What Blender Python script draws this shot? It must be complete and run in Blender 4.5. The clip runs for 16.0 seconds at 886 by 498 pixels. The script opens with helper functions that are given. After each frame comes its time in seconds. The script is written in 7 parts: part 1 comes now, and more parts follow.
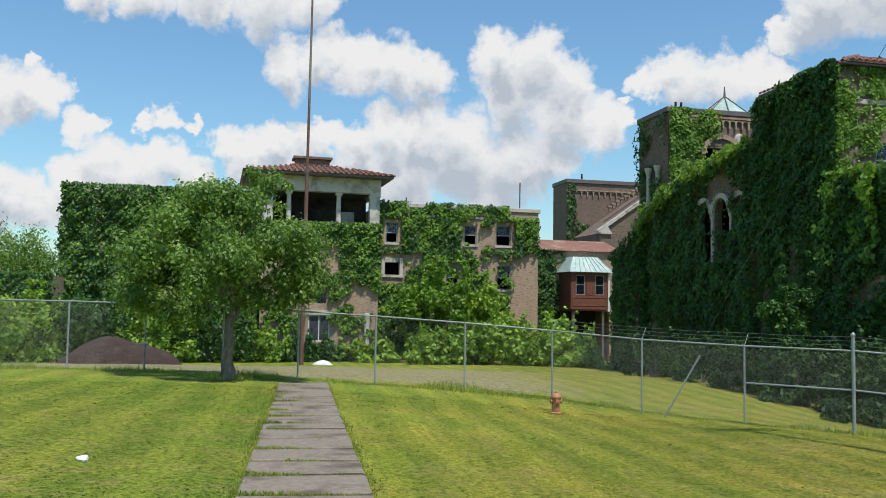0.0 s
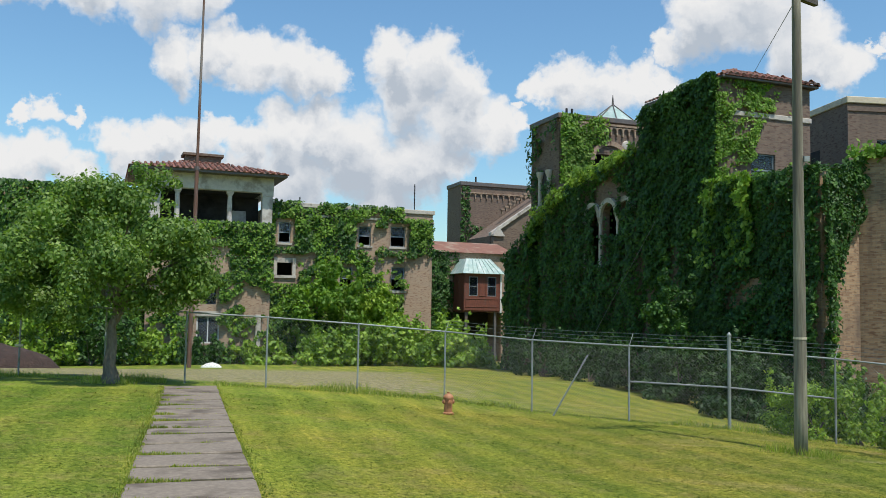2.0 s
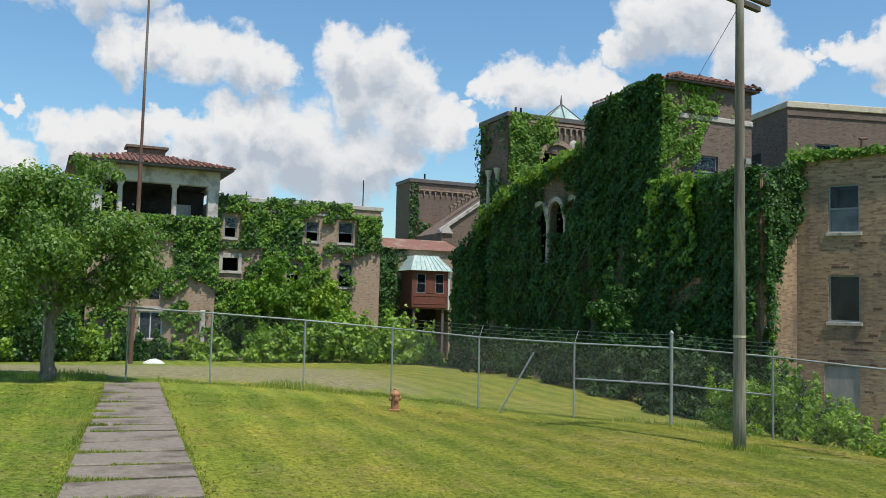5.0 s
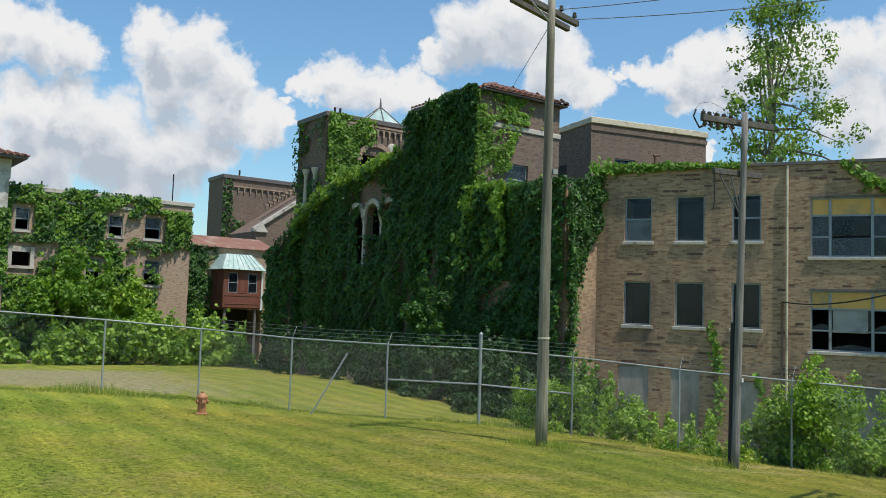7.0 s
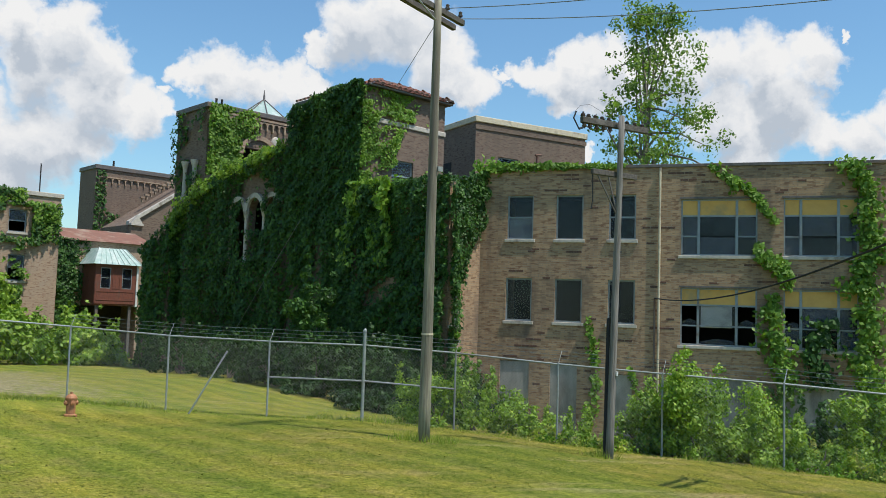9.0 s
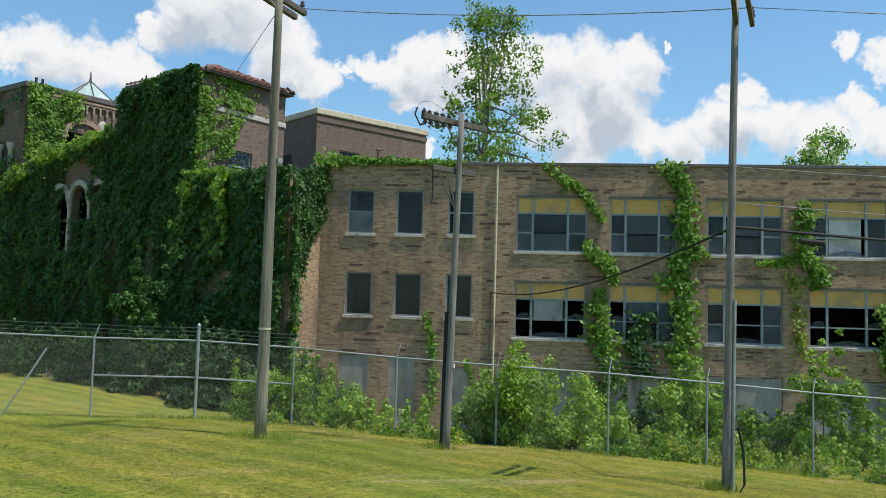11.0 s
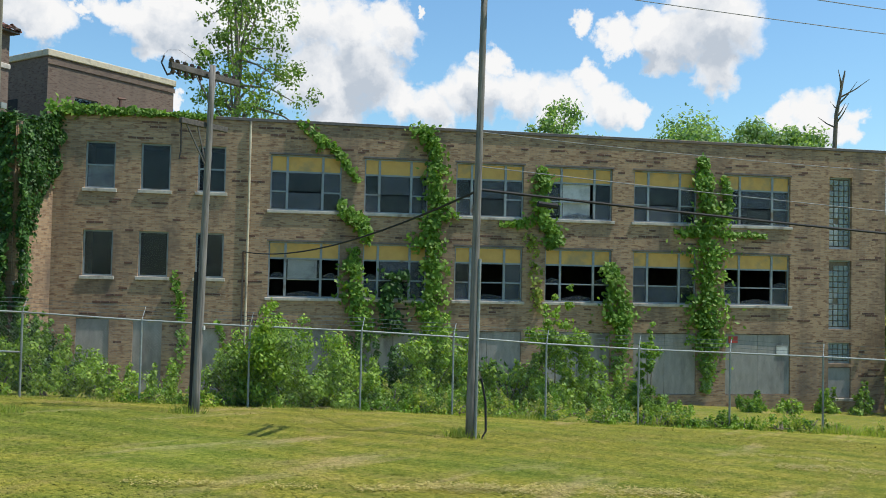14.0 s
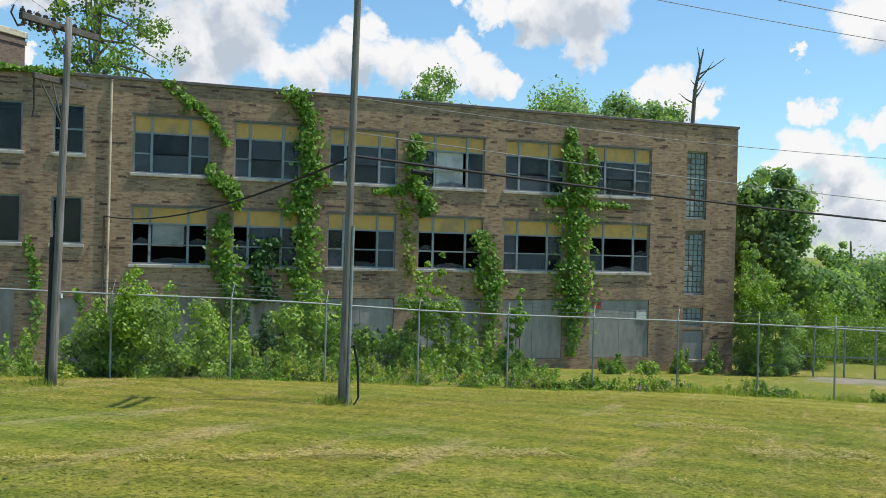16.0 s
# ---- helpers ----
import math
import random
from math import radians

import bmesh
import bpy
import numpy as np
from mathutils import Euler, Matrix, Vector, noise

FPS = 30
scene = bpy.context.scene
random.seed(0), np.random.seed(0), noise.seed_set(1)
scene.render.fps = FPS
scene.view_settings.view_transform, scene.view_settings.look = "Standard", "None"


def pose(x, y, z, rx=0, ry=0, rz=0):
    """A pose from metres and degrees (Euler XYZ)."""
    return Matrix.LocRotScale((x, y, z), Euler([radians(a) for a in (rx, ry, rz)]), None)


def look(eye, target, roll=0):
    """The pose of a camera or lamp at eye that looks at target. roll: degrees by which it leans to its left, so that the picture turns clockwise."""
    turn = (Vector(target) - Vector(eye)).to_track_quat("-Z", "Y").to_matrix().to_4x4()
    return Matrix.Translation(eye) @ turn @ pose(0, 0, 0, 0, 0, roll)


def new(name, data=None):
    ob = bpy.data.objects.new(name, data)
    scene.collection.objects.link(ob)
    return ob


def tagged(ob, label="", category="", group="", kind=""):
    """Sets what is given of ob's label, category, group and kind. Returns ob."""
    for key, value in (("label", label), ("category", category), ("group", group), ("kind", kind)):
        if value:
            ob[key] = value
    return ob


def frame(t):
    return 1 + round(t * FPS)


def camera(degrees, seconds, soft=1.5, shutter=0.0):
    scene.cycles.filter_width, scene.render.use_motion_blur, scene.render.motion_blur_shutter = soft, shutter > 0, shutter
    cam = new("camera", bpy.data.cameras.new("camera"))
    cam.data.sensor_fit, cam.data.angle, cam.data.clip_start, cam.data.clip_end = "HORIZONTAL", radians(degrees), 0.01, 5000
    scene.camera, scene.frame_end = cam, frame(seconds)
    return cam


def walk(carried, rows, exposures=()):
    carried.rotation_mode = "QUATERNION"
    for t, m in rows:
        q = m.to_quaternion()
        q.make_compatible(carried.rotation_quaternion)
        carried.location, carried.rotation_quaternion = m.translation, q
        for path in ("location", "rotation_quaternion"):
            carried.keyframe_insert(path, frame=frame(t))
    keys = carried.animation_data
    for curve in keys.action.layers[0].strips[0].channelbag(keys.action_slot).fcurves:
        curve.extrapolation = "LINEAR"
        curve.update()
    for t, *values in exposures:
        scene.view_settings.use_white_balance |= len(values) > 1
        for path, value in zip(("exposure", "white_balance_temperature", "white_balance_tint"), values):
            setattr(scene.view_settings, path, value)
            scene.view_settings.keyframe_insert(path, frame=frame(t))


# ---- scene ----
cam = camera(54.9, 16.0, soft=0.9)
EYE = 1.7
PATH = [(0.0, 93.68, -0.92, 0.00), (0.5, 93.72, -1.01, -1.49), (1.0, 93.80, -0.89, -3.09), (1.5, 93.79, -0.93, -4.77),
        (2.0, 93.87, -0.98, -7.11), (2.5, 93.84, -1.16, -8.32), (3.0, 93.72, -1.41, -9.07), (5.5, 93.76, -1.21, -11.91),
        (6.0, 93.78, -1.41, -14.91), (6.5, 93.97, -1.69, -19.27), (7.0, 94.16, -1.89, -23.00), (7.5, 94.22, -2.08, -24.81),
        (8.0, 94.22, -2.08, -26.20), (8.5, 94.20, -2.00, -28.14), (9.0, 94.16, -1.80, -30.75), (11.5, 94.07, -1.64, -43.67),
        (12.0, 94.01, -1.58, -45.90), (12.5, 93.70, -1.58, -49.13), (13.0, 93.06, -1.44, -51.85), (13.5, 92.59, -1.35, -54.78),
        (14.0, 91.77, -1.25, -57.85), (14.5, 91.17, -1.45, -60.18), (15.0, 90.66, -1.74, -62.64), (15.5, 90.10, -1.69, -65.11),
        (16.0, 89.76, -1.52, -66.34)]
walk(cam, [(t, pose(0, 0, EYE, rx, ry, rz)) for t, rx, ry, rz in PATH],
     exposures=[(0.0, -0.09), (3.0, -0.09), (6.5, -0.08), (9.0, -0.04), (12.5, 0.06), (16.0, 0.06)])

# ---- sky, sun ----
SUN = Vector((0.48, -0.88, 0.0)).normalized() * math.cos(radians(65)) + Vector((0, 0, math.sin(radians(65))))
lamp = bpy.data.lights.new("sun", "SUN")
lamp.energy, lamp.angle, lamp.color = 5.0, radians(0.53), (1.0, 0.95, 0.86)
sun = new("sun", lamp)
sun.matrix_world = look((0, 0, 60), tuple(Vector((0, 0, 60)) - SUN))

world = bpy.data.worlds.new("sky")
scene.world = world
world.use_nodes = True
wn, wl = world.node_tree.nodes, world.node_tree.links
wn.clear()


def wnode(kind, **values):
    n = wn.new(kind)
    for key, value in values.items():
        n.inputs[key].default_value = value
    return n


def wmath(op, a, b=None, c=None, clamp=False):
    n = wn.new("ShaderNodeMath")
    n.operation, n.use_clamp = op, clamp
    for i, v in enumerate((a, b, c)):
        if v is None:
            continue
        if isinstance(v, (int, float)):
            n.inputs[i].default_value = v
        else:
            wl.new(v, n.inputs[i])
    return n.outputs[0]


def wramp(value, stops):
    n = wn.new("ShaderNodeValToRGB")
    while len(n.color_ramp.elements) < len(stops):
        n.color_ramp.elements.new(0.5)
    for e, (p, c) in zip(n.color_ramp.elements, stops):
        e.position, e.color = p, (*c, 1)
    wl.new(value, n.inputs[0])
    return n.outputs[0]


sky = wn.new("ShaderNodeTexSky")
sky.sky_type, sky.sun_disc = "NISHITA", False
sky.sun_elevation, sky.sun_rotation = radians(65), math.atan2(SUN.x, SUN.y)
sky.air_density, sky.dust_density, sky.ozone_density = 1.3, 0.4, 2.5
coord = wn.new("ShaderNodeTexCoord")
way = coord.outputs["Generated"]
# cumulus: heaps of round puffs (azimuth, elevation, radius in degrees), ruffled by two scales of noise
HIGH_WEST = [(-23.2, 18.8, 1.9), (-19.8, 19.1, 2.3), (-16.0, 19.2, 2.5), (-12.3, 19.1, 2.6), (-9.3, 19.6, 2.3), (-27.2, 12.3, 2.3), (-25.8, 12.4, 1.5), (-29.1, 11.7, 2.7), (-26.1, 14.2, 0.7), (-23.7, 10.4, 1.5), (-22.6, 10.9, 0.9), (-19.5, 11.3, 0.7), (-18.2, 11.7, 1.0), (-16.8, 11.5, 0.6)]
LOW_WEST = [(-23.7, 7.0, 2.3), (-21.8, 8.1, 2.3), (-19.9, 8.0, 2.3), (-18.2, 8.8, 1.7), (-17.0, 7.5, 1.7), (-27.4, 6.1, 2.1), (-25.8, 5.3, 1.9), (-14.6, 10.0, 1.7), (-12.9, 9.3, 1.9), (-11.3, 10.1, 1.9), (-9.1, 10.6, 1.9), (-7.9, 11.5, 1.4), (-10.1, 8.0, 2.3)]
HEAP = [(-10.7, 15.2, 2.2), (-8.1, 16.1, 1.9), (-5.8, 15.8, 2.3), (-3.5, 15.8, 2.3), (-1.4, 15.4, 1.9), (3.4, 16.4, 2.0), (6.1, 16.2, 2.3), (8.0, 15.1, 1.9), (4.4, 14.1, 2.8), (7.7, 12.8, 2.8), (10.5, 12.2, 2.2), (11.9, 11.9, 1.0), (-3.8, 11.5, 2.4), (-6.2, 10.6, 1.9), (-1.7, 11.6, 2.7), (0.8, 10.0, 3.5), (-3.1, 8.4, 3.2), (-6.4, 8.1, 2.5), (4.5, 9.4, 3.4), (6.7, 9.8, 2.3), (2.6, 7.2, 2.7)]
MIDDLE = [(13.7, 14.7, 1.3), (15.6, 14.8, 2.0), (17.9, 14.8, 2.0), (20.2, 14.7, 1.9), (21.8, 14.6, 1.4), (12.2, 13.5, 0.6), (21.7, 16.9, 1.2), (24.2, 18.2, 2.8), (27.2, 18.9, 3.5), (30.1, 16.4, 2.8), (32.3, 15.2, 1.9), (34.1, 15.9, 0.7), (36.3, 16.1, 1.3), (37.7, 15.7, 1.8), (39.7, 16.1, 2.2), (41.7, 16.6, 1.9), (38.7, 14.1, 1.5), (40.1, 10.4, 0.6)]
EAST = [(35.6, 15.9, 1.3), (37.5, 16.0, 1.6), (39.3, 16.3, 1.7), (40.9, 14.8, 2.1), (43.1, 15.8, 2.3), (45.6, 15.8, 2.7), (48.5, 16.1, 2.3), (51.2, 16.1, 2.5), (54.1, 16.3, 1.9), (52.1, 13.4, 3.1), (48.8, 12.8, 2.7), (50.4, 10.8, 2.3), (54.8, 11.9, 1.8), (57.0, 11.2, 2.1), (59.8, 12.0, 2.3), (61.0, 14.3, 1.2), (62.6, 11.9, 2.3), (65.3, 11.3, 2.3), (67.5, 13.2, 1.3), (68.4, 11.5, 1.9), (69.8, 10.8, 1.3), (56.4, 17.6, 0.4)]
HIGH_EAST = [(67.0, 16.8, 1.0), (69.1, 15.6, 1.3), (71.3, 16.1, 1.8), (73.4, 15.3, 2.3), (75.6, 16.1, 3.2), (74.5, 18.0, 2.3), (75.4, 13.3, 1.8), (72.2, 14.4, 1.7)]
FAR_EAST = [(88.5, 12.4, 0.6), (89.5, 11.8, 0.5), (89.6, 9.1, 1.1), (92.5, 7.9, 1.3), (93.8, 8.1, 1.3), (92.8, 13.8, 2.0), (94.4, 14.0, 2.7), (89.3, 6.3, 1.8), (90.8, 5.6, 1.8), (87.9, 5.6, 1.0), (92.2, 3.7, 2.4), (90.2, 2.7, 2.4), (93.8, 1.2, 3.3), (79.0, 10.2, 1.3), (81.1, 10.2, 2.1), (83.1, 9.6, 1.3)]
big = wnode("ShaderNodeTexNoise", Scale=17.0, Detail=3.0, Roughness=0.55)
fine = wnode("ShaderNodeTexNoise", Scale=52.0, Detail=8.0, Roughness=0.62)
for n in (big, fine):
    wl.new(way, n.inputs["Vector"])


def vmath(op, a, b, scale=None):
    n = wn.new("ShaderNodeVectorMath")
    n.operation = op
    for i, v in enumerate((a, b)):
        if isinstance(v, tuple):
            n.inputs[i].default_value = v
        elif v is not None:
            wl.new(v, n.inputs[i])
    if scale is not None:
        n.inputs["Scale"].default_value = scale
    return n


shift1 = vmath("SCALE", vmath("SUBTRACT", big.outputs["Color"], (0.5, 0.5, 0.5)).outputs[0], None, 0.062)
shift2 = vmath("SCALE", vmath("SUBTRACT", fine.outputs["Color"], (0.5, 0.5, 0.5)).outputs[0], None, 0.040)
ruffled = vmath("ADD", vmath("ADD", way, shift1.outputs[0]).outputs[0], shift2.outputs[0]).outputs[0]


PUFFS = HIGH_WEST + LOW_WEST + HEAP + MIDDLE + EAST + HIGH_EAST + FAR_EAST


def heaped(place, soft, least=0.0):
    heap = None
    for az, el, rad in PUFFS:
        if rad < least:
            continue
        a, e = radians(az), radians(el)
        c = (math.sin(a) * math.cos(e), math.cos(a) * math.cos(e), math.sin(e))
        far_off = vmath("DISTANCE", place, c).outputs["Value"]
        here = wmath("MULTIPLY_ADD", far_off, -1.0 / radians(rad), 1.0)
        heap = here if heap is None else wmath("SMOOTH_MAX", heap, here, soft)
    return heap


heap = heaped(ruffled, 0.12)
strew = wnode("ShaderNodeTexNoise", Scale=4.5, Detail=7.0, Roughness=0.6)
wl.new(way, strew.inputs["Vector"])
wisps = wmath("MULTIPLY_ADD", strew.outputs[0], 1.6, -1.09)
heap = wmath("MAXIMUM", heap, wisps)
dense = wramp(heap, [(0.0, (0, 0, 0)), (0.1, (0.28, 0.28, 0.28)), (0.24, (0.8, 0.8, 0.8)), (0.42, (1, 1, 1))])
# what lies thick above a place shades it: undersides are greyer, tops white
above = heaped(vmath("ADD", ruffled, (0.0, 0.0, 0.034)).outputs[0], 0.3, 1.7)
lumps = wnode("ShaderNodeTexNoise", Scale=19.0, Detail=6.0, Roughness=0.55)
wl.new(ruffled, lumps.inputs["Vector"])
shade = wmath("MULTIPLY_ADD", lumps.outputs[0], -1.15, wmath("ADD", above, 0.64))
tone = wramp(shade, [(0.1, (0.90, 0.90, 0.90)), (0.42, (0.76, 0.785, 0.82)), (0.85, (0.50, 0.56, 0.64))])
mix = wn.new("ShaderNodeMix")
mix.data_type = "RGBA"
wl.new(dense, mix.inputs["Factor"])
tint = vmath("MULTIPLY", sky.outputs[0], (0.103, 0.136, 0.152))
wl.new(tint.outputs[0], mix.inputs["A"])
wl.new(tone, mix.inputs["B"])
back = wnode("ShaderNodeBackground", Strength=1.0)
wl.new(mix.outputs["Result"], back.inputs["Color"])
wl.new(back.outputs[0], wn.new("ShaderNodeOutputWorld").inputs[0])


# ---- materials ----
def tree_of(name):
    m = bpy.data.materials.new(name)
    m.use_nodes = True
    return m, m.node_tree.nodes, m.node_tree.links, m.node_tree.nodes["Principled BSDF"]


def noise_of(n, l, vector, scale, detail=5.0, rough=0.6):
    t = n.new("ShaderNodeTexNoise")
    t.inputs["Scale"].default_value, t.inputs["Detail"].default_value, t.inputs["Roughness"].default_value = scale, detail, rough
    l.new(vector, t.inputs["Vector"])
    return t.outputs[0]


def ramp_of(n, l, value, stops):
    r = n.new("ShaderNodeValToRGB")
    while len(r.color_ramp.elements) < len(stops):
        r.color_ramp.elements.new(0.5)
    for e, (p, c) in zip(r.color_ramp.elements, stops):
        e.position, e.color = p, (*c, 1) if len(c) == 3 else c
    l.new(value, r.inputs[0])
    return r.outputs[0]


def mix_of(n, l, a, b, factor, how="MIX"):
    m = n.new("ShaderNodeMix")
    m.data_type, m.blend_type = "RGBA", how
    for key, v in (("Factor", factor), ("A", a), ("B", b)):
        if isinstance(v, tuple):
            m.inputs[6 if key == "A" else 7].default_value = (*v, 1)
        elif isinstance(v, (int, float)):
            m.inputs[0].default_value = v
        else:
            l.new(v, m.inputs[0 if key == "Factor" else 6 if key == "A" else 7])
    return m.outputs[2]


def bump_of(n, l, height, strength, distance, b):
    k = n.new("ShaderNodeBump")
    k.inputs["Strength"].default_value, k.inputs["Distance"].default_value = strength, distance
    l.new(height, k.inputs["Height"])
    l.new(k.outputs[0], b.inputs["Normal"])


def surface(name, light, dark, grain=20.0, stain=None, stain_scale=1.2, stain_at=0.56, rough=0.8, metal=0.0, relief=0.3, depth=0.01, stretch=(1, 1, 1)):
    """A worn surface: grain between two colours, and stains of a third at a larger scale."""
    m, n, l, b = tree_of(name)
    g = n.new("ShaderNodeNewGeometry").outputs["Position"]
    mp = n.new("ShaderNodeMapping")
    mp.inputs["Scale"].default_value = stretch
    l.new(g, mp.inputs[0])
    fine_n = noise_of(n, l, mp.outputs[0], grain)
    c = ramp_of(n, l, fine_n, [(0.3, dark), (0.7, light)])
    if stain:
        s = noise_of(n, l, mp.outputs[0], stain_scale)
        f = ramp_of(n, l, s, [(stain_at - 0.06, (0, 0, 0)), (stain_at + 0.08, (1, 1, 1))])
        c = mix_of(n, l, c, stain, f)
    l.new(c, b.inputs["Base Color"])
    b.inputs["Roughness"].default_value, b.inputs["Metallic"].default_value = rough, metal
    if relief:
        bump_of(n, l, fine_n, relief, depth, b)
    return m


def brickwork(name, one, two, mortar, width=0.3, row=0.085, stain=(0.12, 0.09, 0.07), stain_at=0.6):
    m, n, l, b = tree_of(name)
    o = n.new("ShaderNodeTexCoord").outputs["Object"]
    sep, com = n.new("ShaderNodeSeparateXYZ"), n.new("ShaderNodeCombineXYZ")
    l.new(o, sep.inputs[0])
    add = n.new("ShaderNodeMath")
    l.new(sep.outputs[0], add.inputs[0]), l.new(sep.outputs[1], add.inputs[1])
    l.new(add.outputs[0], com.inputs[0]), l.new(sep.outputs[2], com.inputs[1])
    t = n.new("ShaderNodeTexBrick")
    t.inputs["Scale"].default_value, t.inputs["Brick Width"].default_value, t.inputs["Row Height"].default_value = 1.0, width, row
    t.inputs["Mortar Size"].default_value, t.inputs["Mortar Smooth"].default_value, t.inputs["Bias"].default_value = 0.009, 0.2, -0.2
    t.inputs["Color1"].default_value, t.inputs["Color2"].default_value, t.inputs["Mortar"].default_value = (*one, 1), (*two, 1), (*mortar, 1)
    l.new(com.outputs[0], t.inputs["Vector"])
    # clusters of darker, harder burnt bricks, each a brick long
    mp = n.new("ShaderNodeMapping")
    mp.inputs["Scale"].default_value = (3.4, 3.4, 12.0)
    l.new(o, mp.inputs[0])
    burnt = ramp_of(n, l, noise_of(n, l, mp.outputs[0], 1.0, 2.0, 0.5), [(0.54, (0, 0, 0)), (0.64, (0.72, 0.72, 0.72))])
    c = mix_of(n, l, t.outputs[0], (two[0] * 0.66, two[1] * 0.52, two[2] * 0.5), burnt)
    st = n.new("ShaderNodeMapping")
    st.inputs["Scale"].default_value = (0.8, 0.8, 0.22)
    l.new(o, st.inputs[0])
    grime = ramp_of(n, l, noise_of(n, l, st.outputs[0], 1.0, 6.0, 0.65), [(stain_at - 0.12, (0, 0, 0)), (stain_at + 0.12, (0.85, 0.85, 0.85))])
    c = mix_of(n, l, c, stain, grime)
    l.new(c, b.inputs["Base Color"])
    b.inputs["Roughness"].default_value = 0.9
    bump_of(n, l, t.outputs["Fac"], -0.5, 0.01, b)
    return m


def leafage(name, shades, glow=0.35, rough=0.55):
    """Leaves: a shade for each leaf, with light through it."""
    m, n, l, b = tree_of(name)
    geo = n.new("ShaderNodeNewGeometry")
    k = len(shades)
    one = ramp_of(n, l, geo.outputs["Random Per Island"], [(i / (k - 1), s) for i, s in enumerate(shades)])
    big_n = ramp_of(n, l, noise_of(n, l, geo.outputs["Position"], 0.55, 4.0), [(0.32, (0.66, 0.72, 0.68)), (0.5, (0.94, 0.95, 0.92)), (0.68, (1.25, 1.2, 1.05))])
    c = mix_of(n, l, one, big_n, 1.0, "MULTIPLY")
    l.new(c, b.inputs["Base Color"])
    b.inputs["Roughness"].default_value = rough
    b.inputs["Specular IOR Level"].default_value = 0.35
    tr, mx = n.new("ShaderNodeBsdfTranslucent"), n.new("ShaderNodeMixShader")
    l.new(mix_of(n, l, c, (1.3, 1.35, 0.5), 1.0, "MULTIPLY"), tr.inputs[0])
    mx.inputs[0].default_value = glow
    l.new(b.outputs[0], mx.inputs[1]), l.new(tr.outputs[0], mx.inputs[2])
    l.new(mx.outputs[0], n["Material Output"].inputs[0])
    return m


def pane_glass(name, dust=0.12, tone=(0.10, 0.13, 0.16)):
    """Thin dusty window glass over a dark room; a bluish dust tone paints in sky reflection."""
    m, n, l, b = tree_of(name)
    g = n.new("ShaderNodeNewGeometry").outputs["Position"]
    b.inputs["Base Color"].default_value = (*tone, 1)
    b.inputs["Roughness"].default_value = 0.9
    gl, tp, fr = n.new("ShaderNodeBsdfGlossy"), n.new("ShaderNodeBsdfTransparent"), n.new("ShaderNodeFresnel")
    gl.inputs["Roughness"].default_value = 0.06
    fr.inputs[0].default_value = 1.3
    a, c = n.new("ShaderNodeMixShader"), n.new("ShaderNodeMixShader")
    l.new(fr.outputs[0], a.inputs[0]), l.new(tp.outputs[0], a.inputs[1]), l.new(gl.outputs[0], a.inputs[2])
    f = ramp_of(n, l, noise_of(n, l, g, 1.6, 5.0), [(0.3, (dust,) * 3), (0.75, (min(1, dust * 2.4),) * 3)])
    l.new(f, c.inputs[0]), l.new(a.outputs[0], c.inputs[1]), l.new(b.outputs[0], c.inputs[2])
    l.new(c.outputs[0], n["Material Output"].inputs[0])
    return m


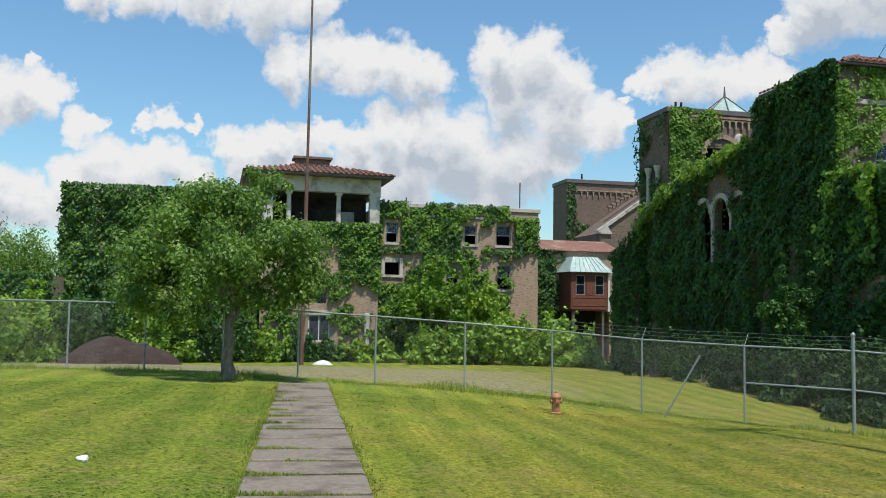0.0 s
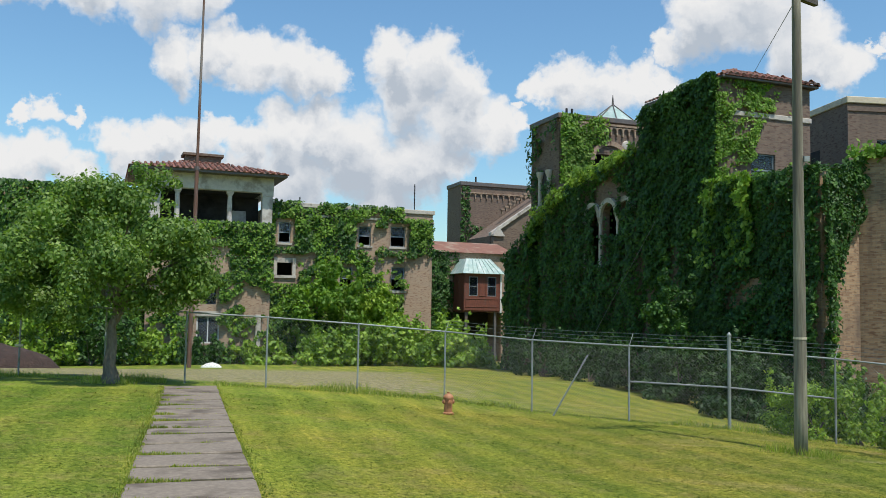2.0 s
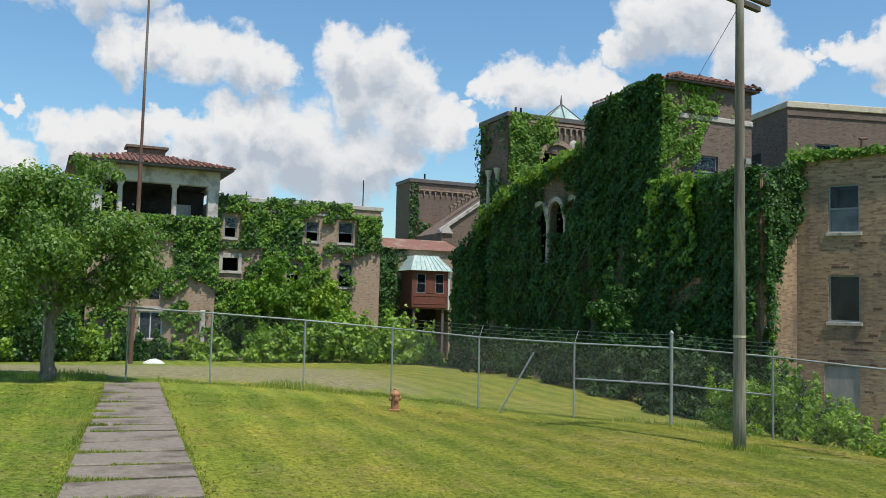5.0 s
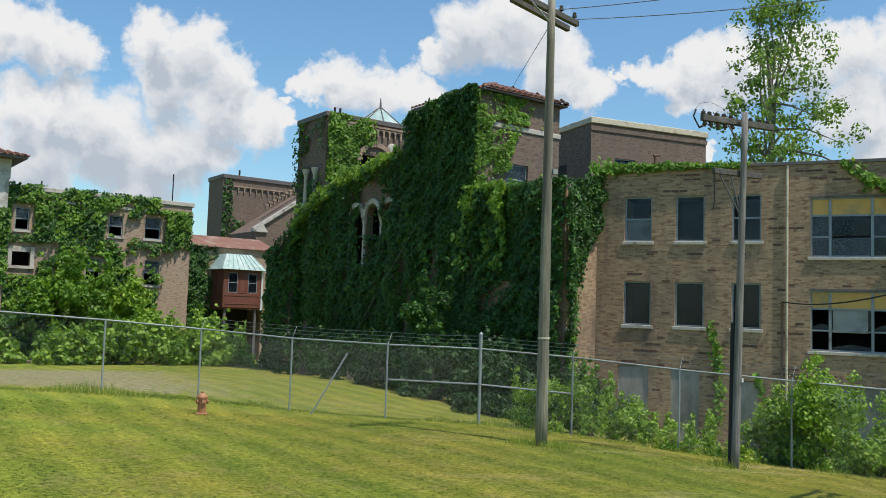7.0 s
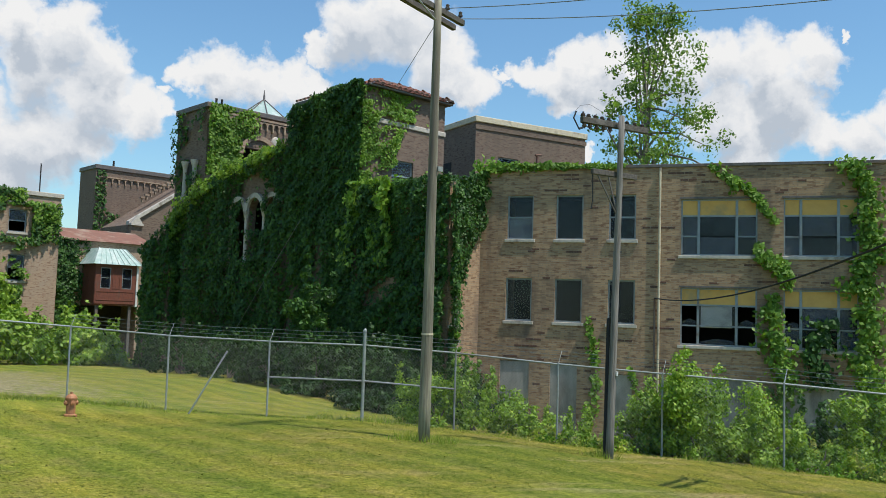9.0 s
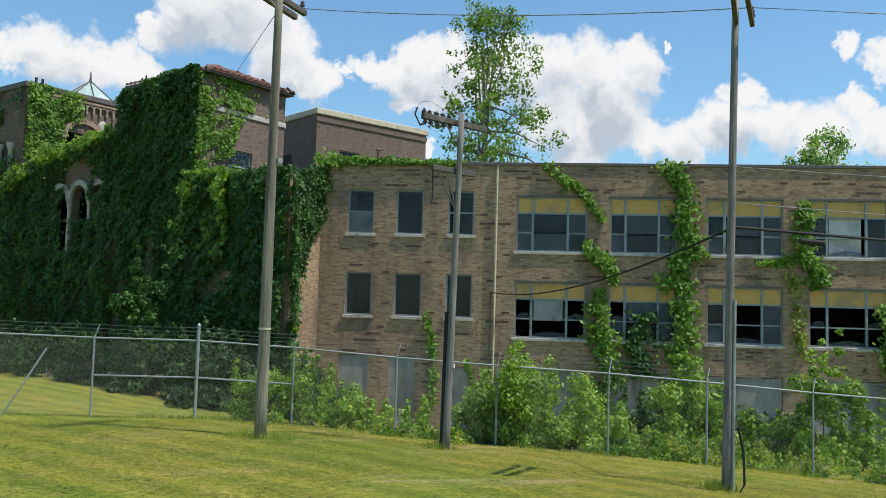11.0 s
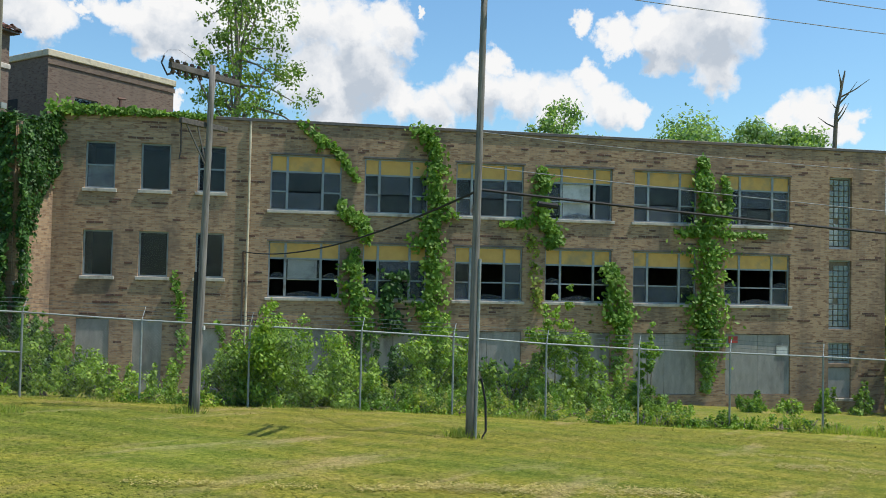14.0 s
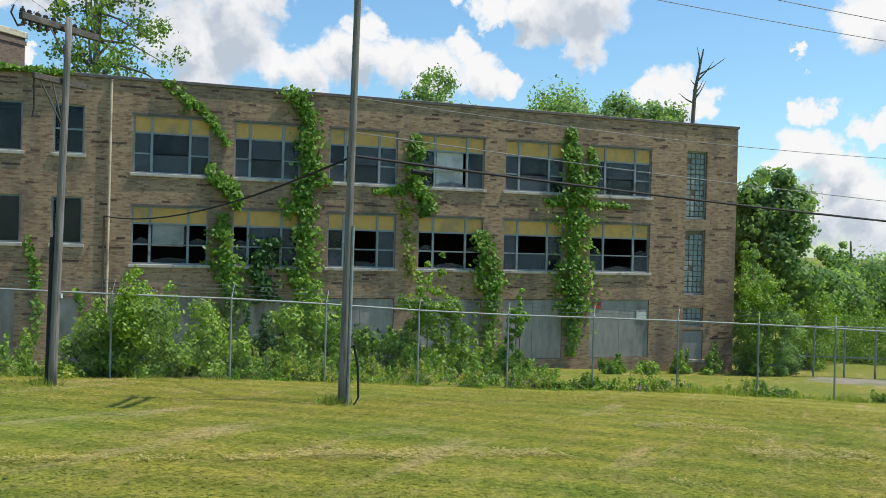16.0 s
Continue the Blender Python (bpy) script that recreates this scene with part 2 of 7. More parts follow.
M = dict(
    tan_brick=brickwork("tan_brick", (0.415, 0.275, 0.162), (0.235, 0.140, 0.085), (0.30, 0.24, 0.17)),
    brown_brick=brickwork("brown_brick", (0.200, 0.138, 0.100), (0.130, 0.084, 0.064), (0.165, 0.135, 0.106), 0.22, 0.07),
    buff_brick=brickwork("buff_brick", (0.380, 0.266, 0.180), (0.304, 0.199, 0.133), (0.342, 0.285, 0.218), 0.22, 0.075, (0.16, 0.12, 0.09), 0.62),
    stone=surface("limestone", (0.52, 0.48, 0.42), (0.40, 0.36, 0.31), 9, (0.22, 0.19, 0.16), 1.5, 0.58, 0.85),
    stucco=surface("pale_stucco", (0.55, 0.52, 0.48), (0.46, 0.43, 0.40), 6, (0.30, 0.27, 0.24), 1.1, 0.56, 0.9),
    coping=surface("tile_coping", (0.62, 0.55, 0.40), (0.50, 0.42, 0.30), 5, (0.26, 0.22, 0.17), 1.5, 0.6, 0.7),
    flashing=surface("dark_metal_flashing", (0.16, 0.14, 0.13), (0.09, 0.08, 0.08), 6, (0.20, 0.13, 0.09), 1.0, 0.6, 0.6, 0.2),
    clay=surface("clay_tile", (0.27, 0.105, 0.07), (0.15, 0.062, 0.046), 3.5, (0.13, 0.09, 0.07), 1.8, 0.55, 0.8, 0, 0.3, 0.02),
    rust_roof=surface("rusty_sheet_roof", (0.25, 0.115, 0.075), (0.17, 0.08, 0.055), 1.5, (0.30, 0.22, 0.16), 0.8, 0.58, 0.75),
    verdigris=surface("weathered_copper", (0.36, 0.47, 0.43), (0.27, 0.38, 0.35), 3, (0.46, 0.52, 0.49), 1.5, 0.55, 0.6, 0.0, 0.1),
    red_wood=surface("peeling_red_wood", (0.19, 0.055, 0.03), (0.10, 0.033, 0.022), 14, (0.11, 0.06, 0.045), 2.0, 0.6, 0.7, 0, 0.3, 0.01, (1, 1, 0.3)),
    white_paint=surface("old_white_paint", (0.66, 0.66, 0.63), (0.52, 0.52, 0.5), 8, (0.36, 0.34, 0.3), 2.0, 0.6, 0.6),
    frame_metal=surface("grey_window_frame", (0.30, 0.34, 0.365), (0.21, 0.245, 0.265), 9, (0.17, 0.13, 0.10), 2.0, 0.62, 0.5, 0.3, 0.1),
    yellow=surface("faded_yellow_panel", (0.67, 0.40, 0.11), (0.57, 0.325, 0.085), 2.5, (0.40, 0.28, 0.12), 0.9, 0.6, 0.6, 0, 0.05),
    plywood=surface("weathered_plywood", (0.36, 0.34, 0.31), (0.25, 0.24, 0.22), 5, (0.16, 0.15, 0.14), 0.9, 0.57, 0.9, 0, 0.2, 0.01, (1, 1, 0.35)),
    paper=surface("pale_sheet", (0.62, 0.62, 0.62), (0.5, 0.5, 0.5), 3, (0.36, 0.36, 0.36), 1.0, 0.58, 0.7),
    # bluish dust tone stands in for the sky mirrored in the panes
    glass=pane_glass("window_glass", 0.05, (0.07, 0.10, 0.13)),
    dusty_glass=pane_glass("dusty_window_glass", 0.22, (0.11, 0.13, 0.155)),
    block_glass=pane_glass("glass_block", 0.45, (0.34, 0.40, 0.40)),
    # near-black colour stands in for the lack of light in rooms and recesses
    inside=surface("unlit_near_black", (0.055, 0.052, 0.05), (0.03, 0.029, 0.028), 2.0, (0.015, 0.015, 0.015), 0.6, 0.55, 0.95),
    tar=surface("tar_roof", (0.06, 0.058, 0.055), (0.04, 0.04, 0.04), 12, (0.10, 0.09, 0.08), 0.7, 0.58, 0.9),
    concrete=surface("old_concrete", (0.26, 0.215, 0.165), (0.165, 0.132, 0.10), 16, (0.10, 0.077, 0.056), 1.3, 0.57, 0.9, 0, 0.4, 0.012),
    galvanised=surface("galvanised_steel", (0.33, 0.36, 0.35), (0.23, 0.255, 0.25), 12, (0.20, 0.20, 0.18), 1.0, 0.6, 0.6, 0.3, 0.05),
    wire=surface("dull_zinc_wire", (0.19, 0.21, 0.205), (0.13, 0.145, 0.14), 12, None, 1, 0.6, 0.5, 0.5, 0),
    pole_wood=surface("weathered_pole_wood", (0.335, 0.315, 0.225), (0.145, 0.13, 0.09), 30, (0.10, 0.085, 0.07), 2.0, 0.6, 0.9, 0, 0.6, 0.02, (1, 1, 0.06)),
    grey_wood=surface("grey_pole_wood", (0.27, 0.25, 0.225), (0.10, 0.092, 0.082), 30, (0.08, 0.075, 0.07), 2.0, 0.6, 0.9, 0, 0.6, 0.02, (1, 1, 0.06)),
    dark_wood=surface("tarred_timber", (0.13, 0.115, 0.10), (0.05, 0.045, 0.04), 24, (0.17, 0.155, 0.14), 2.0, 0.6, 0.9, 0, 0.5, 0.01),
    cable_grey=surface("grey_cable_sheath", (0.26, 0.26, 0.26), (0.18, 0.18, 0.18), 10, None, 1, 0.6, 0.9, 0, 0),
    black=surface("black_rubber", (0.022, 0.022, 0.024), (0.014, 0.014, 0.015), 10, None, 1, 0.6, 0.85, 0, 0.05),
    rust=surface("rusted_steel", (0.20, 0.10, 0.07), (0.11, 0.065, 0.05), 8, (0.24, 0.20, 0.18), 0.9, 0.55, 0.7, 0.3, 0.2, 0.005, (1, 1, 0.2)),
    hydrant_red=surface("faded_orange_paint", (0.42, 0.19, 0.085), (0.32, 0.135, 0.06), 14, (0.22, 0.10, 0.06), 5, 0.58, 0.6, 0, 0.2, 0.005),
    porcelain=surface("brown_porcelain", (0.10, 0.07, 0.06), (0.06, 0.045, 0.04), 6, None, 1, 0.6, 0.2, 0, 0),
    bark=surface("bark", (0.24, 0.20, 0.155), (0.11, 0.09, 0.07), 18, (0.10, 0.10, 0.06), 2.5, 0.6, 0.95, 0, 0.9, 0.04, (1, 1, 0.3)),
    gravel=surface("trodden_gravel", (0.30, 0.25, 0.19), (0.19, 0.16, 0.12), 7, (0.16, 0.17, 0.07), 0.8, 0.52, 1.0, 0, 0.5, 0.02),
    mulch=surface("dark_mulch", (0.075, 0.045, 0.035), (0.028, 0.018, 0.014), 9, (0.10, 0.065, 0.05), 2.0, 0.6, 1.0, 0, 1.0, 0.1),
    white_stuff=surface("bleached_plastic", (0.75, 0.74, 0.70), (0.62, 0.6, 0.56), 20, None, 1, 0.6, 0.6, 0, 0.2),
    red_sign=surface("red_sign_paint", (0.45, 0.05, 0.04), (0.36, 0.04, 0.035), 8, None, 1, 0.6, 0.5, 0, 0),
    # two ivy colours: the lighter puts sunlight in the leaves of lit fronts
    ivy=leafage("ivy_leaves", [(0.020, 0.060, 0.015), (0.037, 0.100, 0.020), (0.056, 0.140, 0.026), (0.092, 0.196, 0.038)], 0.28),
    ivy_bright=leafage("light_ivy_leaves", [(0.088, 0.187, 0.021), (0.129, 0.257, 0.032), (0.178, 0.317, 0.042), (0.228, 0.339, 0.063)], 0.4),
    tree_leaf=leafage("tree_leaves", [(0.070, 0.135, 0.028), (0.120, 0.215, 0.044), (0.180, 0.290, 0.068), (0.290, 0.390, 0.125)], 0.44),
    # darkened shrub leaves: the shade at the hall's foot as colour
    shaded_leaf=leafage("shaded_shrub_leaves", [(0.014, 0.042, 0.011), (0.026, 0.068, 0.016), (0.040, 0.096, 0.022), (0.062, 0.130, 0.030)], 0.25),
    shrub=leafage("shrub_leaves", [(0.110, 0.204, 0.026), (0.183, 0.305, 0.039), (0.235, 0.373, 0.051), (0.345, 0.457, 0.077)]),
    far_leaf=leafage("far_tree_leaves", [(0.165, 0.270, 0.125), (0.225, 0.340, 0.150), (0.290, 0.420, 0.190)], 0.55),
    blade=leafage("grass_blades", [(0.20, 0.27, 0.045), (0.27, 0.33, 0.06), (0.34, 0.37, 0.08), (0.46, 0.41, 0.15)], 0.5, 0.6),
    weed=leafage("tall_grass", [(0.20, 0.29, 0.05), (0.27, 0.36, 0.065), (0.38, 0.42, 0.11), (0.52, 0.47, 0.21)], 0.55, 0.6),
    straw=leafage("dry_clippings", [(0.24, 0.22, 0.06), (0.34, 0.29, 0.11), (0.44, 0.36, 0.17), (0.28, 0.28, 0.07)], 0.3, 0.8),
)


# ---- shapes ----
def part(name, bm, material, parent=None, label="", smooth=False):
    """Links a bmesh as one mesh object, under a thing or a part."""
    me = bpy.data.meshes.new(name)
    bm.normal_update()
    bm.to_mesh(me)
    bm.free()
    for m in material if isinstance(material, (list, tuple)) else [material]:
        me.materials.append(M[m])
    if smooth:
        me.polygons.foreach_set("use_smooth", [True] * len(me.polygons))
    ob = new(name, me)
    ob.parent = parent
    if label:
        ob["label"] = label
    return ob


def raw(name, verts, faces, material, parent=None, label=""):
    me = bpy.data.meshes.new(name)
    me.from_pydata([tuple(v) for v in verts] if not isinstance(verts, np.ndarray) else verts.tolist(), [], faces if not isinstance(faces, np.ndarray) else faces.tolist())
    for m in material if isinstance(material, (list, tuple)) else [material]:
        me.materials.append(M[m])
    ob = new(name, me)
    ob.parent = parent
    if label:
        ob["label"] = label
    return ob


def thing(name, m, label, category, group="", kind=""):
    ob = new(name)
    ob.matrix_world = m
    ob.empty_display_size = 0.2
    return tagged(ob, label, category, group, kind)


def box(bm, x0, x1, y0, y1, z0, z1, bevel=0.0, mat=0):
    vs = [bm.verts.new((x, y, z)) for z in (z0, z1) for x, y in ((x0, y0), (x1, y0), (x1, y1), (x0, y1))]
    fs = [bm.faces.new([vs[i] for i in q]) for q in ((3, 2, 1, 0), (4, 5, 6, 7), (0, 1, 5, 4), (1, 2, 6, 5), (2, 3, 7, 6), (3, 0, 4, 7))]
    for f in fs:
        f.material_index = mat
    if bevel:
        es = list({e for f in fs for e in f.edges})
        bmesh.ops.bevel(bm, geom=es, offset=bevel, segments=1, affect="EDGES")


def boxes(*sizes, bevel=0.0):
    bm = bmesh.new()
    for s in sizes:
        box(bm, *s, bevel=bevel)
    return bm


def tube(bm, points, radii, sides=8, cap=True):
    """A tapered tube along points."""
    rings = []
    pts = [Vector(p) for p in points]
    for i, p in enumerate(pts):
        d = (pts[min(i + 1, len(pts) - 1)] - pts[max(i - 1, 0)]).normalized()
        a = d.orthogonal().normalized() if abs(d.z) < 0.9 else Vector((1, 0, 0))
        a = (a - d * a.dot(d)).normalized()
        b = d.cross(a)
        r = radii[i] if isinstance(radii, (list, tuple)) else radii
        rings.append([bm.verts.new(p + a * (math.cos(2 * math.pi * k / sides) * r) + b * (math.sin(2 * math.pi * k / sides) * r)) for k in range(sides)])
    for r0, r1 in zip(rings, rings[1:]):
        for k in range(sides):
            bm.faces.new((r0[k], r0[(k + 1) % sides], r1[(k + 1) % sides], r1[k]))
    if cap:
        bm.faces.new(rings[0][::-1])
        bm.faces.new(rings[-1])


def tubes(*runs, sides=8):
    bm = bmesh.new()
    for points, radii in runs:
        tube(bm, points, radii, sides)
    return bm


def lathe(bm, profile, sides=16, centre=(0, 0)):
    """Turns (radius, z) pairs about an upright axis."""
    rings = [[bm.verts.new((centre[0] + r * math.cos(2 * math.pi * k / sides), centre[1] + r * math.sin(2 * math.pi * k / sides), z)) for k in range(sides)] for r, z in profile]
    for r0, r1 in zip(rings, rings[1:]):
        for k in range(sides):
            bm.faces.new((r0[k], r0[(k + 1) % sides], r1[(k + 1) % sides], r1[k]))
    bm.faces.new(rings[0][::-1])
    bm.faces.new(rings[-1])


def pierced(bm, x0, x1, z0, z1, holes, y0=0.0, y1=0.35):
    """An upright wall slab from y0 to y1 with rectangular holes (x0, x1, z0, z1) that go through it."""
    xs = sorted({x0, x1, *[min(max(v, x0), x1) for h in holes for v in h[:2]]})
    zs = sorted({z0, z1, *[min(max(v, z0), z1) for h in holes for v in h[2:4]]})
    solid = {}
    for i in range(len(xs) - 1):
        for j in range(len(zs) - 1):
            cx, cz = (xs[i] + xs[i + 1]) / 2, (zs[j] + zs[j + 1]) / 2
            solid[i, j] = not any(h[0] < cx < h[1] and h[2] < cz < h[3] for h in holes)
    cache = {}

    def v(i, y, j):
        k = (i, y, j)
        if k not in cache:
            cache[k] = bm.verts.new((xs[i], y, zs[j]))
        return cache[k]

    for (i, j), s in solid.items():
        if not s:
            continue
        bm.faces.new((v(i, y0, j), v(i + 1, y0, j), v(i + 1, y0, j + 1), v(i, y0, j + 1)))
        bm.faces.new((v(i, y1, j), v(i, y1, j + 1), v(i + 1, y1, j + 1), v(i + 1, y1, j)))
        for di, dj, a, b in ((-1, 0, (i, j), (i, j + 1)), (1, 0, (i + 1, j + 1), (i + 1, j)), (0, -1, (i + 1, j), (i, j)), (0, 1, (i, j + 1), (i + 1, j + 1))):
            if not solid.get((i + di, j + dj), False):
                bm.faces.new((v(a[0], y0, a[1]), v(b[0], y0, b[1]), v(b[0], y1, b[1]), v(a[0], y1, a[1])))


def walls(parent, material, x0, x1, depth, z0, z1, holes=(), t=0.35):
    """The four walls of a block, its front at y = 0."""
    bm = bmesh.new()
    pierced(bm, x0, x1, z0, z1, list(holes), 0, t)
    part("wall", bm, material, parent)
    part("rear_wall", boxes((x0, x1, depth - t, depth, z0, z1)), material, parent)
    part("side_wall", boxes((x0, x0 + t, t + 0.002, depth - t - 0.002, z0, z1)), material, parent)
    part("side_wall", boxes((x1 - t, x1, t + 0.002, depth - t - 0.002, z0, z1)), material, parent)


def frame_at(x, y, yaw, z=0.0):
    """A facade's own axes: x along it to the right, y into the building; yaw: the compass course of x."""
    return pose(x, y, z, 0, 0, 90 - yaw)


rng = np.random.default_rng(7)


def leaf_mesh(name, pts, nrm, size, material, parent=None, label="", slim=0.62, droop=0.35, fold=1.0):
    """Many small folded leaves, one island each."""
    n = len(pts)
    nrm = nrm + rng.normal(0, 0.45, (n, 3))
    nrm[:, 2] += 0.25
    nrm /= np.linalg.norm(nrm, axis=1)[:, None] + 1e-9
    ref = rng.normal(0, 1, (n, 3))
    ref[:, 2] -= droop * 2
    along = ref - nrm * np.sum(ref * nrm, axis=1)[:, None]
    along /= np.linalg.norm(along, axis=1)[:, None] + 1e-9
    side = np.cross(nrm, along)
    s = (size * rng.uniform(0.65, 1.35, n))[:, None]
    v = np.empty((n, 4, 3))
    v[:, 0] = pts - along * s * 0.5
    v[:, 1] = pts + side * s * slim * 0.5 - nrm * s * 0.08 * fold + along * s * 0.05
    v[:, 2] = pts + along * s * 0.5 - nrm * s * 0.12 * fold
    v[:, 3] = pts - side * s * slim * 0.5 - nrm * s * 0.08 * fold + along * s * 0.05
    idx = np.arange(n * 4).reshape(n, 4)
    faces = np.concatenate([idx[:, [0, 2, 1]], idx[:, [0, 3, 2]]])
    me = bpy.data.meshes.new(name)
    me.vertices.add(n * 4)
    me.vertices.foreach_set("co", v.reshape(-1))
    me.loops.add(len(faces) * 3)
    me.loops.foreach_set("vertex_index", faces.reshape(-1))
    me.polygons.add(len(faces))
    me.polygons.foreach_set("loop_start", np.arange(0, len(faces) * 3, 3))
    me.update(calc_edges=True)
    me.materials.append(M[material])
    ob = new(name, me)
    ob.parent = parent
    if label:
        ob["label"] = label
    return ob


def wavy(x, z, s=1.0, seed=0.0):
    """Cheap rolling noise in -1..1."""
    return (np.sin(x * 1.3 * s + seed) + np.sin(z * 1.7 * s + 2 * seed + 1.0) + np.sin((x + z) * 0.9 * s + 3 * seed) + np.sin((x - 1.6 * z) * 2.1 * s + seed * 5)) / 4


def ivy(label, m, x0, x1, z0, z1, count, size=0.22, keep=None, thick=0.3, material="ivy", over=0.0, seed=1.0, name="ivy"):
    """Climbing leaves on the face y = 0 of a facade frame; keep(x, z) gives the share that stays."""
    x, z = rng.uniform(x0, x1, count), rng.uniform(z0, z1, count)
    if keep is not None:
        ok = rng.uniform(0, 1, count) < keep(x, z)
        x, z = x[ok], z[ok]
    n = len(x)
    drape = np.clip(0.5 + 0.55 * wavy(x * 1.7, z * 0.55, 1.0, seed) + 0.4 * wavy(x * 3.1, z * 2.3, 1.3, seed + 1.0), 0.05, 1.4)
    y = -0.05 - 1.7 * thick * drape * rng.uniform(0.35, 1.0, n)
    p = np.stack([x, y, z], 1)
    q = np.tile([0.0, -1.0, 0.15], (n, 1))
    if over:
        k = int(n * 0.06)
        top = np.stack([rng.uniform(x0, x1, k), rng.uniform(-0.3, over, k), z1 + rng.uniform(-0.15, 0.12, k) * (1 + wavy(rng.uniform(x0, x1, k), 0 * rng.uniform(0, 1, k), 2, seed))], 1)
        p, q = np.concatenate([p, top]), np.concatenate([q, np.tile([0.0, -0.4, 1.0], (k, 1))])
    mm = np.array(m)
    p = p @ mm[:3, :3].T + mm[:3, 3]
    q = q @ mm[:3, :3].T
    ob = leaf_mesh(name, p, q, size, material, None)
    return tagged(ob, label, "ivy", kind="stuff")


def clump_points(clumps, count, flat=1.0):
    """Leaf places on and within round clumps (x, y, z, r)."""
    w = np.array([c[3] ** 2 for c in clumps])
    pick = rng.choice(len(clumps), count, p=w / w.sum())
    c = np.array(clumps)[pick]
    d = rng.normal(0, 1, (count, 3))
    d /= np.linalg.norm(d, axis=1)[:, None]
    r = rng.uniform(0, 1, count) ** 0.42 * np.clip(1 + 0.13 * rng.normal(0, 1, count), 0.6, 1.25)
    off = d * (c[:, 3] * r)[:, None]
    off[:, 2] *= flat
    return c[:, :3] + off, d


def crown_clumps(x, y, z, rx, ry, rz, n, r, seed):
    """Clump centres filling an uneven ellipsoid."""
    g = random.Random(seed)
    out = []
    while len(out) < n:
        a, b, c = g.uniform(-1, 1), g.uniform(-1, 1), g.uniform(-1, 1)
        q = a * a + b * b + c * c
        if 0.12 < q < 1:
            out.append((x + a * rx, y + b * ry, z + c * rz, r * g.uniform(0.6, 1.3)))
    return out


# ---- the lie of the land ----
MARKS = [(0, 0, 0), (-1.3, 7.5, -0.05), (8, 0, -0.6), (-10, 8, 0.1), (-11.8, 23, -0.21), (-7.6, 21.9, -0.22), (-1.7, 22.5, -0.48), (3, 23.1, -0.81), (7, 19.9, -0.97), (9, 18.9, -1.04),
         (11.4, 18.4, -1.22), (14, 13.9, -1.36), (15.6, 12, -1.45), (18.5, 8.7, -1.69), (21.1, 5.1, -1.84), (23.4, -0.5, -1.93), (18.4, 28.3, -2.5), (40.9, 3.3, -3.75), (29, 16, -3.0), (-3, 65, -2.7), (-27, 59, -2.7),
         (11, 40, -1.6), (15, 32, -1.8), (12, 66, -2.6), (13, 4, -1.05), (6, 10, -0.6), (0, 38, -1.35), (-14, 38, -1.2), (30, 30, -3.2)]
_m = np.array(MARKS, float)


def _basis(dx):
    return np.sqrt(dx * dx + 36.0)


_k = _basis(np.linalg.norm(_m[:, None, :2] - _m[None, :, :2], axis=2))
_w = np.linalg.solve(_k + np.eye(len(_m)) * 0.02, _m[:, 2] + 1.5)


def ground_z(x, y):
    x, y = np.asarray(x, float), np.asarray(y, float)
    r = np.sqrt((x[..., None] - _m[:, 0]) ** 2 + (y[..., None] - _m[:, 1]) ** 2)
    z = _basis(r) @ _w - 1.5
    far = np.clip((np.hypot(x - 5, y - 25) - 48) / 40, 0, 1)
    return z * (1 - far) - 3.0 * far


def gz(x, y):
    return float(ground_z(np.array([x]), np.array([y]))[0])


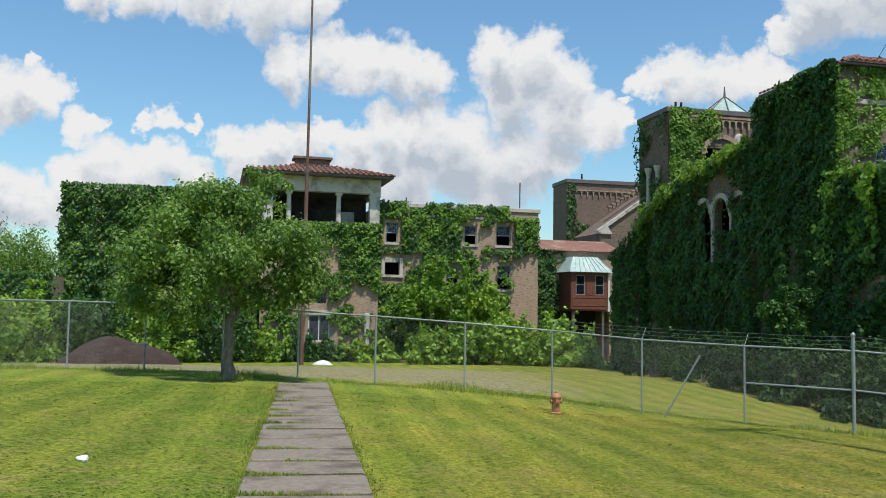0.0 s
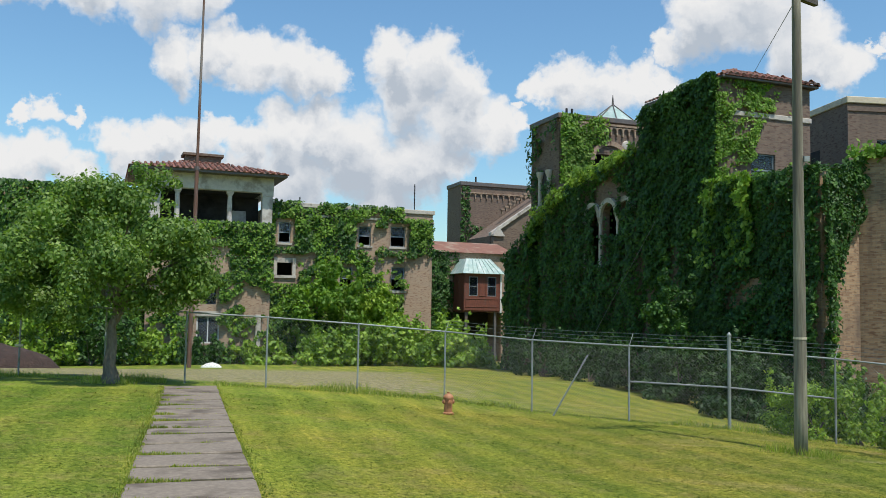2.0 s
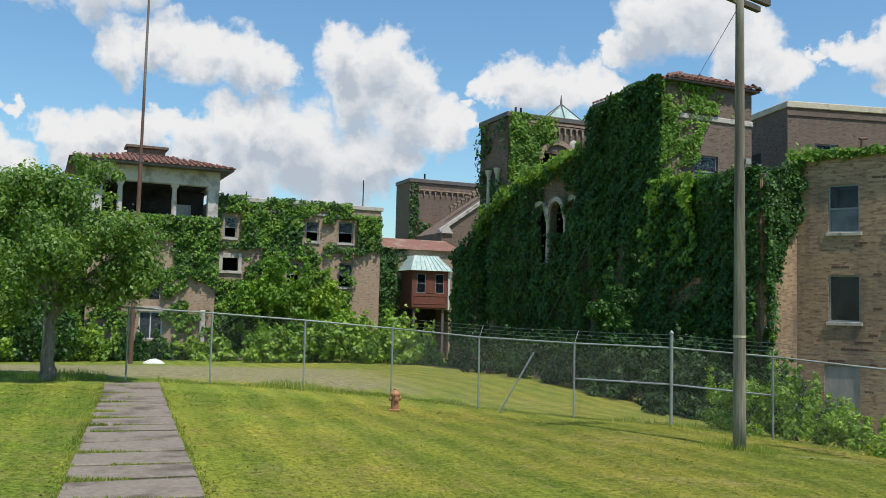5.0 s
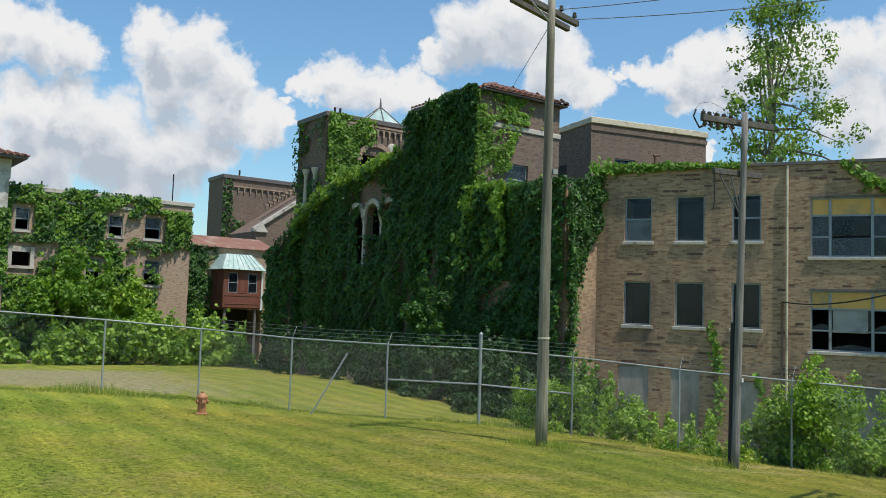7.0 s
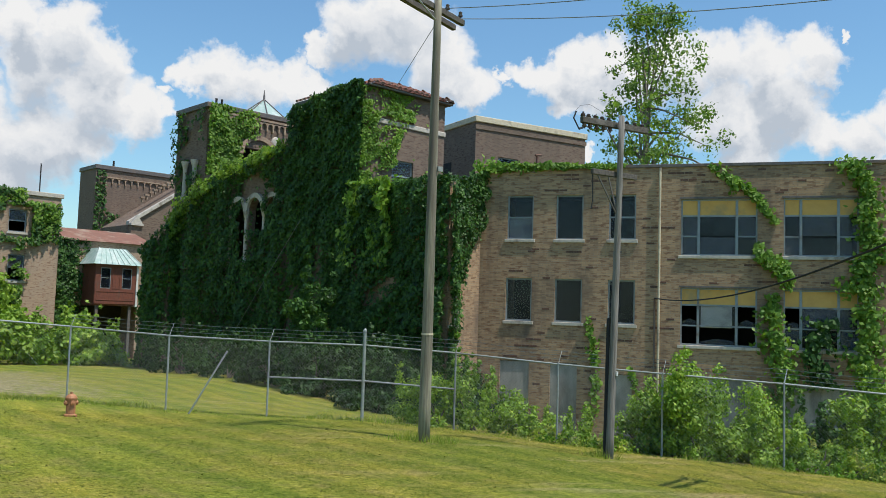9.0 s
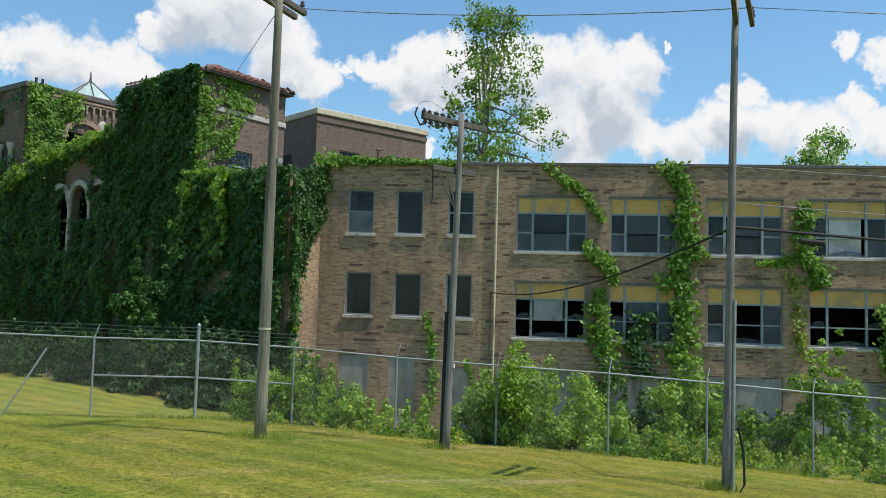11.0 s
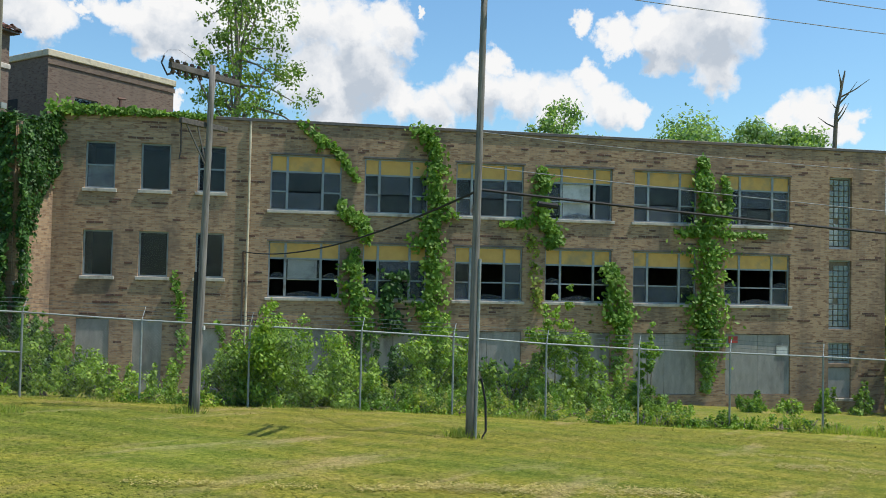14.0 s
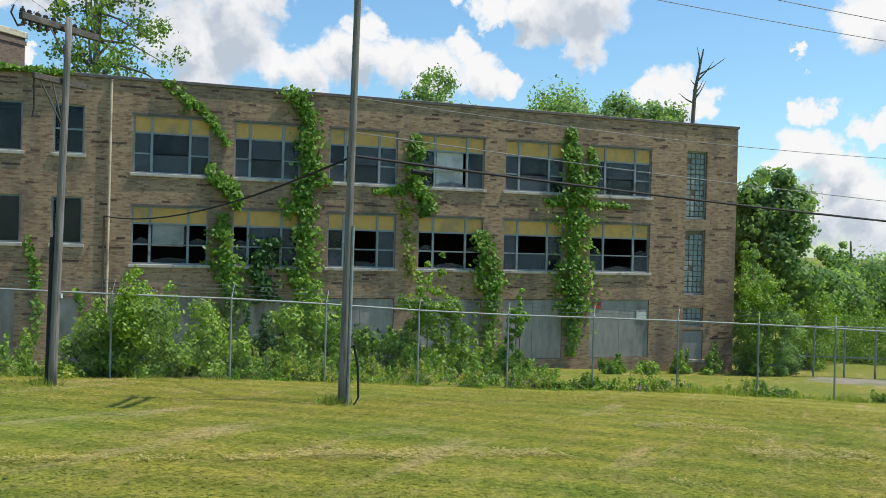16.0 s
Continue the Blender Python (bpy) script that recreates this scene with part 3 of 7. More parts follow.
# ---- ground ----
def lawn_material():
    m, n, l, b = tree_of("mown_lawn")
    g = n.new("ShaderNodeNewGeometry").outputs["Position"]
    sep = n.new("ShaderNodeSeparateXYZ")
    l.new(g, sep.inputs[0])

    def math_n(op, a, c, clamp=False):
        k = n.new("ShaderNodeMath")
        k.operation, k.use_clamp = op, clamp
        for i, v in enumerate((a, c)):
            if isinstance(v, (int, float)):
                k.inputs[i].default_value = v
            else:
                l.new(v, k.inputs[i])
        if op == "MULTIPLY_ADD":
            k.inputs[2].default_value = 0.5
        return k.outputs[0]

    fine_n = noise_of(n, l, g, 11.0, 12.0, 0.88)
    mid = noise_of(n, l, g, 2.2, 5.0, 0.6)
    wide = noise_of(n, l, g, 0.28, 4.0, 0.55)
    grass = ramp_of(n, l, fine_n, [(0.38, (0.062, 0.094, 0.010)), (0.5, (0.175, 0.203, 0.027)), (0.61, (0.33, 0.32, 0.066))])
    # mower's stripes and clippings, along the footpath
    turned = n.new("ShaderNodeMapping")
    turned.vector_type = "TEXTURE"
    turned.inputs["Rotation"].default_value, turned.inputs["Scale"].default_value = (0, 0, radians(9.3)), (0.11, 1.6, 1)
    l.new(g, turned.inputs[0])
    streak = noise_of(n, l, turned.outputs[0], 1.0, 6.0, 0.65)
    grass = mix_of(n, l, grass, ramp_of(n, l, streak, [(0.34, (0.66, 0.74, 0.66)), (0.52, (1.0, 1.0, 1.0)), (0.68, (1.38, 1.28, 1.3))]), 0.5, "MULTIPLY")
    across = math_n("ADD", math_n("MULTIPLY", sep.outputs[0], 0.987), math_n("MULTIPLY", sep.outputs[1], 0.16))
    wobble = math_n("MULTIPLY", wide, 1.2)
    stripe = math_n("SINE", math_n("MULTIPLY", math_n("ADD", across, wobble), 5.6), 0.0)
    stripe = ramp_of(n, l, math_n("MULTIPLY_ADD", stripe, 0.5), [(0.0, (0.80, 0.87, 0.82)), (0.45, (0.95, 0.98, 0.95)), (1.0, (1.16, 1.12, 1.10))])
    c = mix_of(n, l, grass, stripe, 1.0, "MULTIPLY")
    lean_x = math_n("MULTIPLY", math_n("ADD", sep.outputs[0], 3.0), 0.12, True)
    c = mix_of(n, l, c, ramp_of(n, l, lean_x, [(0.0, (0.94, 1.02, 0.92)), (0.36, (1.18, 1.09, 1.04)), (1.0, (0.96, 0.88, 0.90))]), 1.0, "MULTIPLY")
    dry = ramp_of(n, l, mid, [(0.50, (0, 0, 0)), (0.70, (0.65, 0.65, 0.65))])
    c = mix_of(n, l, c, ramp_of(n, l, fine_n, [(0.36, (0.12, 0.11, 0.03)), (0.62, (0.36, 0.30, 0.10))]), dry)
    # long bare streaks of straw on the falling side of the lawn
    mp = n.new("ShaderNodeMapping")
    mp.inputs["Rotation"].default_value, mp.inputs["Scale"].default_value = (0, 0, radians(48)), (0.22, 1.5, 1)
    l.new(g, mp.inputs[0])
    straw = ramp_of(n, l, noise_of(n, l, mp.outputs[0], 1.0, 6.0, 0.6), [(0.56, (0, 0, 0)), (0.68, (0.8, 0.8, 0.8))])
    side = math_n("MULTIPLY", math_n("SUBTRACT", sep.outputs[0], 3.0), 0.16, True)
    c = mix_of(n, l, c, ramp_of(n, l, fine_n, [(0.38, (0.14, 0.12, 0.045)), (0.6, (0.44, 0.35, 0.17))]), math_n("MULTIPLY", straw, side))
    green = ramp_of(n, l, wide, [(0.40, (0.84, 0.96, 0.80)), (0.6, (1.12, 1.05, 1.0))])
    c = mix_of(n, l, c, green, 1.0, "MULTIPLY")
    # the worn drive behind the fence: gravel and dust
    yard = math_n("MULTIPLY", math_n("SUBTRACT", math_n("ADD", sep.outputs[1], math_n("MULTIPLY", mid, 5.0)), 26.6), 0.8, True)
    yard = math_n("MULTIPLY", yard, math_n("MULTIPLY", math_n("SUBTRACT", math_n("ADD", 42.0, math_n("MULTIPLY", wide, 8.0)), sep.outputs[1]), 0.3, True))
    yard = math_n("MULTIPLY", yard, math_n("MULTIPLY", math_n("SUBTRACT", math_n("ADD", 1.0, math_n("MULTIPLY", mid, 8.0)), sep.outputs[0]), 0.35, True))
    dust = ramp_of(n, l, noise_of(n, l, g, 6.0, 6.0, 0.7), [(0.36, (0.13, 0.125, 0.05)), (0.5, (0.25, 0.215, 0.115)), (0.64, (0.36, 0.30, 0.18))])
    c = mix_of(n, l, c, dust, math_n("MULTIPLY", yard, math_n("MULTIPLY", math_n("ADD", mid, 0.38), 1.0, True)))
    l.new(c, b.inputs["Base Color"])
    b.inputs["Roughness"].default_value = 0.95
    b.inputs["Specular IOR Level"].default_value = 0.15
    bump_of(n, l, fine_n, 0.7, 0.03, b)
    return m


M["lawn"] = lawn_material()
gx = np.concatenate([[-1500, -600, -250, -130, -80, -60], np.arange(-50, 66, 1.0), [75, 90, 130, 250, 600, 1500]])
gy = np.concatenate([[-1500, -600, -200, -90, -50, -30], np.arange(-20, 96, 1.0), [110, 140, 220, 400, 800, 1800]])
GX, GY = np.meshgrid(gx, gy)
GZ = ground_z(GX, GY) + 0.03 * wavy(GX, GY, 0.6, 2.0) * (np.hypot(GX, GY) < 70)
verts = np.stack([GX, GY, GZ], -1).reshape(-1, 3)
w = len(gx)
faces = [(j * w + i, j * w + i + 1, (j + 1) * w + i + 1, (j + 1) * w + i) for j in range(len(gy) - 1) for i in range(w - 1)]
ground = tagged(raw("ground", verts, faces, "lawn"), "sloping mown lawn with dry patches and a worn yard", "ground", kind="structure")
ground.data.polygons.foreach_set("use_smooth", [True] * len(ground.data.polygons))

# ---- the tan brick wing ----
WING = frame_at(18.42, 28.29, 138)
Z1, Z2 = (6.33, 4.55), (3.10, 1.36)
small = [(1.1, 2.14), (3.03, 4.08), (5.05, 6.06)]
large = [(7.70, 10.36), (11.24, 13.70), (14.81, 17.53), (18.46, 21.22), (22.14, 24.88), (26.12, 29.05)]
holes = []
for a, b in small:
    holes += [(a, b, 4.60, 6.32), (a, b, 1.42, 3.08)]
for i, (a, b) in enumerate(large):
    holes += [(a, b, 4.03, 6.12), (a, b, 0.74, 2.84)]
boards = [(0.95, 2.1), (2.92, 3.95), (5.05, 6.0), (7.7, 10.36), (11.24, 13.7), (14.81, 17.53), (18.46, 21.22), (22.2, 24.9), (26.2, 29.1)]
for a, b in boards:
    holes.append((a, b, -2.95, -0.45 if a > 4 else -0.12))
GB = [(30.85, 31.9, 3.17, 6.2), (30.85, 31.9, -0.22, 2.7), (30.85, 31.9, -1.65, -0.78)]
holes += GB + [(30.85, 31.9, -3.1, -1.8)]
wing = thing("brick_wing", WING, "three-storey tan brick wing with boarded lower windows", "building")
bm = bmesh.new()
pierced(bm, 0, 33.5, -4.6, 7.32, holes, 0, 0.32)
part("wall", bm, "tan_brick", wing)
part("end_wall", boxes((33.18, 33.5, 0.322, 13.7, -4.6, 7.32)), "tan_brick", wing)
part("end_wall", boxes((0, 0.32, 0.322, 13.7, -4.6, 7.32)), "tan_brick", wing)
part("rear_wall", boxes((0, 33.5, 13.702, 14.0, -4.6, 7.32)), "tan_brick", wing)
part("roof", boxes((0.33, 33.17, 0.33, 13.69, 6.75, 6.95)), "tar", wing, "flat tar roof")
part("coping", boxes((-0.03, 33.55, -0.05, 0.36, 7.322, 7.44), (33.14, 33.56, 0.36, 14.0, 7.322, 7.44), bevel=0.01), "flashing", wing, "dark metal parapet coping")
# added floors and partitions, near black to keep the rooms dark
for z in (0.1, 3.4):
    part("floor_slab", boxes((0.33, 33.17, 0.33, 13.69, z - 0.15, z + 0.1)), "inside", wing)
part("partition", boxes((0.34, 33.16, 5.0, 5.2, -4.0, 6.74)), "inside", wing, "added inner wall, near black to darken the room")
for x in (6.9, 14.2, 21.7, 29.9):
    part("partition", boxes((x, x + 0.15, 0.34, 4.99, -4.0, 6.74)), "inside", wing, "added inner wall, near black to darken the room")


def sash_window(parent, a, b, z0, z1, blind, rail=False):
    """A tall two-light window with a stone sill."""
    f = 0.06
    win = part("window", boxes((a, a + f, 0.10, 0.17, z0, z1), (b - f, b, 0.10, 0.17, z0, z1), (a + f, b - f, 0.10, 0.17, z1 - f, z1), (a + f, b - f, 0.10, 0.17, z0, z0 + f), *([(a + f, b - f, 0.11, 0.16, (z0 + z1) / 2 - 0.03, (z0 + z1) / 2 + 0.03)] if rail or blind else [])), "frame_metal", parent)
    part("window_sill", boxes((a - 0.08, b + 0.08, -0.06, 0.3, z0 - 0.13, z0 - 0.003), bevel=0.012), "stone", win, "pale stone sill")
    mid = (z0 + z1) / 2
    if not (rail or blind):
        part("pane", boxes((a + f, b - f, 0.132, 0.138, z0 + f, z1 - f)), "glass", win).visible_shadow = False
        return win
    part("pane", boxes((a + f, b - f, 0.132, 0.138, mid + 0.03, z1 - f)), "glass", win).visible_shadow = False
    part("pane", boxes((a + f, b - f, 0.128, 0.134, z0 + f, mid - 0.03)), "dusty_glass" if blind else "glass", win).visible_shadow = False
    if blind:
        part("blind", boxes((a + f + 0.01, b - f - 0.01, 0.2, 0.21, z0 + f, mid)), "paper", win, "pale sheet behind the lower pane")
    return win


def wide_window(parent, a, b, z0, z1, gone=(), sheet=None):
    """A wide metal window: a yellow panel over each of three lights, the outer lights split."""
    f = 0.055
    m1, m2 = a + (b - a) * 0.235, a + (b - a) * 0.735
    zp = z1 - (z1 - z0) * 0.30
    zs = z0 + (z1 - z0) * 0.34
    runs = [(a, a + f, 0.09, 0.17, z0, z1), (b - f, b, 0.09, 0.17, z0, z1), (a + f, b - f, 0.09, 0.17, z1 - f, z1), (a + f, b - f, 0.09, 0.17, z0, z0 + f)]
    posts = [(x - 0.045, x + 0.045, 0.085, 0.175, z0 + f, z1 - f) for x in (m1, m2)]
    lights = [(a + f, m1 - 0.045), (m1 + 0.045, m2 - 0.045), (m2 + 0.045, b - f)]
    bars = [(x0, x1, 0.1, 0.165, zp - 0.03, zp + 0.03) for x0, x1 in lights]
    bars += [(x0, x1, 0.1, 0.165, zs - 0.025, zs + 0.025) for x0, x1 in ((lights[0], lights[2]) if not gone else lights)]
    win = part("window", boxes(*runs), "frame_metal", parent)
    for name, group in (("mullion", posts), ("transom", bars)):
        for q in group:
            part(name, boxes(q), "frame_metal", win)
    part("window_sill", boxes((a - 0.1, b + 0.1, -0.06, 0.3, z0 - 0.12, z0 - 0.003), bevel=0.012), "stone", win, "pale stone sill")
    part("lintel", boxes((a - 0.06, b + 0.06, -0.015, 0.08, z1 + 0.003, z1 + 0.07)), "flashing", win, "rusty steel lintel")
    for i, (x0, x1) in enumerate(lights):
        part("panel", boxes((x0, x1, 0.12, 0.15, zp + 0.03, z1 - f)), "yellow", win, "faded yellow panel")
        for k, (za, zb) in enumerate(((z0 + f, zs - 0.025), (zs + 0.025, zp - 0.03))):
            if (i, k) in gone:
                # shards left in the frame
                if (i + k) % 2:
                    bm = bmesh.new()
                    vs = [bm.verts.new(p) for p in ((x0, 0.133, za), (x1, 0.133, za), (x1, 0.133, za + (zb - za) * 0.2), ((x0 + x1) / 2, 0.133, za + (zb - za) * 0.34), (x0, 0.133, za + (zb - za) * 0.12))]
                    bm.faces.new(vs)
                    bmesh.ops.solidify(bm, geom=bm.faces[:], thickness=0.005)
                    part("shard", bm, "dusty_glass", win, "jagged shard of broken glass")
                continue
            part("pane", boxes((x0, x1, 0.13, 0.136, za, zb)), "dusty_glass" if (i + k + int(a)) % 3 else "glass", win).visible_shadow = False
    if sheet:
        x0, x1 = lights[1]
        part("sheet", boxes((x0 + 0.05, x1 - 0.1, 0.19, 0.2, z0 + (zp - z0) * sheet[0], z0 + (zp - z0) * sheet[1])), "paper", win, "pale sheet hung inside")
    return win


for i, (a, b) in enumerate(small):
    sash_window(wing, a, b, 4.60, 6.32, i == 0, i == 2)
    sash_window(wing, a, b, 1.42, 3.08, False)
GONE = [((0, 0), (0, 1), (1, 0), (2, 0), (2, 1)), ((0, 1),), ((1, 1), (1, 0)), ((0, 0), (0, 1), (1, 0), (1, 1), (2, 0), (2, 1)), ((1, 1),), ((0, 1), (1, 0), (1, 1), (2, 1))]
for i, (a, b) in enumerate(large):
    wide_window(wing, a, b, 4.03, 6.12, ((1, 0), (1, 1)) if i == 3 else (), (0.0, 0.98) if i == 3 else None)
    wide_window(wing, a, b, 0.74, 2.84, GONE[i], (0.45, 1.0) if i == 0 else None)
for a, b in boards:
    n = max(1, round((b - a) / 1.25))
    z1 = -0.45 if a > 4 else -0.12
    for k in range(n):
        x0, x1 = a + (b - a) * k / n + 0.008, a + (b - a) * (k + 1) / n - 0.008
        part("board", boxes((x0, x1, 0.05 + 0.008 * (k % 2), 0.075 + 0.008 * (k % 2), -2.93, z1 - 0.02)), "plywood", wing, "weathered grey plywood board")
part("sign", boxes((26.35, 26.75, 0.03, 0.046, -0.82, -0.55)), "red_sign", wing, "small red sign")
part("sign", boxes((28.5, 29.0, 0.03, 0.046, -1.3, -0.92)), "white_paint", wing, "small white notice")
for x0, x1, z0, z1 in GB:
    part("window", boxes((x0, x0 + 0.05, 0.12, 0.24, z0, z1), (x1 - 0.05, x1, 0.12, 0.24, z0, z1), (x0 + 0.05, x1 - 0.05, 0.12, 0.24, z1 - 0.06, z1), (x0 + 0.05, x1 - 0.05, 0.12, 0.24, z0, z0 + 0.1)), "frame_metal", wing, "tall strip of glass blocks")
    win = wing.children[-1]
    nz = int((z1 - z0 - 0.16) / 0.235)
    bm = boxes((x0 + 0.05, x1 - 0.05, 0.20, 0.22, z0 + 0.1, z1 - 0.06))
    part("mortar", bm, "concrete", win)
    shared = None
    for j in range(nz):
        for i in range(4):
            cx, cz = x0 + 0.05 + 0.238 * (i + 0.5), z0 + 0.12 + 0.235 * (j + 0.5)
            if (i * 7 + j * 5) % 23 == 4:
                continue
            if shared is None:
                bm = bmesh.new()
                box(bm, -0.1, 0.1, -0.03, 0.03, -0.1, 0.1, bevel=0.015)
                ob = part("glass_block", bm, "block_glass", win)
                shared = ob.data
            else:
                ob = new("glass_block", shared)
                ob.parent = win
            ob.location = (cx, 0.165, cz)
part("lintel", boxes((30.85, 31.9, 0.06, 0.3, 2.703, 3.167)), "flashing", wing, "dark spandrel panel")
part("lintel", boxes((30.85, 31.9, 0.06, 0.3, -0.777, -0.223)), "flashing", wing, "dark spandrel panel")
part("board", boxes((30.86, 31.89, 0.06, 0.085, -3.08, -1.82)), "plywood", wing, "weathered grey plywood board")
part("window_sill", boxes((30.75, 32.0, -0.06, 0.3, -3.22, -3.102), bevel=0.012), "stone", wing, "pale stone sill")
part("downpipe", tubes((((6.93, -0.07, 7.3), (6.93, -0.07, -2.5)), 0.045)), "coping", wing, "pale thin downpipe")
part("cable_pipe", tubes((((6.78, -0.05, 2.42), (6.78, -0.05, -2.6)), 0.03)), "rust", wing, "rusty conduit down the wall")

# the wall that joins the wing to the hall, grown over
JOIN = frame_at(15.27, 32.3, 167)
join = thing("connecting_wall", JOIN, "tan brick wall grown over with ivy", "wall", kind="structure")
part("wall", boxes((0, 5.1, 0, 0.3, -3.6, 6.6)), "tan_brick", join)
NOOK = frame_at(16.46, 27.32, 66)
nook = thing("corner_wall", NOOK, "short tan brick wall beside the wing", "wall", kind="structure")
bm = bmesh.new()
pierced(bm, 0, 2.1, -3.6, 6.45, [(0.1, 0.7, 1.2, 2.75)], 0, 0.3)
part("wall", bm, "tan_brick", nook)
sash_window(nook, 0.1, 0.7, 1.2, 2.75, False)
part("room_back", boxes((0.05, 2.0, 1.0, 1.05, 0.2, 3.6)), "inside", nook, "added inner wall, near black to darken the room")

# ---- the hall: tile-roofed block, arcade wall, tower ----
AX = 77
HALL = frame_at(15.23, 32.62, AX)
hall = thing("hall_block", HALL, "tall brown brick block with clay tile eaves, ivy-grown", "building")
walls(hall, "brown_brick", 0, 4.7, 5.3, -3.5, 11.2, [(1.6, 2.85, 6.9, 8.25)])
part("cornice", boxes((-0.06, 4.76, -0.06, 0.12, 9.72, 9.95), bevel=0.03), "stone", hall, "pale stone string course")
part("soffit", boxes((0.02, 4.95, -0.28, 5.4, 11.202, 11.3), bevel=0.02), "flashing", hall, "thin dark eaves")
sash_window(hall, 1.6, 2.85, 6.9, 8.25, False, True)
part("room_back", boxes((0.4, 4.3, 4.5, 4.6, 5, 11.0)), "inside", hall, "added inner wall, near black to darken the room")


def tile_roof(parent, x0, x1, y0, y1, z, rise, inset, pitch=0.32):
    """A hipped roof of half-round clay tiles in rows, on a deck."""
    bm = bmesh.new()
    a = [bm.verts.new(p) for p in ((x0, y0, z), (x1, y0, z), (x1, y1, z), (x0, y1, z))]
    t = [bm.verts.new(p) for p in ((x0 + inset, y0 + inset, z + rise), (x1 - inset, y0 + inset, z + rise), (x1 - inset, y1 - inset, z + rise), (x0 + inset, y1 - inset, z + rise))]
    for i in range(4):
        j = (i + 1) % 4
        bm.faces.new((a[i], a[j], t[j], t[i]))
    bm.faces.new(t)
    bm.faces.new(a[::-1])
    roof = part("roof", bm, "clay", parent, "hipped clay tile roof")
    # one barrel tile, laid up the front and the sides
    bm = bmesh.new()
    ring = 5
    length = 0.5
    rows = [[bm.verts.new(((0.11 - 0.02 * e) * math.cos(math.pi * k / ring), length * e, (0.10 - 0.02 * e) * math.sin(math.pi * k / ring) + 0.02)) for k in range(ring + 1)] for e in (0, 1)]
    for k in range(ring):
        bm.faces.new((rows[0][k], rows[0][k + 1], rows[1][k + 1], rows[1][k]))
    bm.faces.new(rows[0][::-1])
    tile = part("tile", bm, "clay", roof)
    base = tile.data
    slope = math.atan2(rise, inset)
    steps = int(math.hypot(inset, rise) / 0.42)
    g = random.Random(5)
    first = True
    made = 0
    for turn, cx, cy, half in ((0, (x0 + x1) / 2, y0, (x1 - x0) / 2), (90, x1, (y0 + y1) / 2, (y1 - y0) / 2), (-90, x0, (y0 + y1) / 2, (y1 - y0) / 2)):
        for s in range(steps):
            up = s * 0.42
            reach = half - up * math.cos(slope)
            k = int(2 * reach / pitch)
            for i in range(k):
                if made >= 295:
                    break
                off = (i - (k - 1) / 2) * pitch
                ob = tile if first else new("tile", base)
                first = False
                made += 1
                ob.parent = roof
                ob.matrix_local = pose(cx, cy, z, 0, 0, turn) @ Matrix.Translation((off, up * math.cos(slope) - 0.04, up * math.sin(slope) + 0.01)) @ pose(0, 0, 0, math.degrees(slope) + g.uniform(-2, 2), 0, g.uniform(-2, 2))
    return roof


tile_roof(hall, 0.1, 5.0, -0.33, 5.45, 11.302, 0.85, 2.1)

# the arcade wall runs back from the block to the tower
ARC = HALL @ pose(0, 14.0, 0, 0, 0, -90)
arcade = thing("arcade_wall", ARC, "shaded brown brick hall wall with pale stone arches", "building")
bm = bmesh.new()
ahole = [(3.45, 4.6, 3.4, 6.35), (4.95, 6.25, 3.4, 6.35), (6.6, 7.75, 3.4, 6.35)]
pierced(bm, 0, 8.65, -3.5, 8.6, [(a, b, z0, z1 + (b - a) / 2) for a, b, z0, z1 in ahole], 0.0, 0.4)
part("wall", bm, "brown_brick", arcade)
part("roof", boxes((0, 8.65, 0.402, 6.5, 8.3, 8.5)), "tar", arcade)
bm = bmesh.new()
vs = [bm.verts.new((x, y, z)) for y in (0.0, 0.4) for x, z in ((3.5, 8.602), (8.6, 8.602), (8.6, 9.3), (6.0, 8.95))]
for q in ((0, 1, 2, 3), (7, 6, 5, 4), (0, 4, 5, 1), (1, 5, 6, 2), (2, 6, 7, 3), (3, 7, 4, 0)):
    bm.faces.new([vs[i] for i in q])
part("parapet", bm, "brown_brick", arcade, "raking parapet")
part("room_back", boxes((0.1, 8.5, 3.0, 3.1, -3, 8.2)), "inside", arcade, "added inner wall, near black to darken the room")
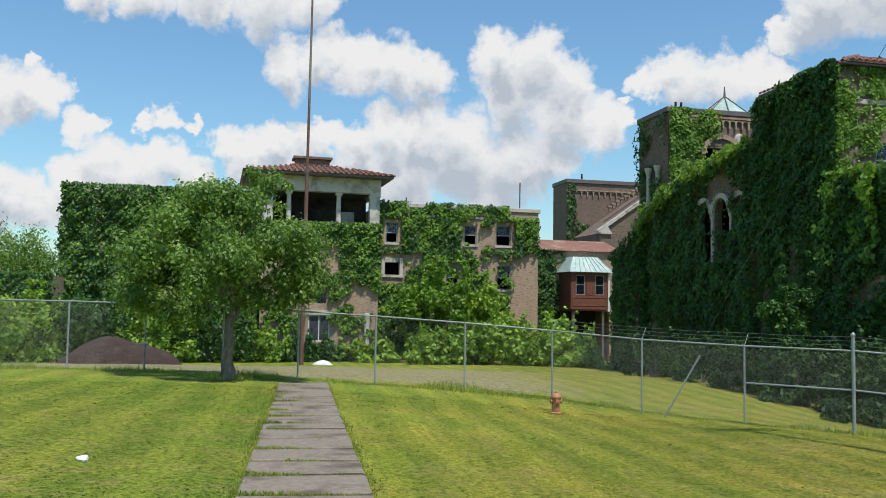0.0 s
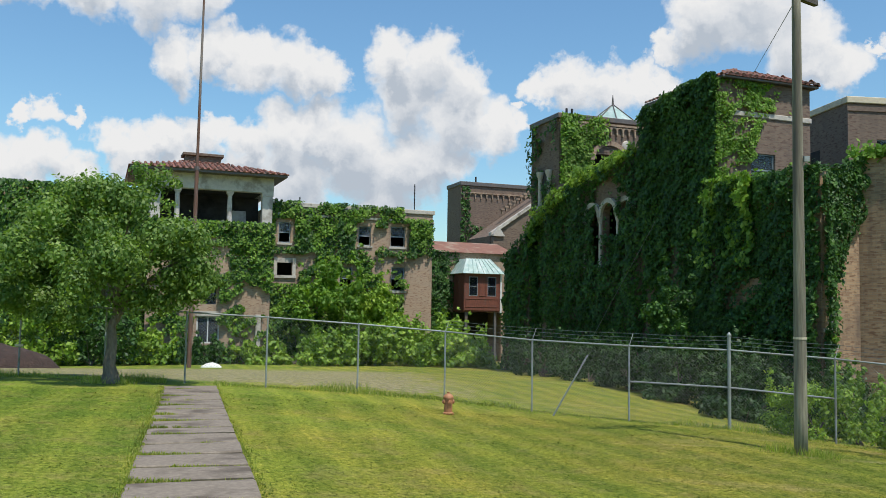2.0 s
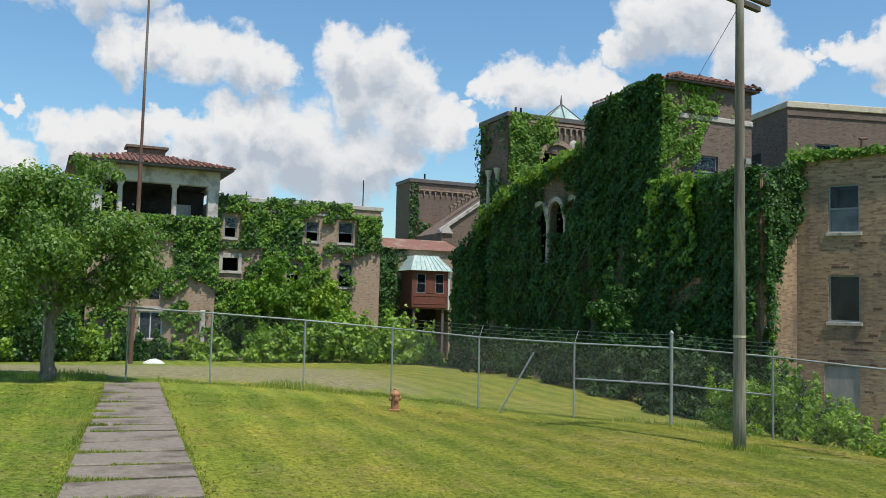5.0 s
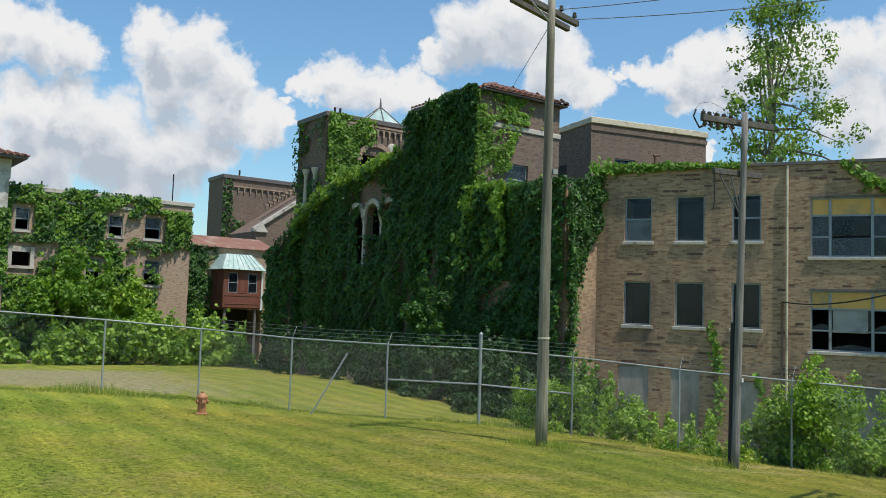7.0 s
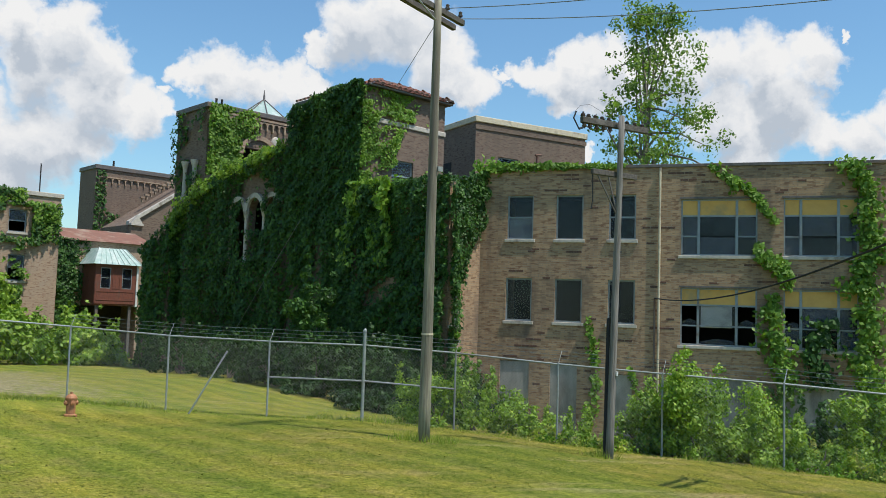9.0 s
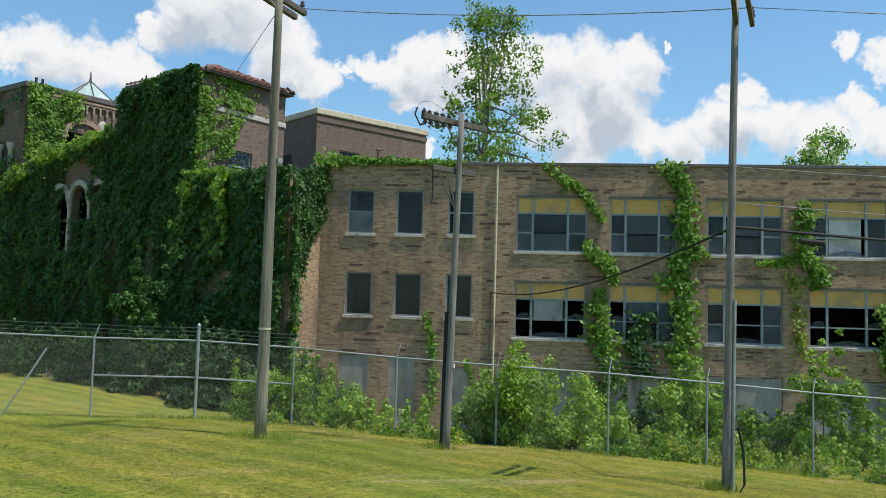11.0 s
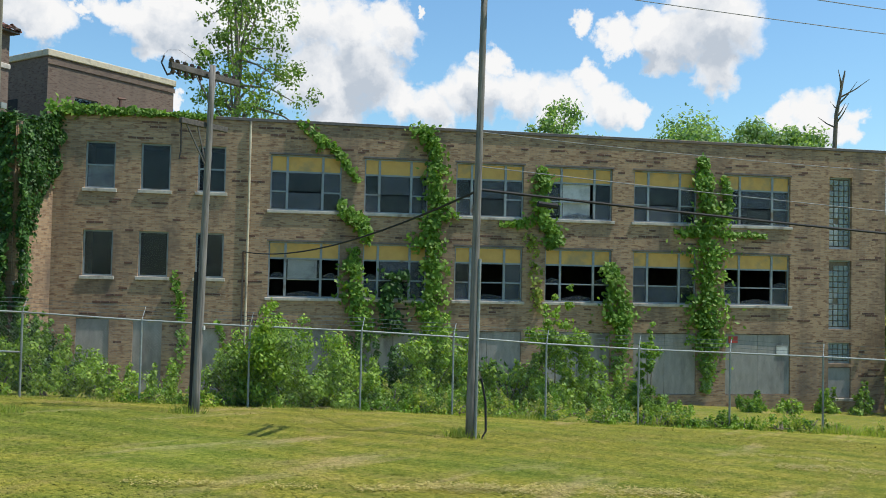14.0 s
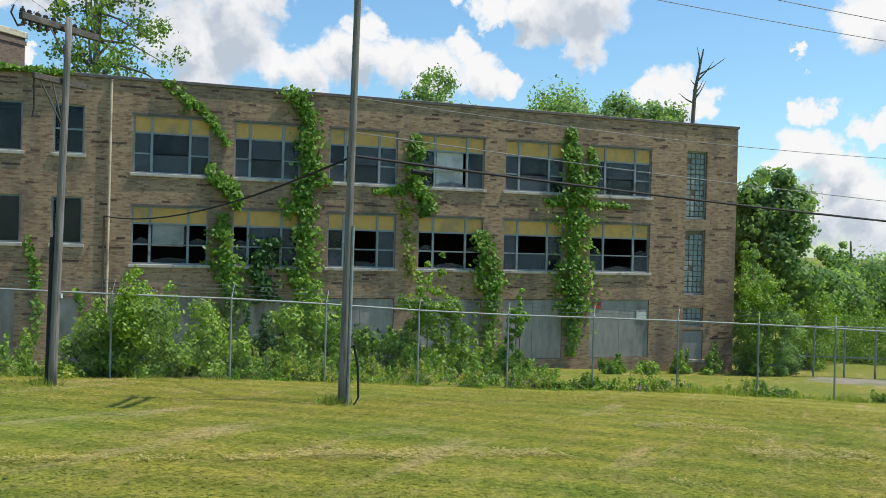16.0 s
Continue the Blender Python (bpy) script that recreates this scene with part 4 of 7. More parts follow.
for x0, x1, z0, z1 in ahole:
    bm = bmesh.new()
    cx, r = (x0 + x1) / 2, (x1 - x0) / 2
    for k in range(12):
        a0, a1 = math.pi * k / 12, math.pi * (k + 0.96) / 12
        q = [(cx + rr * math.cos(aa), yy, z1 + rr * math.sin(aa)) for yy in (-0.14, 0.1) for rr, aa in ((r, a0), (r + 0.24, a0), (r + 0.24, a1), (r, a1))]
        vs = [bm.verts.new(p) for p in q]
        for f in ((0, 1, 2, 3), (7, 6, 5, 4), (0, 4, 5, 1), (1, 5, 6, 2), (2, 6, 7, 3), (3, 7, 4, 0)):
            bm.faces.new([vs[i] for i in f])
    part("arch", bm, "stone", arcade, "pale stone arch")
    bm = bmesh.new()
    for sgn in (1, -1):
        fan = [(cx + sgn * r, z1 + r)] + [(cx + sgn * r * math.cos(math.pi / 2 * k / 6), z1 + r * math.sin(math.pi / 2 * k / 6)) for k in range(7)]
        front, rear = [bm.verts.new((x, 0.003, z)) for x, z in fan], [bm.verts.new((x, 0.397, z)) for x, z in fan]
        for k in range(1, 7):
            bm.faces.new((front[0], front[k], front[k + 1]))
            bm.faces.new((rear[0], rear[k + 1], rear[k]))
            bm.faces.new((front[k], rear[k], rear[k + 1], front[k + 1]))
    part("spandrel", bm, "brown_brick", arcade)
    bm = bmesh.new()
    lathe(bm, [(0.16, z0), (0.16, z0 + 0.15), (0.1, z0 + 0.2), (0.09, z1 - 0.35), (0.12, z1 - 0.3), (0.17, z1 - 0.05), (0.19, z1)], 10, (x0 - 0.17, -0.02))
    part("column", bm, "stone", arcade, "slim stone column with a carved capital")

TOWER = frame_at(12.22, 46.4, AX)
tower = thing("tower", TOWER, "square brown brick tower with arches and corbelled cornice", "building")
tholes = [(2.2, 4.3, 8.6, 10.6)]
walls(tower, "brown_brick", 0, 8.2, 3.5, -3.5, 12.45, tholes)
part("coping", boxes((-0.12, 8.32, -0.12, 0.4, 12.453, 12.75), (-0.12, 0.4, 0.41, 3.6, 12.453, 12.75), (7.8, 8.32, 0.41, 3.6, 12.453, 12.75), bevel=0.03), "flashing", tower)
part("roof", boxes((0.36, 7.84, 0.36, 3.14, 12.1, 12.2)), "tar", tower)
part("room_back", boxes((0.4, 7.8, 1.6, 1.7, 6, 12.0)), "inside", tower, "added inner wall, near black to darken the room")
bm = bmesh.new()
for k in range(14):
    a0, a1 = math.pi * k / 14, math.pi * (k + 0.97) / 14
    vs = [bm.verts.new((3.25 + rr * math.cos(aa), yy, 10.2 + rr * 0.9 * math.sin(aa))) for yy in (-0.12, 0.2) for rr, aa in ((1.02, a0), (1.3, a0), (1.3, a1), (1.02, a1))]
    for f in ((0, 1, 2, 3), (7, 6, 5, 4), (0, 4, 5, 1), (1, 5, 6, 2), (2, 6, 7, 3), (3, 7, 4, 0)):
        bm.faces.new([vs[i] for i in f])
part("arch", bm, "buff_brick", tower, "buff brick arch over the opening")
bm = bmesh.new()
lathe(bm, [(0.3, -0.1), (0.32, -0.05), (0.24, 0.02), (0.1, 0.04)], 12)
bmesh.ops.rotate(bm, verts=bm.verts, matrix=Matrix.Rotation(radians(90), 3, "X"))
bmesh.ops.translate(bm, verts=bm.verts, vec=(4.4, -0.05, 11.2))
part("medallion", bm, "stone", tower, "round pale stone medallion")


def corbels(parent, x0, x1, y, z, step=0.42, mat="stone"):
    """A corbel table: small brackets joined by little arches."""
    n = int((x1 - x0) / step)
    bm = bmesh.new()
    for i in range(n + 1):
        cx = x0 + i * step
        box(bm, cx - 0.05, cx + 0.05, y - 0.14, y - 0.003, z - 0.3, z + 0.18)
        if i < n:
            for k in range(5):
                a0, a1 = math.pi * k / 5, math.pi * (k + 1) / 5
                m0, r0, r1 = cx + step / 2, step / 2 - 0.05, step / 2 + 0.03
                vs = [bm.verts.new((m0 + rr * math.cos(aa), yy, z + rr * math.sin(aa))) for yy in (y - 0.13, y - 0.004) for rr, aa in ((r0, a0), (r1, a0), (r1, a1), (r0, a1))]
                for f in ((0, 1, 2, 3), (7, 6, 5, 4), (0, 4, 5, 1), (2, 6, 7, 3)):
                    bm.faces.new([vs[q] for q in f])
    box(bm, x0 - 0.1, x1 + 0.1, y - 0.16, y - 0.005, z + 0.24, z + 0.36)
    return part("corbel_table", bm, mat, parent, "corbelled arcade under the cornice")


corbels(tower, 0.1, 8.0, 0, 12.0, 0.4, "buff_brick")
# flat near-black sheet on the wall paints the niche's shade
side = part("side_niche", boxes((-0.02, 0.0, 1.0, 1.9, 7.6, 9.6)), "inside", tower, "near-black sheet painted as the shade of a tall niche")
bm = bmesh.new()
lathe(bm, [(0.2, 7.4), (0.2, 7.6), (0.13, 7.7), (0.12, 9.2), (0.2, 9.4), (0.24, 9.6)], 10, (-0.16, 0.9))
lathe(bm, [(0.2, 7.4), (0.2, 7.6), (0.13, 7.7), (0.12, 9.2), (0.2, 9.4), (0.24, 9.6)], 10, (-0.16, 2.0))
part("column", bm, "stone", tower, "pale stone columns of the niche")
for x in (1.0, 1.35):
    part("vent_pipe", tubes((((x, 1.0, 12.1), (x, 1.0, 13.3)), 0.07)), "black", tower, "dark roof vent pipe")

lantern = thing("roof_lantern", frame_at(16.4, 49.6, AX), "green copper pyramid skylight with finial", "skylight")
bm = bmesh.new()
n = 8
ring = [bm.verts.new((1.55 * math.cos(math.pi / 8 + 2 * math.pi * k / n), 1.55 * math.sin(math.pi / 8 + 2 * math.pi * k / n), 12.9)) for k in range(n)]
top = bm.verts.new((0, 0, 14.15))
for k in range(n):
    bm.faces.new((ring[k], ring[(k + 1) % n], top))
bm.faces.new(ring[::-1])
part("roof", bm, "verdigris", lantern)
part("drum", boxes((-1.2, 1.2, -1.2, 1.2, 12.2, 12.898)), "verdigris", lantern)
part("finial", tubes((((0, 0, 14.05), (0, 0, 14.75)), [0.09, 0.02])), "flashing", lantern)
for k in range(n):
    v = (1.55 * math.cos(math.pi / 8 + 2 * math.pi * k / n), 1.55 * math.sin(math.pi / 8 + 2 * math.pi * k / n))
    part("rib", tubes((((v[0], v[1], 12.93), (0, 0, 14.18)), 0.035), sides=5), "flashing", lantern)

# annex under the tower, a sloping mass of ivy
ANNEX = frame_at(11.1, 48.8, AX)
annex = thing("annex", ANNEX, "low lean-to annex buried in ivy", "building")
bm = bmesh.new()
vs = [bm.verts.new(p) for p in ((0, 0, -3), (2.6, 0, -3), (2.6, 0, 8.0), (0, 0, 5.9), (0, 3.3, -3), (2.6, 3.3, -3), (2.6, 3.3, 6.4), (0, 3.3, 4.6))]
for f in ((0, 1, 2, 3), (7, 6, 5, 4), (0, 3, 7, 4), (3, 2, 6, 7), (1, 5, 6, 2)):
    bm.faces.new([vs[i] for i in f])
part("wall", bm, "brown_brick", annex)

# the dark brick block behind the wing
GREY = frame_at(26.04, 40.72, 90)
grey = thing("rear_block", GREY, "brown brick rear block with pale tile coping", "building")
walls(grey, "brown_brick", 0, 8.1, 9.0, -3.5, 12.6, [(1.6, 3.0, 9.2, 10.75)])
part("coping", boxes((-0.1, 8.2, -0.12, 0.4, 12.603, 12.95), (-0.1, 0.4, 0.402, 9.05, 12.603, 12.95), (7.7, 8.2, 0.402, 9.05, 12.603, 12.95), bevel=0.03), "coping", grey, "pale glazed tile coping")
part("band", boxes((-0.05, 8.15, -0.06, -0.003, 12.2, 12.45)), "brown_brick", grey)
part("roof", boxes((0.36, 7.74, 0.36, 8.64, 12.2, 12.3)), "tar", grey)
part("room_back", boxes((0.4, 7.7, 2.5, 2.6, 5, 12.1)), "inside", grey, "added inner wall, near black to darken the room")
sash_window(grey, 1.6, 3.0, 9.2, 10.75, False)
# flat near-black sheet paints the darkness of an unlit window
part("side_window", boxes((-0.012, 0.0, 2.6, 3.9, 8.6, 10.6)), "inside", grey, "near-black sheet standing in for an unlit side window")
part("vent", tubes((((4.0, -0.1, 10.2), (4.0, -0.5, 10.3), (4.08, -0.5, 11.0)), 0.09), (((3.9, -0.5, 11.05), (4.35, -0.5, 11.1)), 0.07)), "rust", grey, "rusty vent pipe")

# ---- the old main house, with its loggia ----
HOUSE = frame_at(0, 66, 75)
house = thing("main_house", HOUSE, "buff brick three-storey house half covered in ivy", "building")
hh = [(-4.6, -3.7, 6.3, 7.85), (1.64, 2.63, 6.35, 7.85), (4.25, 5.45, 6.35, 7.95), (4.37, 5.48, 2.9, 4.75), (-4.65, -3.5, 3.85, 4.8), (0.2, 1.2, 2.9, 4.6)]
walls(house, "buff_brick", -5.4, 7.8, 12, -4, 9.05, hh)
part("side_wing", boxes((-27.2, -13.95, 0, 12, -4, 9.35)), "buff_brick", house, "side wing buried in ivy")
part("coping", boxes((-5.4, 7.95, -0.12, 0.4, 9.053, 9.38), (7.5, 7.95, 0.402, 12, 9.053, 9.38), bevel=0.03), "stone", house, "stone parapet coping")
part("cornice", boxes((-5.2, 7.9, -0.1, -0.003, 8.35, 8.55), bevel=0.02), "stone", house)
part("room_back", boxes((-5.0, 7.4, 3.0, 3.1, -3.5, 8.7)), "inside", house, "added inner wall, near black to darken the room")
part("roof", boxes((-5.35, 7.44, 0.36, 11.64, 8.75, 8.9)), "tar", house, "flat tar roof")
for k, (a, b, z0, z1) in enumerate(hh):
    if k == 4:
        part("window_surround", boxes((a - 0.25, b + 0.25, -0.1, -0.003, z1, z1 + 0.35), (a - 0.25, a, -0.1, -0.003, z0, z1), (b, b + 0.25, -0.1, -0.003, z0, z1), (a - 0.3, b + 0.3, -0.14, -0.003, z0 - 0.2, z0)), "stone", house, "carved stone surround")
        continue
    win = part("window", boxes((a, a + 0.07, 0.1, 0.17, z0, z1), (b - 0.07, b, 0.1, 0.17, z0, z1), (a + 0.07, b - 0.07, 0.1, 0.17, z1 - 0.07, z1), (a + 0.07, b - 0.07, 0.1, 0.17, z0, z0 + 0.07), (a + 0.07, b - 0.07, 0.1, 0.17, (z0 + z1) / 2 - 0.04, (z0 + z1) / 2 + 0.04)), "frame_metal", house)
    part("window_sill", boxes((a - 0.12, b + 0.12, -0.1, 0.2, z0 - 0.16, z0 - 0.003)), "stone", win)
    part("pane", boxes((a + 0.07, b - 0.07, 0.13, 0.136, (z0 + z1) / 2 + 0.04, z1 - 0.07)), "dusty_glass", win)
    part("blind", boxes((a + 0.08, b - 0.08, 0.2, 0.21, (z0 + z1) / 2, z1 - 0.07)), "plywood", win, "faded drawn blind")

loggia = thing("loggia_pavilion", HOUSE @ pose(0, -0.8, 0), "buff pavilion with an open columned loggia and red tile roof", "building")
bm = bmesh.new()
lh = [(-10.4, -8.8, -1.2, 0.75), (-9.9, -9.1, 1.6, 3.4)]
pierced(bm, -13.9, -5.26, -4, 7.3, lh, 0, 0.4)
part("wall", bm, "buff_brick", loggia)
for a, b in ((-13.9, -13.5), (-5.66, -5.26)):
    part("side_wall", boxes((a, b, 0.402, 8, -4, 7.3)), "buff_brick", loggia)
part("rear_wall", boxes((-13.9, -5.26, 8, 8.4, -4, 7.3)), "buff_brick", loggia)
part("room_back", boxes((-13.4, -5.7, 6.5, 6.6, -3.9, 7.1)), "inside", loggia, "added inner wall, near black to darken the room")
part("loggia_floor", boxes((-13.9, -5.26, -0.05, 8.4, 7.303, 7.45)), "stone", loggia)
# shade inside the loggia is painted: back wall and ceiling are near black
part("loggia_back", boxes((-13.5, -5.66, 3.8, 4.0, 7.452, 9.85)), "inside", loggia, "loggia back wall, recess shade put in its near-black colour")
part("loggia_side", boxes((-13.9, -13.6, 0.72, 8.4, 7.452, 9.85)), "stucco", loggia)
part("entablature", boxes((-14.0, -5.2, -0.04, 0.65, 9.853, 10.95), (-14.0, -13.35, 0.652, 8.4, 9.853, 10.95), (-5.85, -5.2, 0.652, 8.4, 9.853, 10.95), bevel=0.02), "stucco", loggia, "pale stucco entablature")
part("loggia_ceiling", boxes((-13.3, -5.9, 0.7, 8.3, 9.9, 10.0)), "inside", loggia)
for x in (-12.0, -8.33):
    bm = bmesh.new()
    box(bm, x - 0.24, x + 0.24, 0.06, 0.54, 7.452, 7.56)
    lathe(bm, [(0.22, 7.56), (0.18, 7.66), (0.185, 8.6), (0.155, 9.5), (0.2, 9.56), (0.22, 9.66)], 14, (x, 0.3))
    box(bm, x - 0.25, x + 0.25, 0.05, 0.55, 9.66, 9.852)
    part("column", bm, "stucco", loggia, "pale round column")
for x in (-13.9, -6.0):
    part("pier", boxes((x, x + 0.74, 0, 0.7, 7.452, 9.6), (x - 0.05, x + 0.79, -0.05, 0.75, 9.6, 9.851), bevel=0.01), "stucco", loggia, "square corner pier")
part("soffit", boxes((-15.3, -4.4, -1.0, 9.2, 10.953, 11.12)), "flashing", loggia, "dark deep eaves")
tile_roof(loggia, -15.4, -4.3, -1.1, 9.3, 11.122, 1.15, 4.3, 0.42)
part("chimney", boxes((-11.3, -8.7, 3.2, 4.6, 11.6, 12.75), (-11.5, -8.5, 3.0, 4.8, 12.75, 12.95), bevel=0.02), "brown_brick", loggia, "low wide brick chimney")
win = part("window", boxes((-10.4, -10.3, 0.1, 0.18, -1.2, 0.75), (-8.9, -8.8, 0.1, 0.18, -1.2, 0.75), (-10.3, -8.9, 0.1, 0.18, 0.65, 0.75), (-10.3, -8.9, 0.1, 0.18, -1.2, -1.1), (-9.64, -9.56, 0.1, 0.18, -1.1, 0.65)), "white_paint", loggia)
part("pane", boxes((-10.3, -9.64, 0.13, 0.136, -1.1, 0.65), (-9.56, -8.9, 0.13, 0.136, -1.1, 0.65)), "dusty_glass", win)
part("window_head", boxes((-10.5, -8.7, -0.08, 0.05, 0.755, 1.1)), "stone", win)
part("window", boxes((-9.9, -9.1, 0.1, 0.16, 1.6, 3.4)), "dusty_glass", loggia)
part("wall_opening", boxes((-7.9, -6.6, 3.74, 3.79, 7.6, 8.8)), "paper", loggia, "pale window in the loggia's back wall")
part("doorcase", boxes((-6.3, -5.9, -0.3, -0.003, -3.5, 0.9), bevel=0.04), "stone", loggia, "broken pale stone pier")

link = thing("link_building", HOUSE @ pose(0, 1.2, 0), "low buff link with a rusty red sheet roof", "building")
bm = bmesh.new()
pierced(bm, 7.85, 15.5, -4, 6.2, [(9.4, 14.6, -4, 1.3)], 0, 0.35)
box(bm, 7.85, 8.2, 0.352, 7, -4, 6.2)
box(bm, 15.15, 15.5, 0.352, 7, -4, 6.2)
box(bm, 8.202, 15.148, 6.65, 7, -4, 6.2)
part("wall", bm, "buff_brick", link)
bm = bmesh.new()
vs = [bm.verts.new(p) for p in ((7.6, -0.3, 6.2), (15.8, -0.3, 6.2), (15.8, 3.5, 7.35), (7.6, 3.5, 7.35), (7.6, 7.3, 6.2), (15.8, 7.3, 6.2))]
for f in ((0, 1, 2, 3), (3, 2, 5, 4), (0, 3, 4), (1, 5, 2)):
    bm.faces.new([vs[i] for i in f])
part("roof", bm, "rust_roof", link, "rusty red sheet roof")
# near-black sheets paint the shade of the void below the bay
part("undercroft", boxes((9.0, 15.0, 3.5, 3.6, -4, 1.2), (8.21, 15.14, 0.36, 6.64, 1.3, 1.5)), "inside", link, "undercroft back and ceiling, shade put in their near-black colour")

bay = thing("timber_bay", HOUSE @ pose(0, -1.2, 0), "red timber oriel bay with a green copper roof", "bay window")
bx0, bx1, bz0, bz1 = 10.15, 13.3, 1.45, 4.4
bm = bmesh.new()
pierced(bm, bx0, bx1, bz0, bz1, [(bx0 + 0.4, bx0 + 1.15, 2.6, 4.15), (bx0 + 2.05, bx0 + 2.8, 2.6, 4.15)], 0, 0.12)
box(bm, bx0, bx0 + 0.12, 0.122, 2.4, bz0, bz1)
box(bm, bx1 - 0.12, bx1, 0.122, 2.4, bz0, bz1)
box(bm, bx0, bx1, 0.122, 2.4, bz0 - 0.12, bz0)
part("wall", bm, "red_wood", bay)
part("corner_board", boxes((bx1 + 0.002, bx1 + 0.14, -0.08, 0.08, bz0 - 0.2, bz1)), "white_paint", bay, "white corner board")
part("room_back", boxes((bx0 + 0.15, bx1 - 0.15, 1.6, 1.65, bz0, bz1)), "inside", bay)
for a, b in ((bx0 + 0.4, bx0 + 1.15), (bx0 + 2.05, bx0 + 2.8)):
    win = part("window", boxes((a, a + 0.04, 0.0, 0.05, 2.6, 4.15), (b - 0.04, b, 0.0, 0.05, 2.6, 4.15), (a + 0.04, b - 0.04, 0.0, 0.05, 4.1, 4.15), (a + 0.04, b - 0.04, 0.0, 0.05, 2.6, 2.65), (a + 0.04, b - 0.04, 0.005, 0.045, 3.36, 3.4)), "frame_metal", bay)
    part("pane", boxes((a + 0.04, b - 0.04, 0.03, 0.036, 2.65, 4.1)), "glass", win)
for a, b in ((bx0 + 1.3, bx0 + 1.9), (bx0 + 0.12, bx1 - 0.12)):
    za, zb = (2.6, 4.15) if b < bx1 - 0.5 else (1.7, 2.4)
    part("panel", boxes((a, a + 0.06, -0.03, -0.002, za, zb), (b - 0.06, b, -0.03, -0.002, za, zb), (a + 0.06, b - 0.06, -0.03, -0.002, zb - 0.06, zb), (a + 0.06, b - 0.06, -0.03, -0.002, za, za + 0.06), bevel=0.006), "red_wood", bay, "raised timber panel moulding")
part("side_panel", boxes((bx0 - 0.03, bx0 - 0.002, 0.2, 2.2, 2.3, 2.42), (bx0 - 0.03, bx0 - 0.002, 0.2, 2.2, 4.1, 4.25), (bx0 - 0.03, bx0 - 0.002, 0.05, 0.2, 1.5, 4.3), (bx0 - 0.03, bx0 - 0.002, 1.2, 1.32, 2.42, 4.1)), "red_wood", bay, "timber framing on the bay's side")
bm = bmesh.new()
vs = [bm.verts.new(p) for p in ((bx0 - 0.3, -0.35, bz1), (bx1 + 0.3, -0.35, bz1), (bx1 + 0.3, 2.4, bz1), (bx0 - 0.3, 2.4, bz1), (bx0 + 0.55, 0.9, 5.65), (bx1 - 0.55, 0.9, 5.65), (bx1 - 0.55, 2.4, 5.65), (bx0 + 0.55, 2.4, 5.65))]
for f in ((0, 1, 5, 4), (1, 2, 6, 5), (2, 3, 7, 6), (3, 0, 4, 7), (4, 5, 6, 7), (3, 2, 1, 0)):
    bm.faces.new([vs[i] for i in f])
roof = part("roof", bm, "verdigris", bay, "pale green standing-seam copper roof")
for i in range(9):
    t = i / 8
    a = Vector((bx0 - 0.3 + t * (bx1 - bx0 + 0.6), -0.37, bz1 + 0.02))
    b = Vector((bx0 + 0.55 + t * (bx1 - bx0 - 1.1), 0.9, 5.68))
    part("seam", tubes(((a, b), 0.03), sides=5), "verdigris", roof)
for x in (bx0 + 0.3, bx1 - 0.3):
    part("post", boxes((x - 0.1, x + 0.1, 0.2, 0.4, -4, bz0 - 0.122)), "flashing", bay, "dark post under the bay")

BACK = frame_at(12.1, 84.1, AX)
backb = thing("distant_block", BACK, "brown brick block with a corbelled cornice behind", "building")
walls(backb, "brown_brick", 0, 11.0, 3.8, -4, 13.9, [(4.6, 5.6, 8.2, 9.3)])
part("coping", boxes((-0.1, 11.1, -0.15, 0.4, 13.903, 14.3), (-0.1, 0.4, 0.402, 3.9, 13.903, 14.3), bevel=0.03), "flashing", backb)
corbels(backb, 0.3, 10.8, 0, 12.9, 0.62, "buff_brick")
part("chimney", tubes((((2.0, 1, 14.0), (2.0, 1, 15.0)), 0.1)), "black", backb, "dark vent pipe")
bm = bmesh.new()
rake = ((0.7, 8.4), (7.5, 13.1))
vs = [bm.verts.new((x, y, z)) for y in (-6.0, -0.3) for x, z in ((rake[0][0], -4), (rake[1][0], -4), (rake[1][0], rake[1][1]), rake[0])]
for f in ((0, 1, 2, 3), (7, 6, 5, 4), (0, 3, 7, 4), (3, 2, 6, 7), (1, 5, 6, 2)):
    bm.faces.new([vs[i] for i in f])
part("gable", bm, "brown_brick", backb, "lower brown gable end")
bm = bmesh.new()
vs = [bm.verts.new((x, y, z + up)) for up in (0.003, 0.32) for y in (-6.25, -5.6) for x, z in rake]
for f in ((0, 1, 3, 2), (4, 6, 7, 5), (0, 4, 5, 1), (2, 3, 7, 6), (0, 2, 6, 4), (1, 5, 7, 3)):
    bm.faces.new([vs[i] for i in f])
part("gable_coping", bm, "stone", backb, "sloping parapet in pale stone")
bm = bmesh.new()
for k in range(11):
    x = 3.2 + 0.4 * k
    z = 8.4 + (x - 0.7) * 0.69 + 0.75
    box(bm, x - 0.06, x + 0.06, -3.2, -2.9, z, z + 0.35)
    box(bm, x - 0.2, x + 0.2, -3.25, -2.85, z + 0.35, z + 0.5)
part("raking_balustrade", bm, "buff_brick", backb, "stepped corbel band along the roof slope")
bm = bmesh.new()
vs = [bm.verts.new((x, y, z)) for y in (-6.75, -6.4) for x, z in ((0.75, 8.5), (1.75, 8.5), (1.25, 9.3))]
for f in ((0, 1, 2), (5, 4, 3), (0, 3, 4, 1), (1, 4, 5, 2), (2, 5, 3, 0)):
    bm.faces.new([vs[i] for i in f])
box(bm, 0.68, 1.82, -6.8, -6.35, 8.34, 8.498)
part("pediment", bm, "stone", backb, "small pale stone pediment")
part("lower_wall", boxes((0.75, 2.0, -6.6, -6.02, -4, 8.29)), "brown_brick", backb)
